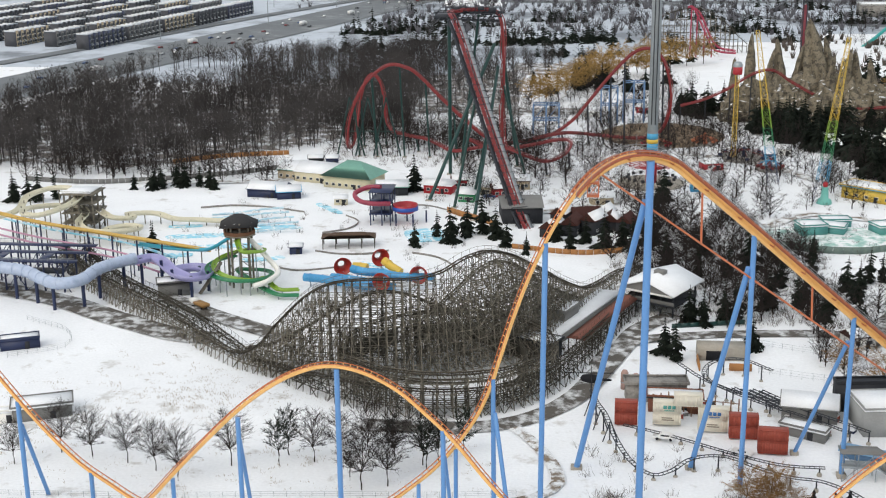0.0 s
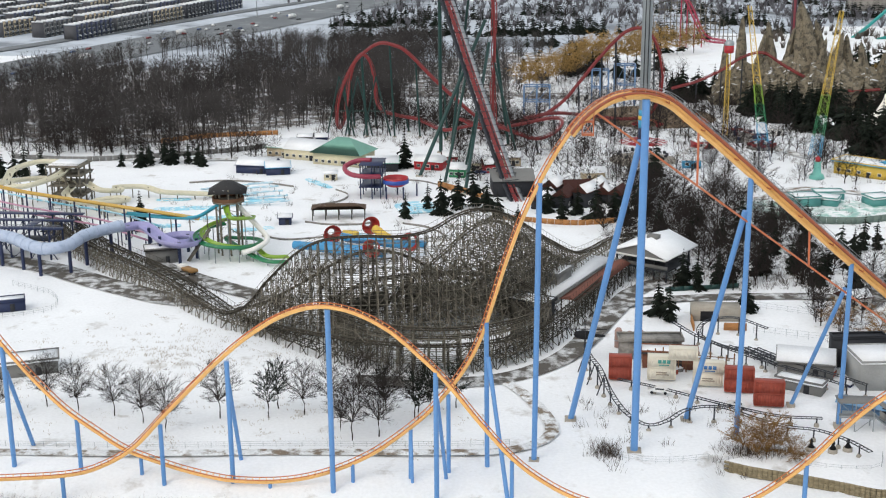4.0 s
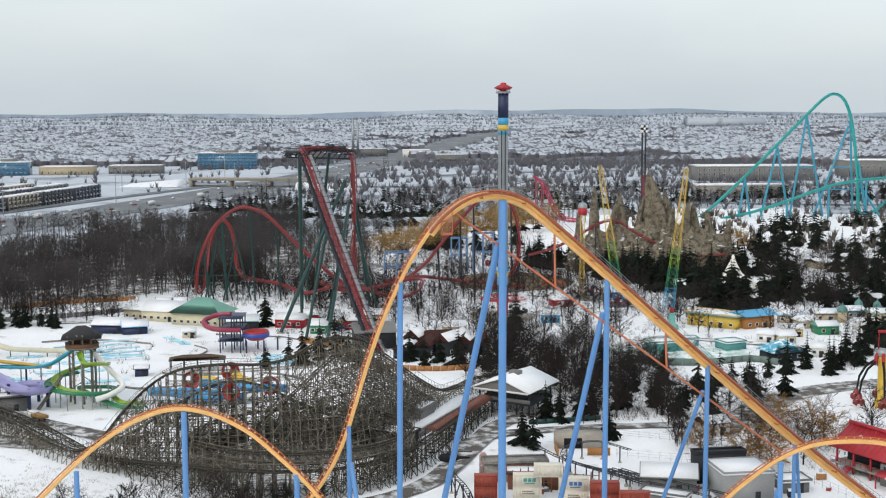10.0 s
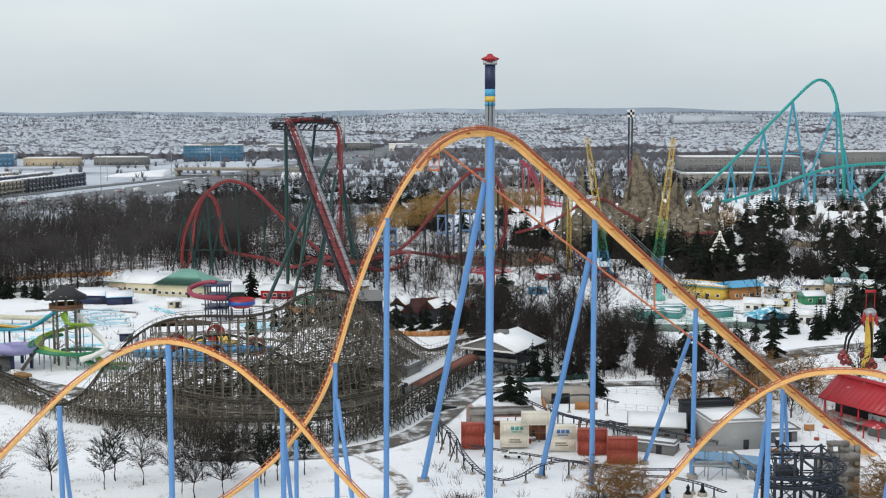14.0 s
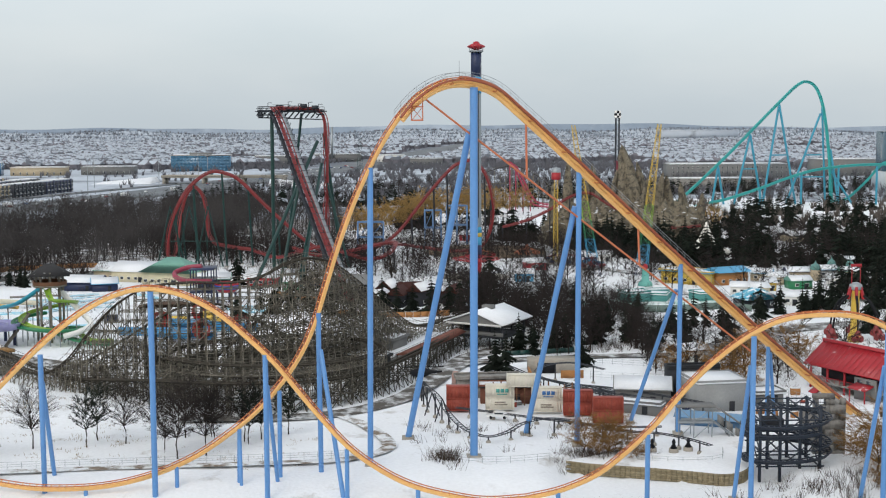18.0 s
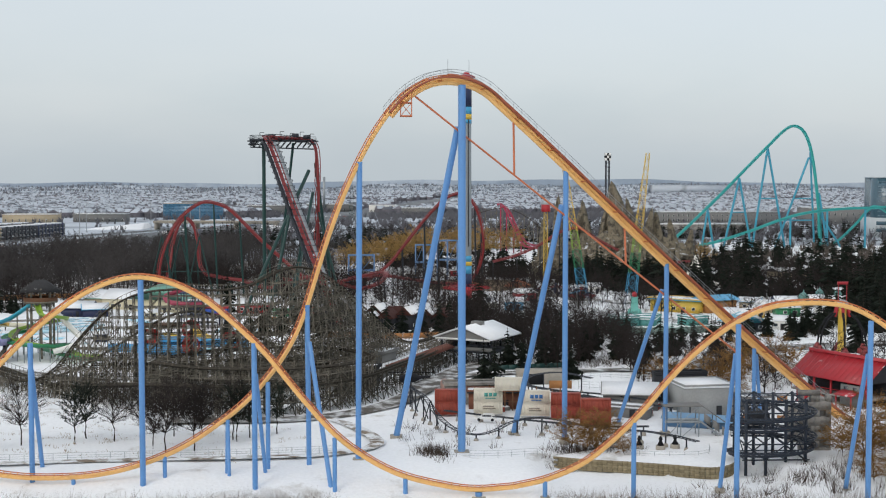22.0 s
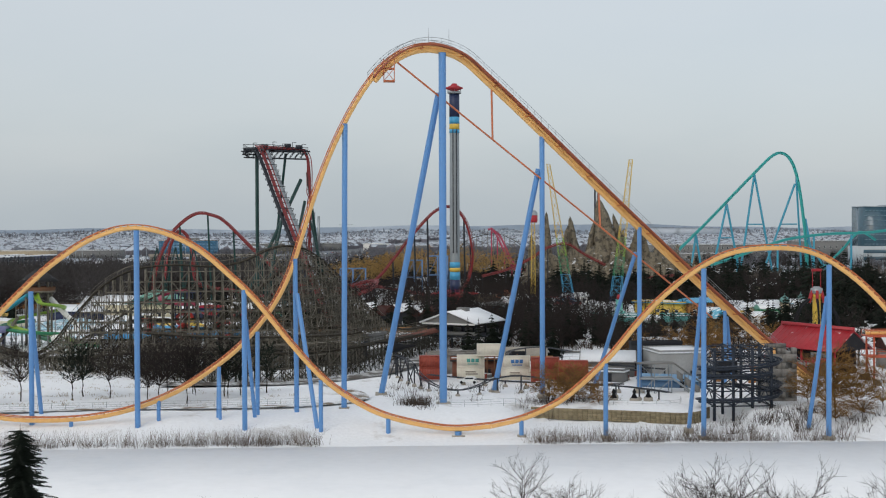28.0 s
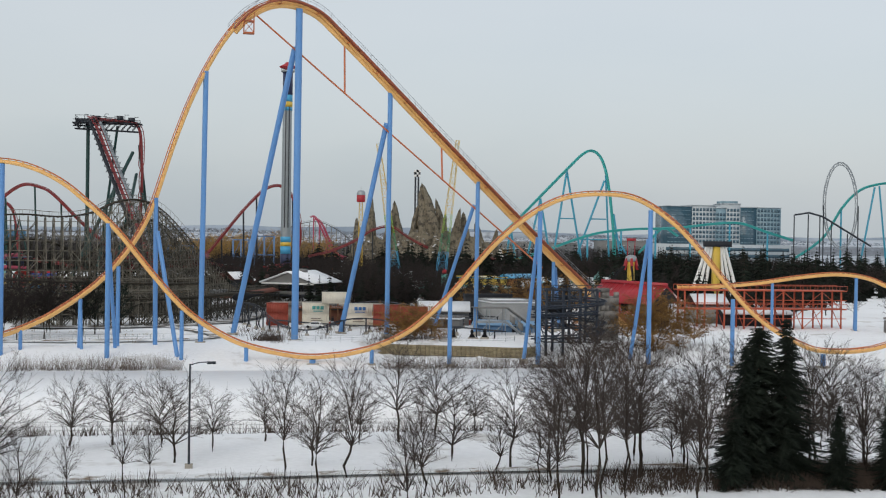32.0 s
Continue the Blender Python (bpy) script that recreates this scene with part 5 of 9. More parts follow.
pl = slide(lil, [(-205, 118, 11.5), (-190, 113, 10.5), (-174, 113, 9), (-165, 107, 8.4), (-159, 103.5, 8.2), (-153, 106, 8.6), (-151.5, 115, 9), (-148, 121, 9.2), (-144, 126, 9.2)], 1.75, M["lilac"], "slide_tube", closed=True)
legs(lil, pl, 9, M["navy"], .55, 3)
pur = thing("family_slide", (-132, 125, 0), "purple and lilac open family raft slide on navy posts", "water slide")
pp = slide(pur, [(-144, 126, 9.2), (-140, 130, 9), (-136, 127, 8.4), (-131, 121, 7.6), (-125.5, 117.5, 7), (-121.5, 121, 6.6), (-122.5, 128, 6.2), (-128, 131.5, 5.8), (-132.5, 129, 5.4), (-131, 125, 5), (-127, 124, 4.6)], 2.0, M["purple"])
legs(pur, pp, 8, M["navy"], .5, 2)
building("slide_pump_house", (-131, 121, 0), (9, 5, 4), M["greywall"], M["darkroof"], "small grey pump house under the slides", "shed", 20, style="flat")
yel = thing("speed_slide", (-155, 146, 0), "long straight yellow speed slide on posts", "water slide")
legs(yel, slide(yel, [(-205, 159, 15), (-186, 153, 13), (-160, 146, 11.4), (-140, 141, 10.2), (-124, 137, 9.2)], .85, surface("amber_fibreglass", "bf9d48", .4, 0, .16)), 9, M["navy"], .3, 4)
for dy, m_, z in ((-6, "pink", 7.6), (-9, "pink", 6.6), (4, "aqua", 7.4), (7, "aqua", 6.4)):
    ws = thing("mat_slide", (-150, 146 + dy, 0), "%s mat racing slide on steel posts" % m_.replace("aqua", "pale blue"), "water slide")
    legs(ws, slide(ws, [(-200, 157 + dy, z + 4), (-180, 151 + dy, z + 2), (-155, 145 + dy, z), (-138, 140 + dy, z - 3)], .42, M[m_]), 10, M["navy"], .2, 3)
fr = thing("slide_platform", (-178, 128, 0), "navy steel stair platform of the slides", "platform")
for x in np.arange(-200, -158, 6):
    for y in (120, 130, 138):
        Shape().tube([(x, y, -.3), (x, y, 5), (x, y, 9.5)], .3, 6).link("post", M["navy"], fr)
for y0, y1 in ((119, 122), (128.5, 131), (136.5, 139)):
    Shape().box(-201, y0, 9.4, -160, y1, 9.7).link("deck", M["navy"], fr)
for x0 in (-199, -186, -172):
    Shape().box(x0, 122.02, 9.42, x0 + 2.4, 128.48, 9.72).link("deck", M["navy"], fr)
for x0 in (-195, -181, -168):
    Shape().segs([((x0, 120, 0), (x0 + 6, 120, 9.4), .14, .14), ((x0 + 6, 120, 0), (x0, 120, 9.4), .14, .14), ((x0, 138, 0), (x0 + 6, 138, 9.4), .14, .14)]).link("brace", M["navy"], fr)
Shape().box(-184, 123, 5.5, -178, 127, 5.9).link("snow_cover", M["roofsnow"], fr)
for k, x0 in enumerate(np.arange(-200, -164, 6)):
    for y in (120, 130, 138):
        Shape().segs([((x0, y, .2), (x0 + 6, y, 9.2) if k % 2 else (x0 + 6, y, 4.8), .12, .12)]).link("brace", M["navy"], fr)
    Shape().segs([((x0, 120, 4.8), (x0, 138, 4.8), .14, .14)]).link("tie_beam", M["navy"], fr)
for k in range(5):
    Shape().box(-176 + k * 2.2, 131.2, 8.8 - k * 1.7, -173.6 + k * 2.2, 133.6, 9.0 - k * 1.7).link("stair_landing", M["darksteel"], fr)
Shape().box(-196, 122, 5.2, -165, 127, 5.5).link("deck", M["darksteel"], fr)
for y in (119, 139):
    Shape().tube([(-201, y, 10.9), (-160, y, 10.9)], .07, 4).segs([((x, y, 9.8), (x, y, 10.9), .05, .05) for x in np.arange(-200, -160, 2)]).link("hand_rail", M["steel"], fr)
wt = thing("timber_slide_tower", (-184, 188, 0), "grey timber stair tower of the cream slides", "water slide")
for x in (-189, -184, -179):
    for y in (185, 190, 195):
        Shape().box(x - .25, y - .25, -.3, x + .25, y + .25, 14).link("post", M["timber"], wt)
for z in (3.5, 7, 10.5, 13.6):
    Shape().box(-190, 184, z, -178, 196, z + .3).link("deck", M["timber"], wt)
for z in (3.5, 7, 10.5):
    Shape().segs([((-189, 184, z - 3), (-184, 184, z), .12, .12), ((-184, 184, z), (-179, 184, z - 3), .12, .12), ((-178, 185, z - 3), (-178, 195, z), .12, .12)]).link("brace", M["timber"], wt)
Shape().box(-190, 186, 13.9, -180, 196, 14.2).link("snow_cover", M["roofsnow"], wt)
Shape().tube([(-190, 184, 15), (-178, 184, 15), (-178, 196, 15)], .07, 4).link("hand_rail", M["timber"], wt)
for ct, zz in (([(-184, 190, 13.6), (-184, 178, 12.6), (-190, 168, 11.5), (-198, 172, 10.6), (-201, 182, 9.8), (-196, 190, 9), (-188, 192, 8.2), (-182, 186, 7.6), (-180, 174, 7), (-174, 168, 6.2), (-165, 170, 5.6), (-160, 177, 5), (-166, 182, 4.4), (-172, 178, 3.8), (-165, 173, 3), (-152, 171, 2)], 1), ([(-186, 192, 13.6), (-192, 200, 12.8), (-201, 203, 12), (-206, 194, 11), (-204, 180, 9.5), (-212, 172, 8)], 2), ([(-178, 188, 8), (-172, 184, 6.6), (-166, 188, 5.6), (-170, 195, 5), (-162, 199, 4.4), (-154, 195, 3.6), (-146, 197, 2.8), (-136, 199, 2)], 3)):
    ws = thing("open_slide", ct[0], "cream open water slide with banked curves", "water slide", "cream slides")
    legs(ws, slide(ws, ct, 1.35, M["cream"]), 6, M["timber"], .2, 5)
# Funnel slides: red bowls on blue and yellow tubes.
fn = thing("funnel_slide", (-70, 130, 0), "blue and yellow raft slide with red funnels", "water slide")
mutedblue = surface("weathered_blue_fibreglass", "3f8fc0", .4, 0, .16, .3, 3, 0, "cfdfe8", (.62, .7))
for ct in ([(-80, 135, 4.6), (-76, 133, 4.4), (-71, 132, 4.6), (-66, 130, 4.2), (-61, 130, 4), (-55, 133, 3.2)], [(-94, 132, 2.6), (-88, 130, 2.8), (-80, 127, 2.6), (-73, 125, 2.4)], [(-86, 134, 2.2), (-80, 131, 2.6), (-74, 129, 2.4), (-66, 126, 2)]):
    legs(fn, slide(fn, ct, 1.25, mutedblue, "slide_tube", closed=True), 6, M["steel"], .2, 2)
slide(fn, [(-80, 136.5, 5), (-77.5, 136.5, 5), (-75.5, 136, 4.8)], 1.2, M["yellow"], "slide_tube", closed=True)
slide(fn, [(-70.5, 138, 6.4), (-67.5, 135, 5.2), (-65, 133.5, 4.2)], 1.3, M["yellow"], "slide_tube", closed=True)
dullred = surface("dull_red_fibreglass", "a23029", .45, 0, .14)
for x, y, z, an in ((-83, 136, 5, 200), (-69.5, 124, 4.2, 165), (-59, 129, 5, 172), (-72, 139.5, 7, 205)):
    f = Shape().lathe([(1.1, -3.6), (1.3, -2.2), (2.7, 0), (2.8, .2), (2.6, .1), (1.2, -2.0), (1.0, -3.5)], 18)
    f.moved(pose(x, y, z, 90, 0, an - 180)).link("funnel", dullred, fn, smooth=True)
    Shape().tube([(x, y + 1, -.3), (x, y + 1, z - 1.8)], .25, 6).link("post", M["steel"], fn)
bs = thing("bowl_slide", (-76, 206, 0), "blue and red bowl slide on a navy stair tower", "water slide")
Shape().lathe([(.8, 3.8), (2.8, 4.1), (4.2, 5.2), (4.4, 7.2), (4.2, 7.2), (4.0, 5.4), (2.6, 4.4)], 24, (-73, 205, 0)).link("bowl", M["red"], bs, smooth=True)
Shape().lathe([(4.42, 5.2), (4.6, 5.2), (4.6, 6.6), (4.42, 6.6)], 24, (-73, 205, 0)).link("bowl_rim", surface("cobalt_fibreglass", "2d4fa0", .4), bs, smooth=True)
for x in (-85, -81, -78):
    for y in (202, 208, 214):
        Shape().tube([(x, y, -.3), (x, y, 6), (x, y, 12)], .22, 6).link("post", M["navy"], bs)
for z in (4, 8, 11.8):
    Shape().box(-85.5, 201.5, z, -77.5, 214.5, z + .25).link("deck", M["navy"], bs)
slide(bs, [(-82, 208, 12.5), (-87, 209, 12), (-91, 206, 10.5), (-89, 202, 9), (-84, 200, 8.4), (-78, 202, 8)], .85, surface("crimson_fibreglass", "8f3448", .4), "slide_tube", closed=True)
legs(bs, np.array([(-76, 202, 4.5), (-70, 202, 4.5), (-73, 209, 4.5), (-66, 208, 4.5)]), 1, M["navy"], .3)
for x, y, w, d, rot in ((-140, 184, 26, 5, 12), (-128, 172, 22, 4.5, 12), (-122, 196, 24, 4, 10), (-113, 158, 14, 4, 18), (-146, 160, 18, 4, 6), (-64, 190, 14, 16, 20), (-72, 150, 22, 2, -38), (-104, 224, 3, 18, 40), (-132, 205, 18, 3, 8), (-150, 196, 12, 3, 10)):
    s = Shape()
    an = np.arange(20) * 2 * math.pi / 20
    sup = lambda c: np.sign(c) * np.abs(c) ** .55
    ring = np.stack([sup(np.cos(an)) * w / 2, sup(np.sin(an)) * d / 2, np.full(20, .36)], 1)
    v = np.concatenate([ring, ring * (1, 1, 0) + (0, 0, .05), [(0, 0, .36)]])
    s.add(v, [(i, (i + 1) % 20, 40) for i in range(20)]).add(v, [(i, i + 20, (i + 1) % 20 + 20, (i + 1) % 20) for i in range(20)])
    tagged(s.moved(pose(x, y, .02, 0, 0, rot)).link("pool_basin", M["aqua"]), "shallow pale blue pool basin dusted with snow", "pool", kind="structure")

lane = surface("pale_blue_slide_lane", "aecfdd", .45, 0, .14, .3, 3, 0, "e6eaec", (.5, .6))
for x, y, L, rot, zz in ((-132, 214, 26, 10, 2.4), (-130, 209, 28, 10, 2.2), (-126, 203, 26, 10, 2.0), (-122, 197, 24, 11, 1.8), (-118, 190, 22, 12, 1.6)):
    ln = thing("lane_slide", (x, y, 0), "pale blue lane slide half buried in snow", "water slide", "lane slides")
    slide(ln, [(-L / 2, 0, .6), (-L / 6, .5, .9), (L / 6, .2, zz * .8), (L / 2, 0, zz)], .55, lane)
    for q in (-.2, .15, .45):
        Shape().box(L * q - .15, -.15, -.4, L * q + .15, .15, .8 + zz * .3).link("post", M["steel"], ln)
    for c in ln.children:
        c.matrix_parent_inverse = Matrix()
    ln.matrix_basis = pose(x, y, 0, 0, 0, rot)
for ct in ([(-152, 222), (-140, 226), (-126, 224), (-112, 218)], [(-108, 150), (-100, 146), (-92, 148), (-84, 152)], [(-98, 168), (-90, 165), (-80, 166), (-74, 170)], [(-66, 168), (-58, 164), (-52, 156), (-50, 148)], [(-96, 214), (-90, 206), (-92, 196), (-100, 190)], [(-60, 224), (-68, 230), (-80, 232), (-92, 236)]):
    fence("low_wall", ct, .7, M["bogrey"], "low grey kerb wall round the snowy pools", 2.2, .02)
open_shelter("picnic_shelter", (-88, 175, 0), (18, 7, 3.6), M["brownroof"], M["timber_dark"], "long picnic shelter with a brown shingle roof", 8, 1.4, False, 5)
building("changing_hut", (-131, 244, 0), (15, 9, 3.2), M["navy"], M["navy"], "navy blue hut with snowy gabled roofs", "hut", -8, 2.4)
building("changing_hut", (-123, 241, 0), (9, 7, 3), M["navy"], M["skyblue"], "navy blue hut with a pale blue roof", "hut", 16, 2.0)
building("storage_hut", (-104, 166, 0), (4, 4, 2.6), M["navy"], M["navy"], "small navy storage hut", "hut", 10, 1.0)
building("ticket_hut", (-101, 232, 0), (5, 4, 2.6), M["beige"], M["roofsnow"], "small beige hut with a snowy roof", "hut", 10, 1.0, windows=2)
building("entrance_hall", (-101, 262, 0), (20, 14, 5), M["beige"], M["greenroof"], "beige hall with a sea-green hipped roof", "hall", -18, 5.2, "hip", 1.2, False, windows=7)
building("entrance_hall", (-116, 271, 0), (18, 12, 4.2), M["beige"], M["roofsnow"], "beige hall under a snowy gabled roof", "hall", -18, 3.4, windows=6)
building("entrance_hall", (-127, 275, 0), (12, 10, 4), M["tan"], M["greenroof"], "tan wing with a green roof in snow", "hall", -18, 3, windows=4)
building("snack_bar", (-84, 250, 0), (12, 8, 3.4), M["darkwall"], M["greenroof"], "dark snack bar with a green roof", "kiosk", 6, 2)
for x, y, w, rot, m_, r_, lb in ((-66, 253, 11, -12, "red", "roofsnow", "red barn with a snowy roof"), (-58, 262, 8, 10, "red", "rustroof", "red barn with a dark red roof"), (-50, 252, 9, -5, "beige", "roofsnow", "cream shop with a snowy roof"), (-42, 249, 7, 20, "redroof", "rustroof", "dark red kiosk under snow"), (-54, 240, 6, -8, "leafgreen", "roofsnow", "green park kiosk in snow"), (-36, 262, 9, 4, "tan", "rustroof", "tan shop with a dark red roof")):
    building("western_shop", (x, y, 0), (w, 6, 3.4), M[m_], M[r_], lb, "shop", rot, 2.0, windows=3, group="western shops")
building("grey_barn", (-33, 216, 0), (14, 18, 6), M["darkwall"], M["greywall"], "dark barn with a grey metal roof", "barn", 8, 2.4, snow=False)
for i, (x, y, w, rot) in enumerate(((-21, 194, 10, 68), (-14.5, 196, 9, 74), (-7, 198, 9, 60), (-1, 204, 8, 84), (-10, 207, 9, 12), (-18, 206, 9, 70), (-3, 214, 8, 66), (4, 199, 7, 70))):
    building("mine_building", (x, y, 0), (w, 5.4, 3.4 + .9 * (i % 3)), M["darkwall"], M["rustroof"], "dark timber mine building with a dark red gabled roof", "building", rot, 2.6, windows=2, snow=i % 3 != 1, group="mine buildings")
building("service_hut", (-117, 300, 0), (5, 4, 3), M["navy"], M["navy"], "navy service hut by the wood", "hut", 6, 1.4)
building("service_hut", (-124, 300, 0), (6, 4, 3), M["darkwall"], M["darkroof"], "dark service hut by the wood", "hut", 6, 1.4)

# Board fences round the water park and the mine area.
fence("board_fence", [(-186, 297), (-176, 305), (-166, 311), (-150, 316), (-140, 319)], 2.0, M["woodtan"], "tan board fence along the wood", 2.4)
fence("board_fence", [(-60, 222), (-52, 214), (-44, 206), (-40, 198)], 2.2, M["woodtan"], "tan board fence below the dive coaster", 2.4)
fence("board_fence", [(-34, 176), (-22, 172), (-10, 170), (2, 174)], 1.8, M["woodtan"], "tan board fence behind the wooden coaster", 2.4)
fence("board_fence", [(-236, 262), (-210, 258), (-190, 262), (-170, 270), (-150, 280), (-134, 292)], 2.0, M["greywall"], "grey fence along the edge of the wood", 2.6)


fence("planter_hedge", [(13, 101.5), (23, 104), (33, 106.7)], 1.3, M["green"], "dark green clipped planter beside the road", 2.4, .02)


def wire_fence(name, ctrl, h, label, step=2.5):
    own = thing(name, (*ctrl[0], 0), label, "fence")
    p = even(spline([(x, y, 0) for x, y in ctrl], 1.0), step)
    p[:, 2] = ground_z(p[:, 0], p[:, 1])
    for q in p:
        Shape().segs([(q - (0, 0, .2), q + (0, 0, h), .045, .045)]).link("post", M["steel"], own)
    sh = Shape()
    for z in (.35, .65, 1.0):
        sh.tube(p + np.array([0, 0, z * h]), .025, 4)
    sh.link("wire", M["steel"], own)
    return own


wire_fence("wire_fence", [(-140, -9), (-98, -7), (-66, -4), (-38, -2), (-24, 0)], 1.3, "thin grey wire fence along the bank path")
wire_fence("wire_fence", [(-6, -3), (3, -6), (13, -4), (20, 1)], 1.4, "grey chain-link fence above the pond")
wire_fence("wire_fence", [(-165, 95), (-150, 86), (-146, 74), (-158, 66)], 1.5, "curved white fence round a snowy enclosure")
wire_fence("wire_fence", [(28, 92), (42, 86), (56, 80), (66, 74)], 1.8, "grey chain-link fence by the coaster yard")
wire_fence("wire_fence", [(30, -4), (38, -6), (45, -5), (47, 1)], 1.3, "chain-link fence above the stone wall")
wire_fence("wire_fence", [(-60, -104), (-20, -106), (20, -106), (70, -105)], 1.6, "thin fence along the near bank", 4)

# ---- vehicles ----
car_cols = ("c9cacc", "33363b", "7d1f22", "2d4a78", "e4e4e2")
CARS = [surface("car_paint_%s" % n_, c_, .3, .2, .06) for n_, c_ in zip(("silver", "charcoal", "maroon", "blue", "white"), car_cols)]


def car(at, rot, paint, label, long=4.6, tall=1.45, truck=False):
    own = thing("lorry" if truck else "car", (0, 0, 0), label, "lorry" if truck else "car", "" if truck else "vehicles on the road")
    L = long / 2
    if truck:
        Shape().box(-L, -1.2, .9, L - 2.2, 1.2, 3.7 if long > 8 else 1.7).link("cargo_box", paint, own)
        Shape().box(L - 2.1, -1.15, .6, L, 1.15, 2.9 if long > 8 else 2.2).link("cab", M["white"], own)
        Shape().box(L - .9, -1.1, 1.4, L + .02, 1.1, 2.05).link("windscreen", M["glass"], own)
    else:
        prof = [(-L, .45), (L, .45), (L, .85), (L * .55, .98), (L * .2, tall), (-L * .55, tall), (-L * .9, .95), (-L, .9)]
        v = [(x, y, z) for y in (-.88, .88) for x, z in prof]
        n = len(prof)
        sh = Shape()
        sh.add(v, [(i, (i + 1) % n, n + (i + 1) % n, n + i) for i in range(n)])
        for b in (0, n):
            q = [b, b + 1, b + 2, b + 3], [b, b + 3, b + 4, b + 5], [b, b + 5, b + 6, b + 7]
            sh.add(v, q)
        sh.link("body", paint, own)
        Shape().box(-L * .5, -.9, 1.0, L * .3, .9, tall - .1).link("side_glass", M["glass"], own)
    for x in (-L * .62, L * .62):
        for y in (-.86, .86):
            Shape().tube([(x, y - .1, .33), (x, y + .1, .33)], .33, 8).link("wheel", M["black"], own)
    own.matrix_basis = pose(*at, 0, 0, rot)
    return own



# ---- yard by the lift hill ----
def container(at, rot, mat, label, long=6.1):
    own = thing("shipping_container", (0, 0, 0), label, "container", "stacked containers")
    L, H = long, 2.59
    Shape().box(0, 0, .12, L, 2.44, H).link("body", mat, own)
    for i in range(int(L / .55)):
        x = .25 + i * .55
        Shape().box(x, -.03, .28, x + .26, -.002, H - .2).link("rib", mat, own)
    Shape().box(-.03, -.06, 0, .14, 2.5, H + .03).box(L - .14, -.06, 0, L + .03, 2.5, H + .03).box(.14, -.06, 0, L - .14, .1, .16).box(.14, -.06, H - .1, L - .14, .1, H + .03).link("frame", mat, own)
    own.matrix_basis = pose(*at, 0, 0, rot)
    return own


z1 = 2.65
for i in range(2):
    container((-3.8, 35.6, .45 + i * z1), 0, M["contred"], "rust-red shipping container with streaked paint", 4.9)
    container((20.6, 30.2, .45 + i * z1), -3, M["contred"], "rust-red shipping container with streaked paint", 6.1)
    container((25.8, 23.0, .45 + i * z1), -4, M["contred"], "rust-red shipping container with streaked paint", 6.1)
teal_ink = surface("teal_logo_paint", "4f9d94", .6)
blue_ink = surface("blue_logo_paint", "3d6fa8", .6)
grey_ink = surface("grey_lettering_paint", "8d8375", .6)
CW = []
for i in range(2):
    CW.append(container((4.6, 36.4, .45 + i * z1), -2, M["contwhite"], "cream shipping container with faded markings", 6.1))
    CW.append(container((14.2, 33.6, .45 + i * z1), -4, M["contwhite"], "cream shipping container with faded markings", 6.4))
CW.append(container((9.0, 34.4, .45 + 2 * z1), -2, M["contwhite"], "cream shipping container bridging the stack", 6.1))
for own, ink in ((CW[2], teal_ink), (CW[3], blue_ink)):
    b = own
    for j in range(3):
        Shape().box(2.2 + j * .95, -.11, 1.1, 2.95 + j * .95, -.056, 1.9).moved(place(b)).link("logo_mark", ink, b)
    Shape().box(2.4, -.11, .6, 4.6, -.056, .8).moved(place(b)).link("logo_bar", ink, b)
for own in CW[:2]:
    for j in range(2):
        Shape().box(1.9, -.11, 1.0 + j * .5, 4.6 - j * .4, -.056, 1.25 + j * .5).moved(place(own)).link("faded_lettering", grey_ink, own)

mt = thing("mine_train_coaster", (10, 20, 0), "low dark steel coaster winding round the containers", "roller coaster")
for ct in ([(34, 62, 4), (27, 68, 4.5), (20, 66, 4), (18, 58, 3.4), (24, 50, 3.2), (34, 44, 3.2), (44, 36, 3), (50, 30, 3)], [(12, 64, 4.5), (18, 56, 3.4), (28, 46, 2.8), (38, 38, 2.6), (46, 30, 2.6)],
           [(-9, 44, 5.2), (-8, 36, 5.6), (-6, 30, 5), (-4, 22, 3.2), (-1, 14, 1.8), (3, 9, 1.4), (7, 10, 2.0), (10.5, 13, 3.0), (14.5, 14, 3.6), (19, 14, 3.4), (24, 11, 2.8), (30, 8, 2.4), (36, 7, 2.2), (41, 3, 2), (44, -2, 2)],
           [(-2, 32, 2), (4, 30, 1.6), (10, 27, 1.4), (16, 23, 1.4), (22, 19, 1.5), (30, 15, 1.6), (38, 14, 1.8)]):
    pts = even(spline(ct, .6), 1.0)
    t_, sd_, up_ = frames_along(pts)
    for s_ in (-1, 1):
        Shape().tube(pts + sd_ * s_ * .5, .11, 5).link("rail", M["darksteel"], mt)
    tagged(Shape().segs([(p - s2 * .55, p + s2 * .55, .08, .08) for p, s2 in zip(pts, sd_)]).link("cross_tie", M["darksteel"], mt), kind="stuff")
    for q in pts[3::5]:
        g = gz(q[0], q[1])
        Shape().tube([(q[0], q[1], g - .3), (q[0], q[1], q[2] - .1)], .16, 6).link("post", M["darksteel"], mt)
        Shape().lathe([(.55, -.3), (.5, .4), (.3, .7), (0, .7)], 8, (q[0], q[1], g)).link("footing", M["concrete"], mt)
for x, y in ((-9, 40), (-7, 33), (-5, 27)):
    Shape().segs([((x - 1.6, y, 0), (x, y, 5), .14, .14), ((x + 1.6, y, 0), (x, y, 5), .14, .14)], 5).link("a_frame", M["darksteel"], mt)
building("yard_wall_set", (6, 52, 0), (14, 4, 4.4), M["bogrey"], M["bogrey"], "grey weathered rockwork wall behind the containers", "wall", 4, style="flat", snow=False, door=False)
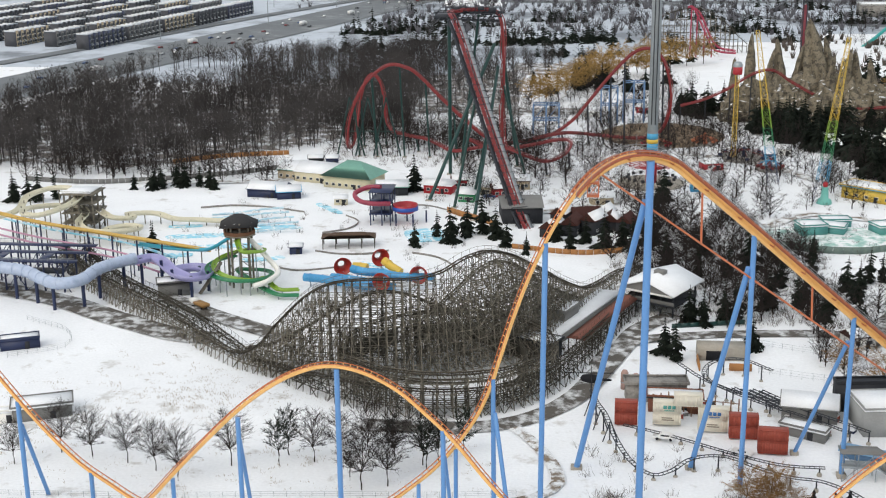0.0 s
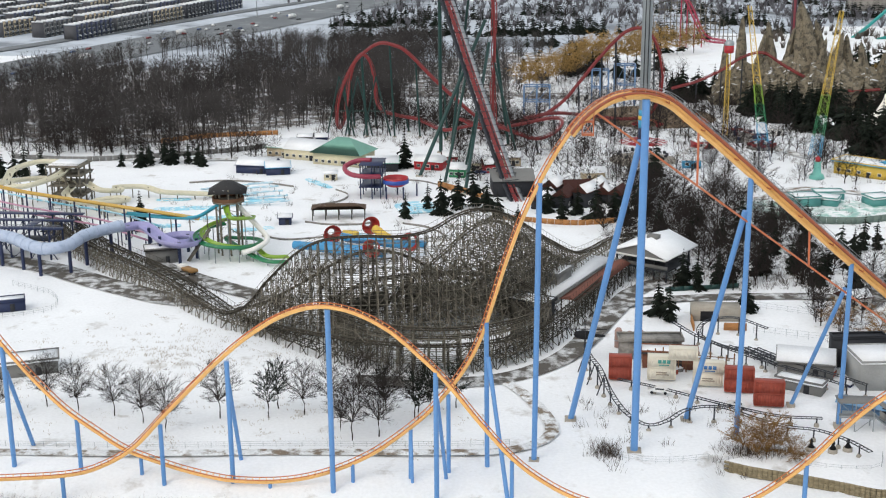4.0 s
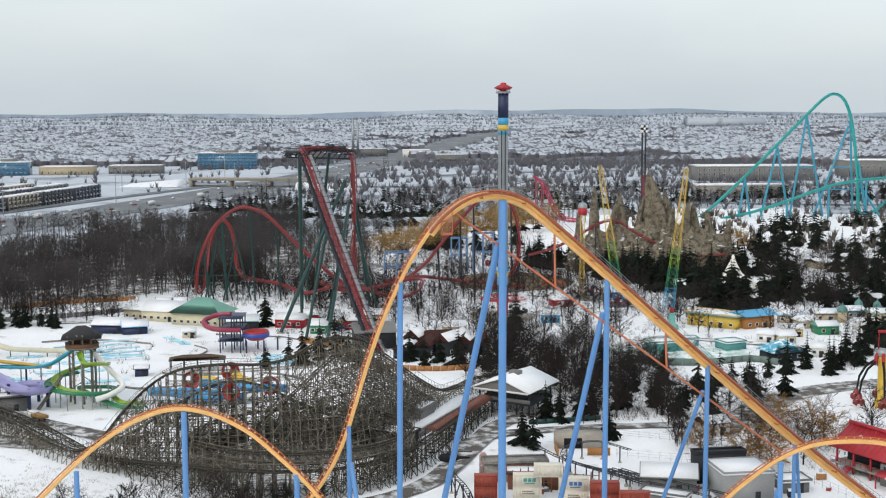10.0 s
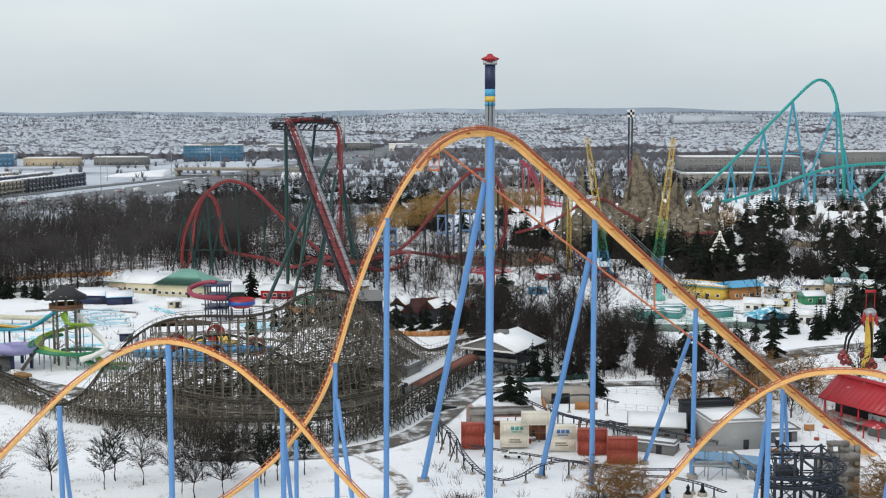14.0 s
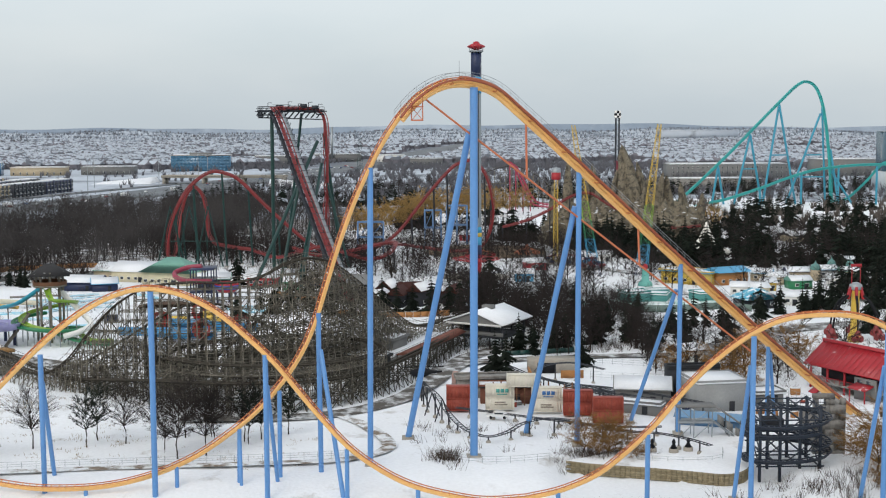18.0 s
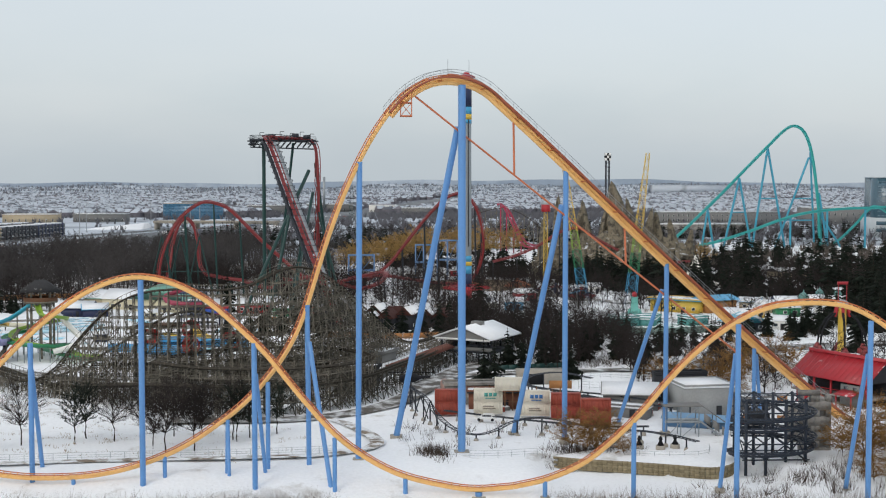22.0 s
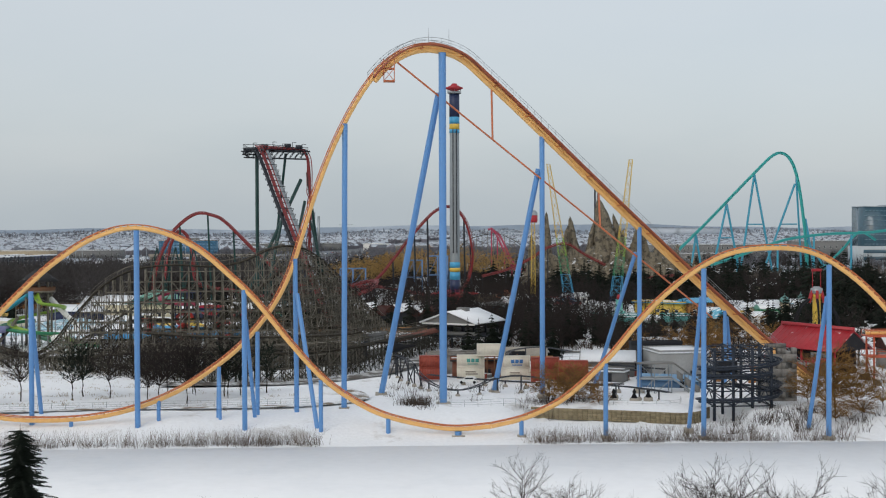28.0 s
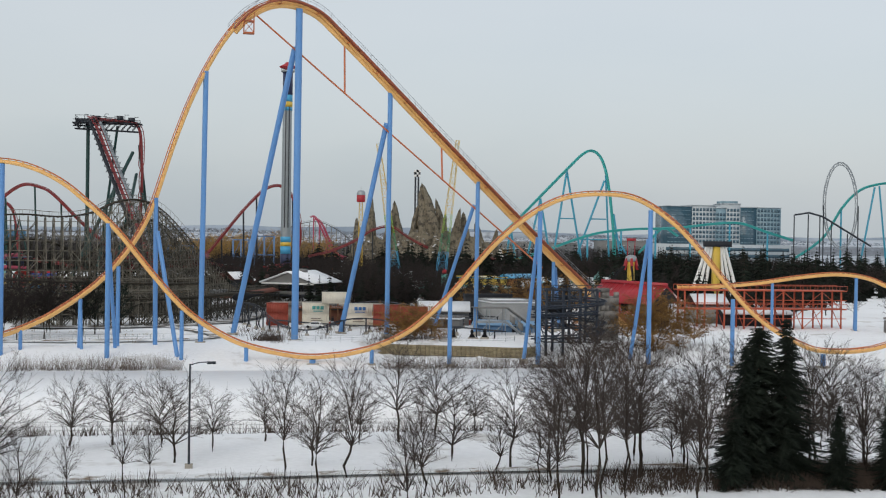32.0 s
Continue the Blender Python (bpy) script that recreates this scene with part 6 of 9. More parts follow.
building("brick_shed", (10, 46, 0), (12, 4, 3.6), surface("dull_red_brick", "7d5546", .85, 0, .2, .4, 4, .1), M["darkroof"], "low dull red brick shed behind the containers", "shed", -2, style="flat")
for x, y, r_, h_ in ((-1, 58, .9, 4.0), (1.6, 57, .8, 3.6), (4, 58, .9, 3.8)):
    tk = thing("storage_tank", (x, y, 0), "pinkish upright steel storage tank", "tank", "tanks in the yard")
    Shape().lathe([(0, -.2), (r_, -.2), (r_, h_), (r_ * .6, h_ + .6), (0, h_ + .7)], 16, (x, y, 0)).link("shell", surface("pinkish_tank_paint", "a88a80", .6), tk, smooth=True)
    Shape().lathe([(r_ + .01, 1.6), (r_ + .08, 1.6), (r_ + .08, 1.8), (r_ + .01, 1.8)], 16, (x, y, 0)).link("band", M["steel"], tk)
scf = thing("timber_scaffold", (14, 43, 0), "brown timber scaffold set behind the containers", "scaffold")
for k in range(12):
    x, y = 5 + k * 1.7, 44.2 - k * .35
    Shape().box(x - .13, y - .13, -.2, x + .13, y + .13, 4.4 + .5 * (k % 3)).link("post", M["woodbrown"], scf)
for z in (2.0, 4.2):
    Shape().segs([((4.8, 44.3, z), (23.9, 40.3, z), .1, .1)]).link("beam", M["woodbrown"], scf)
for k in range(5):
    Shape().box(6 + k * 3.6, 45.4 - k * .74, -.1, 8.2 + k * 3.6, 47 - k * .74, 2.2 + .5 * (k % 2)).link("set_piece", M[("bogrey", "contred", "greywall", "darkwall", "contwhite")[k]], scf)
tt = thing("transfer_tracks", (30, 50, 0), "dark steel transfer tracks in the coaster yard", "coaster structure")
for k in range(4):
    a, b = np.array((24.5 + k * 2.1, 58 - k * .4, 1.0)), np.array((35 + k * 2.1, 44 - k * .4, 1.0))
    d_ = (b - a) / np.linalg.norm(b - a)
    n_ = np.array((-d_[1], d_[0], 0))
    for s_ in (-.5, .5):
        Shape().segs([(a + n_ * s_, b + n_ * s_, .12, .12)]).link("rail", M["darksteel"], tt)
    for u in np.linspace(.03, .97, 9):
        c_ = a + (b - a) * u
        Shape().segs([(c_ - n_ * .8, c_ + n_ * .8, .1, .1)]).link("cross_tie", M["darksteel"], tt)
        Shape().segs([(c_ * (1, 1, 0) - (0, 0, .3), c_, .12, .12)]).link("post", M["darksteel"], tt)
hel = thing("mock_helicopter", (-9, 47, 0), "dark crashed helicopter prop on the yard wall", "prop")
Shape().lathe([(0, -3), (.8, -2.2), (1.1, -.5), (1.0, 1), (.4, 2.4), (.2, 5), (0, 5.2)], 12).moved(pose(-9, 47, 6.6, 82, 20, 60)).link("fuselage", M["black"], hel, smooth=True)
Shape().segs([((-14, 47, 7.9), (-4, 48, 7.7), .12, .12), ((-9, 42, 7.8), (-9, 52, 7.8), .12, .12)]).link("rotor_blade", M["black"], hel)
Shape().segs([((-9, 47, 0), (-9, 47, 6), .25, .25)]).link("stand", M["darksteel"], hel)
tun = thing("underpass", (24, 76, 0), "small underpass mouth with orange board walls", "tunnel")
Shape().box(18, 78, -.3, 30, 84, 3.2).link("portal", M["concrete"], tun)
# The portal is solid; this black panel paints the darkness of the tunnel mouth.
Shape().box(20, 77.9, 0, 24.5, 77.97, 2.6).link("opening", M["black"], tun)
Shape().box(17.6, 70, -.2, 17.9, 78, 1.8).link("board_wall", M["woodtan"], tun)
Shape().box(25, 71, -.2, 30.5, 71.3, 2.0).link("board_wall", M["woodtan"], tun)
car((6.6, 28.6, .4), 172, CARS[4], "white car parked below the container stack")
car((22.5, 22.0, .4), 150, CARS[4], "white car parked beside red containers")
car((-119.5, 108, .5), 140, surface("dull_yellow_lorry_paint", "9a7440", .6), "dull yellow flatbed lorry on the service road", 7, 2, True)
car((-46, 243, .4), 20, CARS[3], "blue car behind the dive coaster")
car((-38, 240, .4), 60, CARS[1], "charcoal car behind the dive coaster")

building("grey_block", (54.6, 40, 0), (11.5, 11, 6.0), surface("grey_block_cladding", "9b9d9c", .8, 0, .12, .3, 3, .05), M["roofsnow"], "windowless grey block with a snowy roof", "building", 8, style="flat", over=.1)
building("dark_shed", (52, 49.5, 0), (12, 3, 6.8), M["darkwall"], M["darkwall"], "dark corrugated shed behind the grey block", "shed", 8, style="flat", over=.1, snow=False)
building("grey_workshop", (40, 45, 0), (12, 9, 3.6), M["greywall"], M["greywall"], "low workshop with a grey metal roof", "workshop", -10, 2.2)
building("snowy_shed", (37, 33, 0), (10, 3.4, 2.4), M["greywall"], M["roofsnow"], "long low shed with a snowy roof", "shed", -28, style="flat", over=.3)
building("blue_canopy_house", (50, 22, 0), (14, 3.6, 1.8), surface("pale_blue_cladding", "56799a", .5, 0, .12), surface("pale_blue_metal_roof", "6c93b4", .45, 0, .12), "pale blue sided queue house", "building", -24, 1.0, snow=False)
building("blue_canopy_house", (67, 43, 0), (6, 5, 2.4), M["greywall"], M["roofsnow"], "grey plant house with a snowy roof", "building", 8, style="flat")
r_ = random.Random(12)
for i in range(26):
    x, y = r_.choice(((r_.uniform(34, 48), r_.uniform(30, 44)), (r_.uniform(8, 22), r_.uniform(38, 50)), (r_.uniform(62, 76), r_.uniform(28, 52)), (r_.uniform(80, 122), r_.uniform(14, 34))))
    w, d, h = r_.uniform(.8, 2.4), r_.uniform(.7, 1.6), r_.uniform(.6, 1.7)
    cr8 = thing("storage_crate", (x, y, gz(x, y)), "weathered storage crate under snow in the yard", "crate", "yard crates")
    rot = pose(x, y, gz(x, y), 0, 0, r_.uniform(0, 90))
    Shape().box(-w / 2, -d / 2, -.2, w / 2, d / 2, h).moved(rot).link("body", M[r_.choice(("greywall", "darkwall", "woodtan", "contred", "navy"))], cr8)
    Shape().box(-w / 2 + .05, -d / 2 + .05, h, w / 2 - .05, d / 2 - .05, h + .18).moved(rot).link("snow_cover", M["roofsnow"], cr8)
wire_fence("wire_fence", [(62, 60), (70, 52), (76, 40), (80, 30)], 2.0, "grey chain-link fence beside the station")
wire_fence("wire_fence", [(32, 70), (44, 66), (56, 64), (70, 66)], 2.0, "grey chain-link fence behind the yard")
st = thing("covered_stair", (46, 13, 0), "grey steel covered stair descending from the station", "stair")
Shape().add([(41, 12, 3.2), (48, 12, 3.2), (54, 12, -1.2), (54, 15, -1.2), (48, 15, 3.2), (41, 15, 3.2), (41, 12, 2.8), (48, 12, 2.8), (54, 12, -1.6), (54, 15, -1.6), (48, 15, 2.8), (41, 15, 2.8)], [(0, 1, 4, 5), (1, 2, 3, 4), (11, 10, 7, 6), (10, 9, 8, 7), (0, 6, 7, 1), (1, 7, 8, 2), (5, 4, 10, 11), (4, 3, 9, 10)]).link("flight", M["steel"], st)
Shape().add([(40.5, 11.6, 6.3), (48.2, 11.6, 6.3), (54.6, 11.6, 1.8), (54.6, 15.4, 1.8), (48.2, 15.4, 6.3), (40.5, 15.4, 6.3), (40.5, 11.6, 6.05), (48.2, 11.6, 6.05), (54.6, 11.6, 1.55), (54.6, 15.4, 1.55), (48.2, 15.4, 6.05), (40.5, 15.4, 6.05)], [(0, 1, 4, 5), (1, 2, 3, 4), (11, 10, 7, 6), (10, 9, 8, 7), (0, 6, 7, 1), (1, 7, 8, 2), (5, 4, 10, 11), (4, 3, 9, 10)]).link("canopy", M["greywall"], st)
for x, z0, z1_ in ((41, -.3, 6.2), (44, -.3, 6.2), (47.6, -.3, 6.2), (51, -.3, 4.2), (54, -1.6, 2)):
    for y in (12, 15):
        Shape().segs([((x, y, z0), (x, y, z1_), .12, .12)]).link("post", M["steel"], st)
Shape().segs([((41, 12, -.2), (44, 12, 3), .08, .08), ((44, 12, -.2), (47.6, 12, 3), .08, .08), ((44, 12, 3), (47.6, 12, 6), .08, .08), ((41, 12, 6), (44, 12, 3.2), .08, .08)]).link("brace", M["steel"], st)
for x0 in (48.6, 50.4, 52.2):
    Shape().add([(x0, 11.9, 3.6 - (x0 - 48) * .74), (x0 + 1.3, 11.9, 3.6 - (x0 - 46.7) * .74), (x0 + 1.3, 11.9, 5.2 - (x0 - 46.7) * .72), (x0, 11.9, 5.2 - (x0 - 48) * .72), (x0, 11.97, 3.6 - (x0 - 48) * .74), (x0 + 1.3, 11.97, 3.6 - (x0 - 46.7) * .74), (x0 + 1.3, 11.97, 5.2 - (x0 - 46.7) * .72), (x0, 11.97, 5.2 - (x0 - 48) * .72)], [(0, 1, 2, 3), (7, 6, 5, 4), (0, 4, 5, 1), (2, 6, 7, 3), (1, 5, 6, 2), (3, 7, 4, 0)]).link("side_panel", M["greywall"], st)

# The dark spiral steel lift frame.
fr = thing("steel_spiral_frame", (58, -8, 0), "dark navy steel frame carrying a spiral coaster track", "coaster structure")
ink = surface("blue_black_steel_paint", "252e3b", .5, .1, .2, .4, 4)
FX = (50.4, 54.0, 57.6, 61.2)
for x in FX:
    for y in (-12, -4):
        Shape().box(x - .24, y - .24, -2.2, x + .24, y + .24, 11.5).link("post", ink, fr)
for z in (.6, 3.4, 6.2, 9.0, 11.2):
    for p_, q_ in [((49.8, y, z), (62, y, z)) for y in (-12, -4)] + [((x, -12.6, z), (x, -3.4, z)) for x in FX]:
        Shape().segs([(p_, q_, .16, .16)]).link("beam", ink, fr)
for i, z in enumerate((.6, 3.4, 6.2, 9.0)):
    for y in (-12, -4):
        for k in range(3):
            a, b = (FX[k], FX[k + 1]) if (k + i) % 2 else (FX[k + 1], FX[k])
            Shape().segs([((a, y, z), (b, y, z + 2.7), .12, .12)]).link("brace", ink, fr)
    for x in (FX[0], FX[-1]):
        Shape().segs([((x, -12, z), (x, -8, z + 2.7), .12, .12)]).link("brace", ink, fr)
        Shape().segs([((x, -4, z), (x, -8, z + 2.7), .12, .12)]).link("brace", ink, fr)
for z in (2.4, 5.4, 8.4):
    an = np.linspace(0, 2 * math.pi, 30)
    ring = np.stack([56 + 7.6 * np.cos(an + z), -8.5 + 5.6 * np.sin(an + z), z - 1.2 + an * .45], 1)
    t_, sd_, up_ = frames_along(ring)
    for s_ in (-1, 1):
        Shape().tube(ring + sd_ * .6 * s_, .14, 5).link("rail", ink, fr)
    Shape().tube(ring - (0, 0, .5), .22, 6).link("spine", ink, fr)
    q_ = even(ring, 1.0)
    tagged(Shape().segs([(p - s2 * .7, p + s2 * .7, .1, .1) for p, s2 in zip(q_, frames_along(q_)[1])]).link("cross_tie", ink, fr), kind="stuff")
Shape().tube([(49.8, -12.4, 12.3), (62, -12.4, 12.3)], .07, 4).segs([((x, -12.4, 11.2), (x, -12.4, 12.3), .05, .05) for x in np.arange(49.8, 62.2, 1.5)]).link("hand_rail", ink, fr)
Shape().box(52, -9.6, 6.6, 55.4, -6.6, 8.6).link("drive_housing", M["darkwall"], fr)
cw = thing("bombed_facade", (66.5, -1, 0), "ruined grey concrete facade with empty window holes", "building")
for i in range(2):
    for j in range(4):
        x0, z0 = 63.4 + i * 3.0, .1 + j * 2.9
        Shape().box(x0, -1.6, z0 - 1.2, x0 + 2.96, -.4, z0 + .45).box(x0, -1.6, z0 + .45, x0 + .8, -.4, z0 + 1.66).box(x0 + 2.1, -1.6, z0 + .45, x0 + 2.96, -.4, z0 + 1.66).link("wall_bay", M["bogrey"], cw)
Shape().box(63.3, -1.7, 10.5, 67.2, -.3, 11.3).link("cornice", M["bogrey"], cw)
Shape().box(68.2, -.38, -1.4, 69.4, 6, 9.4).link("side_wall", M["bogrey"], cw)
Shape().box(63.4, 5.2, -1.0, 68.18, 6, 7.2).link("rear_wall", M["bogrey"], cw)
for i, (x, y) in enumerate(((34, 3), (38, 2.4), (41, 3.4))):
    nz = thing("nozzle_ornament", (x, y, 0), "dark conical ornament on a stone plinth", "ornament", "row of ornaments")
    Shape().lathe([(0, -.5), (1.0, -.5), (.9, .8), (0, .8)], 8, (x, y, gz(x, y))).link("plinth", M["concrete"], nz)
    Shape().lathe([(0, .8), (.7, .8), (.25, 1.6), (.4, 2.0), (.1, 2.6), (0, 2.6)], 12, (x, y, gz(x, y))).link("cone", M["black"], nz)

# Stacked stone retaining wall, block by block.
rw = thing("retaining_wall", (32, -6, 0), "low retaining wall of stacked tan stone blocks", "wall")
line = even(spline([(17, -2.5, 0), (22, -5, 0), (30, -7.5, 0), (38, -10.5, 0), (44, -12.8, 0), (48, -10.5, 0), (51, -5, 0)], .5), .92)
for k in range(5):
    for a, b in zip(line[(k % 2):-1:1], line[(k % 2) + 1::1]):
        mid = (a + b) / 2
        d = (b - a) / np.linalg.norm(b - a)
        jit = .03 * math.sin(mid[0] * 7 + k * 3)
        s = Shape().box(-.44, -.28 + jit, 0, .44, .28 + jit, .4)
        s.moved(pose(mid[0], mid[1], -2.6 + k * .43, 0, 0, math.degrees(math.atan2(d[1], d[0])))).link("block", M["stone"], rw)
s = Shape()
n_ = len(line)
cen = np.array((36, 3, 0))
v = np.concatenate([line + (0, 0, -.45), line * .45 + cen * .55 + (0, 0, .5)])
s.add(v, [(i, i + 1, n_ + i + 1, n_ + i) for i in range(n_ - 1)])
tagged(s.link("terrace", M["snow"], smooth=True), "snowy terrace behind the stone wall", "terrace", kind="structure")

# Red-roofed station and its steel deck.
rs = thing("red_roof_station", (92, 50, 0), "raised coaster station with a red metal roof patched with snow", "station")
RS = Matrix(((.486, .874, 0, 81), (-.874, .486, 0, 58), (0, 0, 1, 0), (0, 0, 0, 1)))
v = [(-1, -.3, 5.9), (21.5, -.3, 5.6), (21.5, 6, 10.2), (-1, 6, 10.4), (21.5, 12.3, 5.8), (-1, 12.3, 6)]
v2 = v + [(x, y, z - .3) for x, y, z in v]
Shape().add(v2, [(0, 1, 2, 3), (3, 2, 4, 5), (9, 8, 7, 6), (11, 10, 8, 9), (0, 6, 7, 1), (5, 4, 10, 11), (0, 3, 9, 6), (3, 5, 11, 9), (1, 7, 8, 2), (2, 8, 10, 4)]).moved(RS).link("roof", M["redroof"], rs)
for k in range(15):
    x = -.6 + k * 1.55
    Shape().add([(x, -.32, 5.93), (x + .12, -.32, 5.93), (x + .12, 5.95, 10.42), (x, 5.95, 10.42), (x, -.32, 6.03), (x + .12, -.32, 6.03), (x + .12, 5.95, 10.52), (x, 5.95, 10.52)], [(4, 5, 6, 7), (0, 4, 7, 3), (1, 2, 6, 5), (0, 1, 5, 4)]).moved(RS).link("roof_seam", M["red"], rs)
Shape().add([(-1, 5.7, 10.42), (21.5, 5.7, 10.22), (21.5, 6.3, 10.22), (-1, 6.3, 10.42), (-1, 5.8, 11.1), (21.5, 5.8, 10.9), (21.5, 6.2, 10.9), (-1, 6.2, 11.1)], [(0, 1, 5, 4), (1, 2, 6, 5), (2, 3, 7, 6), (3, 0, 4, 7), (4, 5, 6, 7)]).moved(RS).link("ridge_cap", M["red"], rs)
Shape().add([(21.3, .4, 5.6), (21.3, 11.6, 5.7), (21.3, 6, 9.7), (21.1, .4, 5.6), (21.1, 11.6, 5.7), (21.1, 6, 9.7)], [(0, 1, 2), (5, 4, 3)]).moved(RS).link("gable", M["darkwall"], rs)
Shape().box(-1, 0, 1.8, 21, 12, 2.2).moved(RS).link("deck", M["bogrey"], rs)
for x in (.5, 5.5, 10.5, 15.5, 20.5):
    for y in (.6, 11.4):
        Shape().box(x - .2, y - .2, -.5, x + .2, y + .2, 5.9).moved(RS).link("post", M["red"], rs)
Shape().box(14, -.2, -.4, 20, .3, 5.0).moved(RS).link("front_wall", M["greywall"], rs)
Shape().box(.5, 8, -.4, 20, 8.3, 5.4).moved(RS).link("back_wall", M["darkwall"], rs)
for x in (15, 17.5):
    Shape().box(x, -.29, 3, x + 1.2, -.204, 4.6).moved(RS).link("window", M["glass"], rs)
Shape().box(.5, 4, 2.2, 12, 8, 4.6).moved(RS).link("train_shed", M["darkwall"], rs)
for y in (.1, 11.9):
    Shape().tube([(-1, y, 3.3), (14, y, 3.3)], .07, 4).segs([((x, y, 2.2), (x, y, 3.3), .05, .05) for x in np.arange(-1, 14.2, 1.5)]).moved(RS).link("hand_rail", M["red"], rs)
Shape().add([(4, -.2, 2.2), (6, -.2, 2.2), (6, -5, -.3), (4, -5, -.3), (4, -.2, 1.8), (6, -.2, 1.8), (6, -5, -.7), (4, -5, -.7)], [(0, 1, 2, 3), (7, 6, 5, 4), (0, 4, 5, 1), (1, 5, 6, 2), (2, 6, 7, 3), (3, 7, 4, 0)]).moved(RS).link("stair", M["red"], rs)
Shape().add([(15, -3.5, 3.2), (20, -3.5, 3.1), (20, -.6, 3.9), (15, -.6, 4.0), (15, -3.5, 3.0), (20, -3.5, 2.9), (20, -.6, 3.7), (15, -.6, 3.8)], [(0, 1, 2, 3), (7, 6, 5, 4), (0, 4, 5, 1), (1, 5, 6, 2), (2, 6, 7, 3), (3, 7, 4, 0)]).moved(RS).link("porch_roof", M["redroof"], rs)
for x in (15.4, 19.6):
    Shape().box(x - .12, -3.3, -.5, x + .12, -3.06, 3.1).moved(RS).link("post", M["red"], rs)
building("stone_lodge", (113, 56, 0), (9, 8, 5), M["bogrey"], M["rustroof"], "stone lodge with a dark red roof", "building", 0, 2.6, windows=2)
dk = thing("brake_deck", (119, 36, 0), "orange-red steel deck with rails carrying the brake run", "coaster structure")
ored = surface("orange_red_steel_paint", "b9583a", .5, 0, .14, .4, 4)
for z in (4.8, 9.4):
    Shape().box(97, 33, z, 141, 38.5, z + .3).link("deck", ored, dk)
    for y in (33, 38.5):
        Shape().tube([(97, y, z + 1.4), (141, y, z + 1.4)], .07, 4).segs([((x, y, z + .3), (x, y, z + 1.4), .05, .05) for x in np.arange(97, 141.5, 2)]).link("hand_rail", ored, dk)
for x in np.arange(98, 141, 5.2):
    for y in (33.4, 38.1):
        Shape().box(x - .16, y - .16, -.8, x + .16, y + .16, 9.4).link("post", ored, dk)
    Shape().segs([((x, 33.4, .2), (x, 38.1, 4.7), .09, .09)]).link("brace", ored, dk)
for i, x in enumerate(np.arange(113.6, 138, 5.2)):
    Shape().segs([((x, 33.4, 5.2), (x + 5.2, 33.4, 9.3), .09, .09)] if i % 2 else [((x, 33.4, 9.3), (x + 5.2, 33.4, 5.2), .09, .09)]).link("brace", ored, dk)
    if i % 3 != 1:
        Shape().segs([((x, 33.4, .1), (x + 5.2, 33.4, 4.7), .09, .09)]).link("brace", ored, dk)
for z in (2.6, 7.2):
    Shape().segs([((112, 33.35, z), (141, 33.35, z), .12, .12)]).link("beam", ored, dk)
building("concrete_bunker", (150, 20, 0), (9, 6, 3), M["bogrey"], M["roofsnow"], "low concrete pump house beside the brake deck", "building", 4, style="flat", over=.1)
building("queue_shelter", (122, 46, 0), (18, 6, 3), M["darkwall"], M["darkroof"], "dark queue shelter behind the brake deck", "shelter", -4, 1.4)

# Ride with six jointed arms, and the pendulum ride behind it.
cl = thing("jointed_arm_ride", (113.5, 119, 0), "yellow ride column with black and red jointed arms", "ride")
Shape().lathe([(0, 0), (2.0, 0), (1.8, 2), (1.15, 3), (1.15, 13.6), (1.7, 14.6), (0, 14.6)], 14, (113.5, 119, 0)).link("column", M["yellow"], cl)
Shape().lathe([(1.2, 14.6), (1.9, 15), (1.7, 16.2), (.8, 16.8), (0, 16.8)], 14, (113.5, 119, 0)).link("hub", M["steel"], cl)
Shape().segs([((112.3, 119, 16.4), (112.3, 119, 21.9), .12, .12), ((114.7, 119, 16.4), (114.7, 119, 21.9), .12, .12)]).box(112.0, 118.8, 21.2, 115.0, 119.2, 22).link("sign_frame", M["red"], cl)
for i in range(6):
    a = i * math.pi / 3 + .3
    d = np.array((math.cos(a), math.sin(a), 0))
    c = np.array((113.5, 119, 0))
    Shape().segs([(c + d * 1.4 + (0, 0, 15.6), c + d * 2.4 + (0, 0, 12.2), .55, .4)], 6).link("shoulder", M["red"], cl)
    Shape().segs([(c + d * 2.2 + (0, 0, 13.2), c + d * 4.8 + (0, 0, 11.2), .38, .36), (c + d * 4.8 + (0, 0, 11.2), c + d * 6.6 + (0, 0, 8), .36, .32), (c + d * 6.6 + (0, 0, 8), c + d * 7.2 + (0, 0, 4.2), .32, .26)], 6).link("arm", M["black"], cl)
    for j in range(5):
        b = j * 2 * math.pi / 5
        Shape().lathe([(0, 1.2), (.42, 1.3), (.5, 2.2), (.3, 2.8), (0, 2.9)], 8, tuple(c + d * 7.3 + np.array((math.cos(b), math.sin(b), 0)) * 1.25)).link("seat_pod", M["redtrack"], cl)
    Shape().segs([(c + d * 7.2 + (0, 0, 4.3), c + d * 7.3 + (0, 0, 2.9), .4, 1.1)], 8).link("spider", M["redtrack"], cl)
pn = thing("pendulum_ride", (154, 150, 0), "ride with white splayed legs and a yellow column", "ride")
Shape().box(150.5, 149, 19.5, 160, 151.5, 21.4).link("head", M["darkwall"], pn)
Shape().box(153.6, 149.2, 0, 155.8, 151.2, 19.5).link("column", M["yellow"], pn)
for x in (145, 147.5, 150, 158.5, 161, 163.5):
    Shape().segs([((x, 150, 0), (154.7 + (x - 154.7) * .35, 150, 19.8), .75, .5)], 6).link("leg", M["white"], pn)

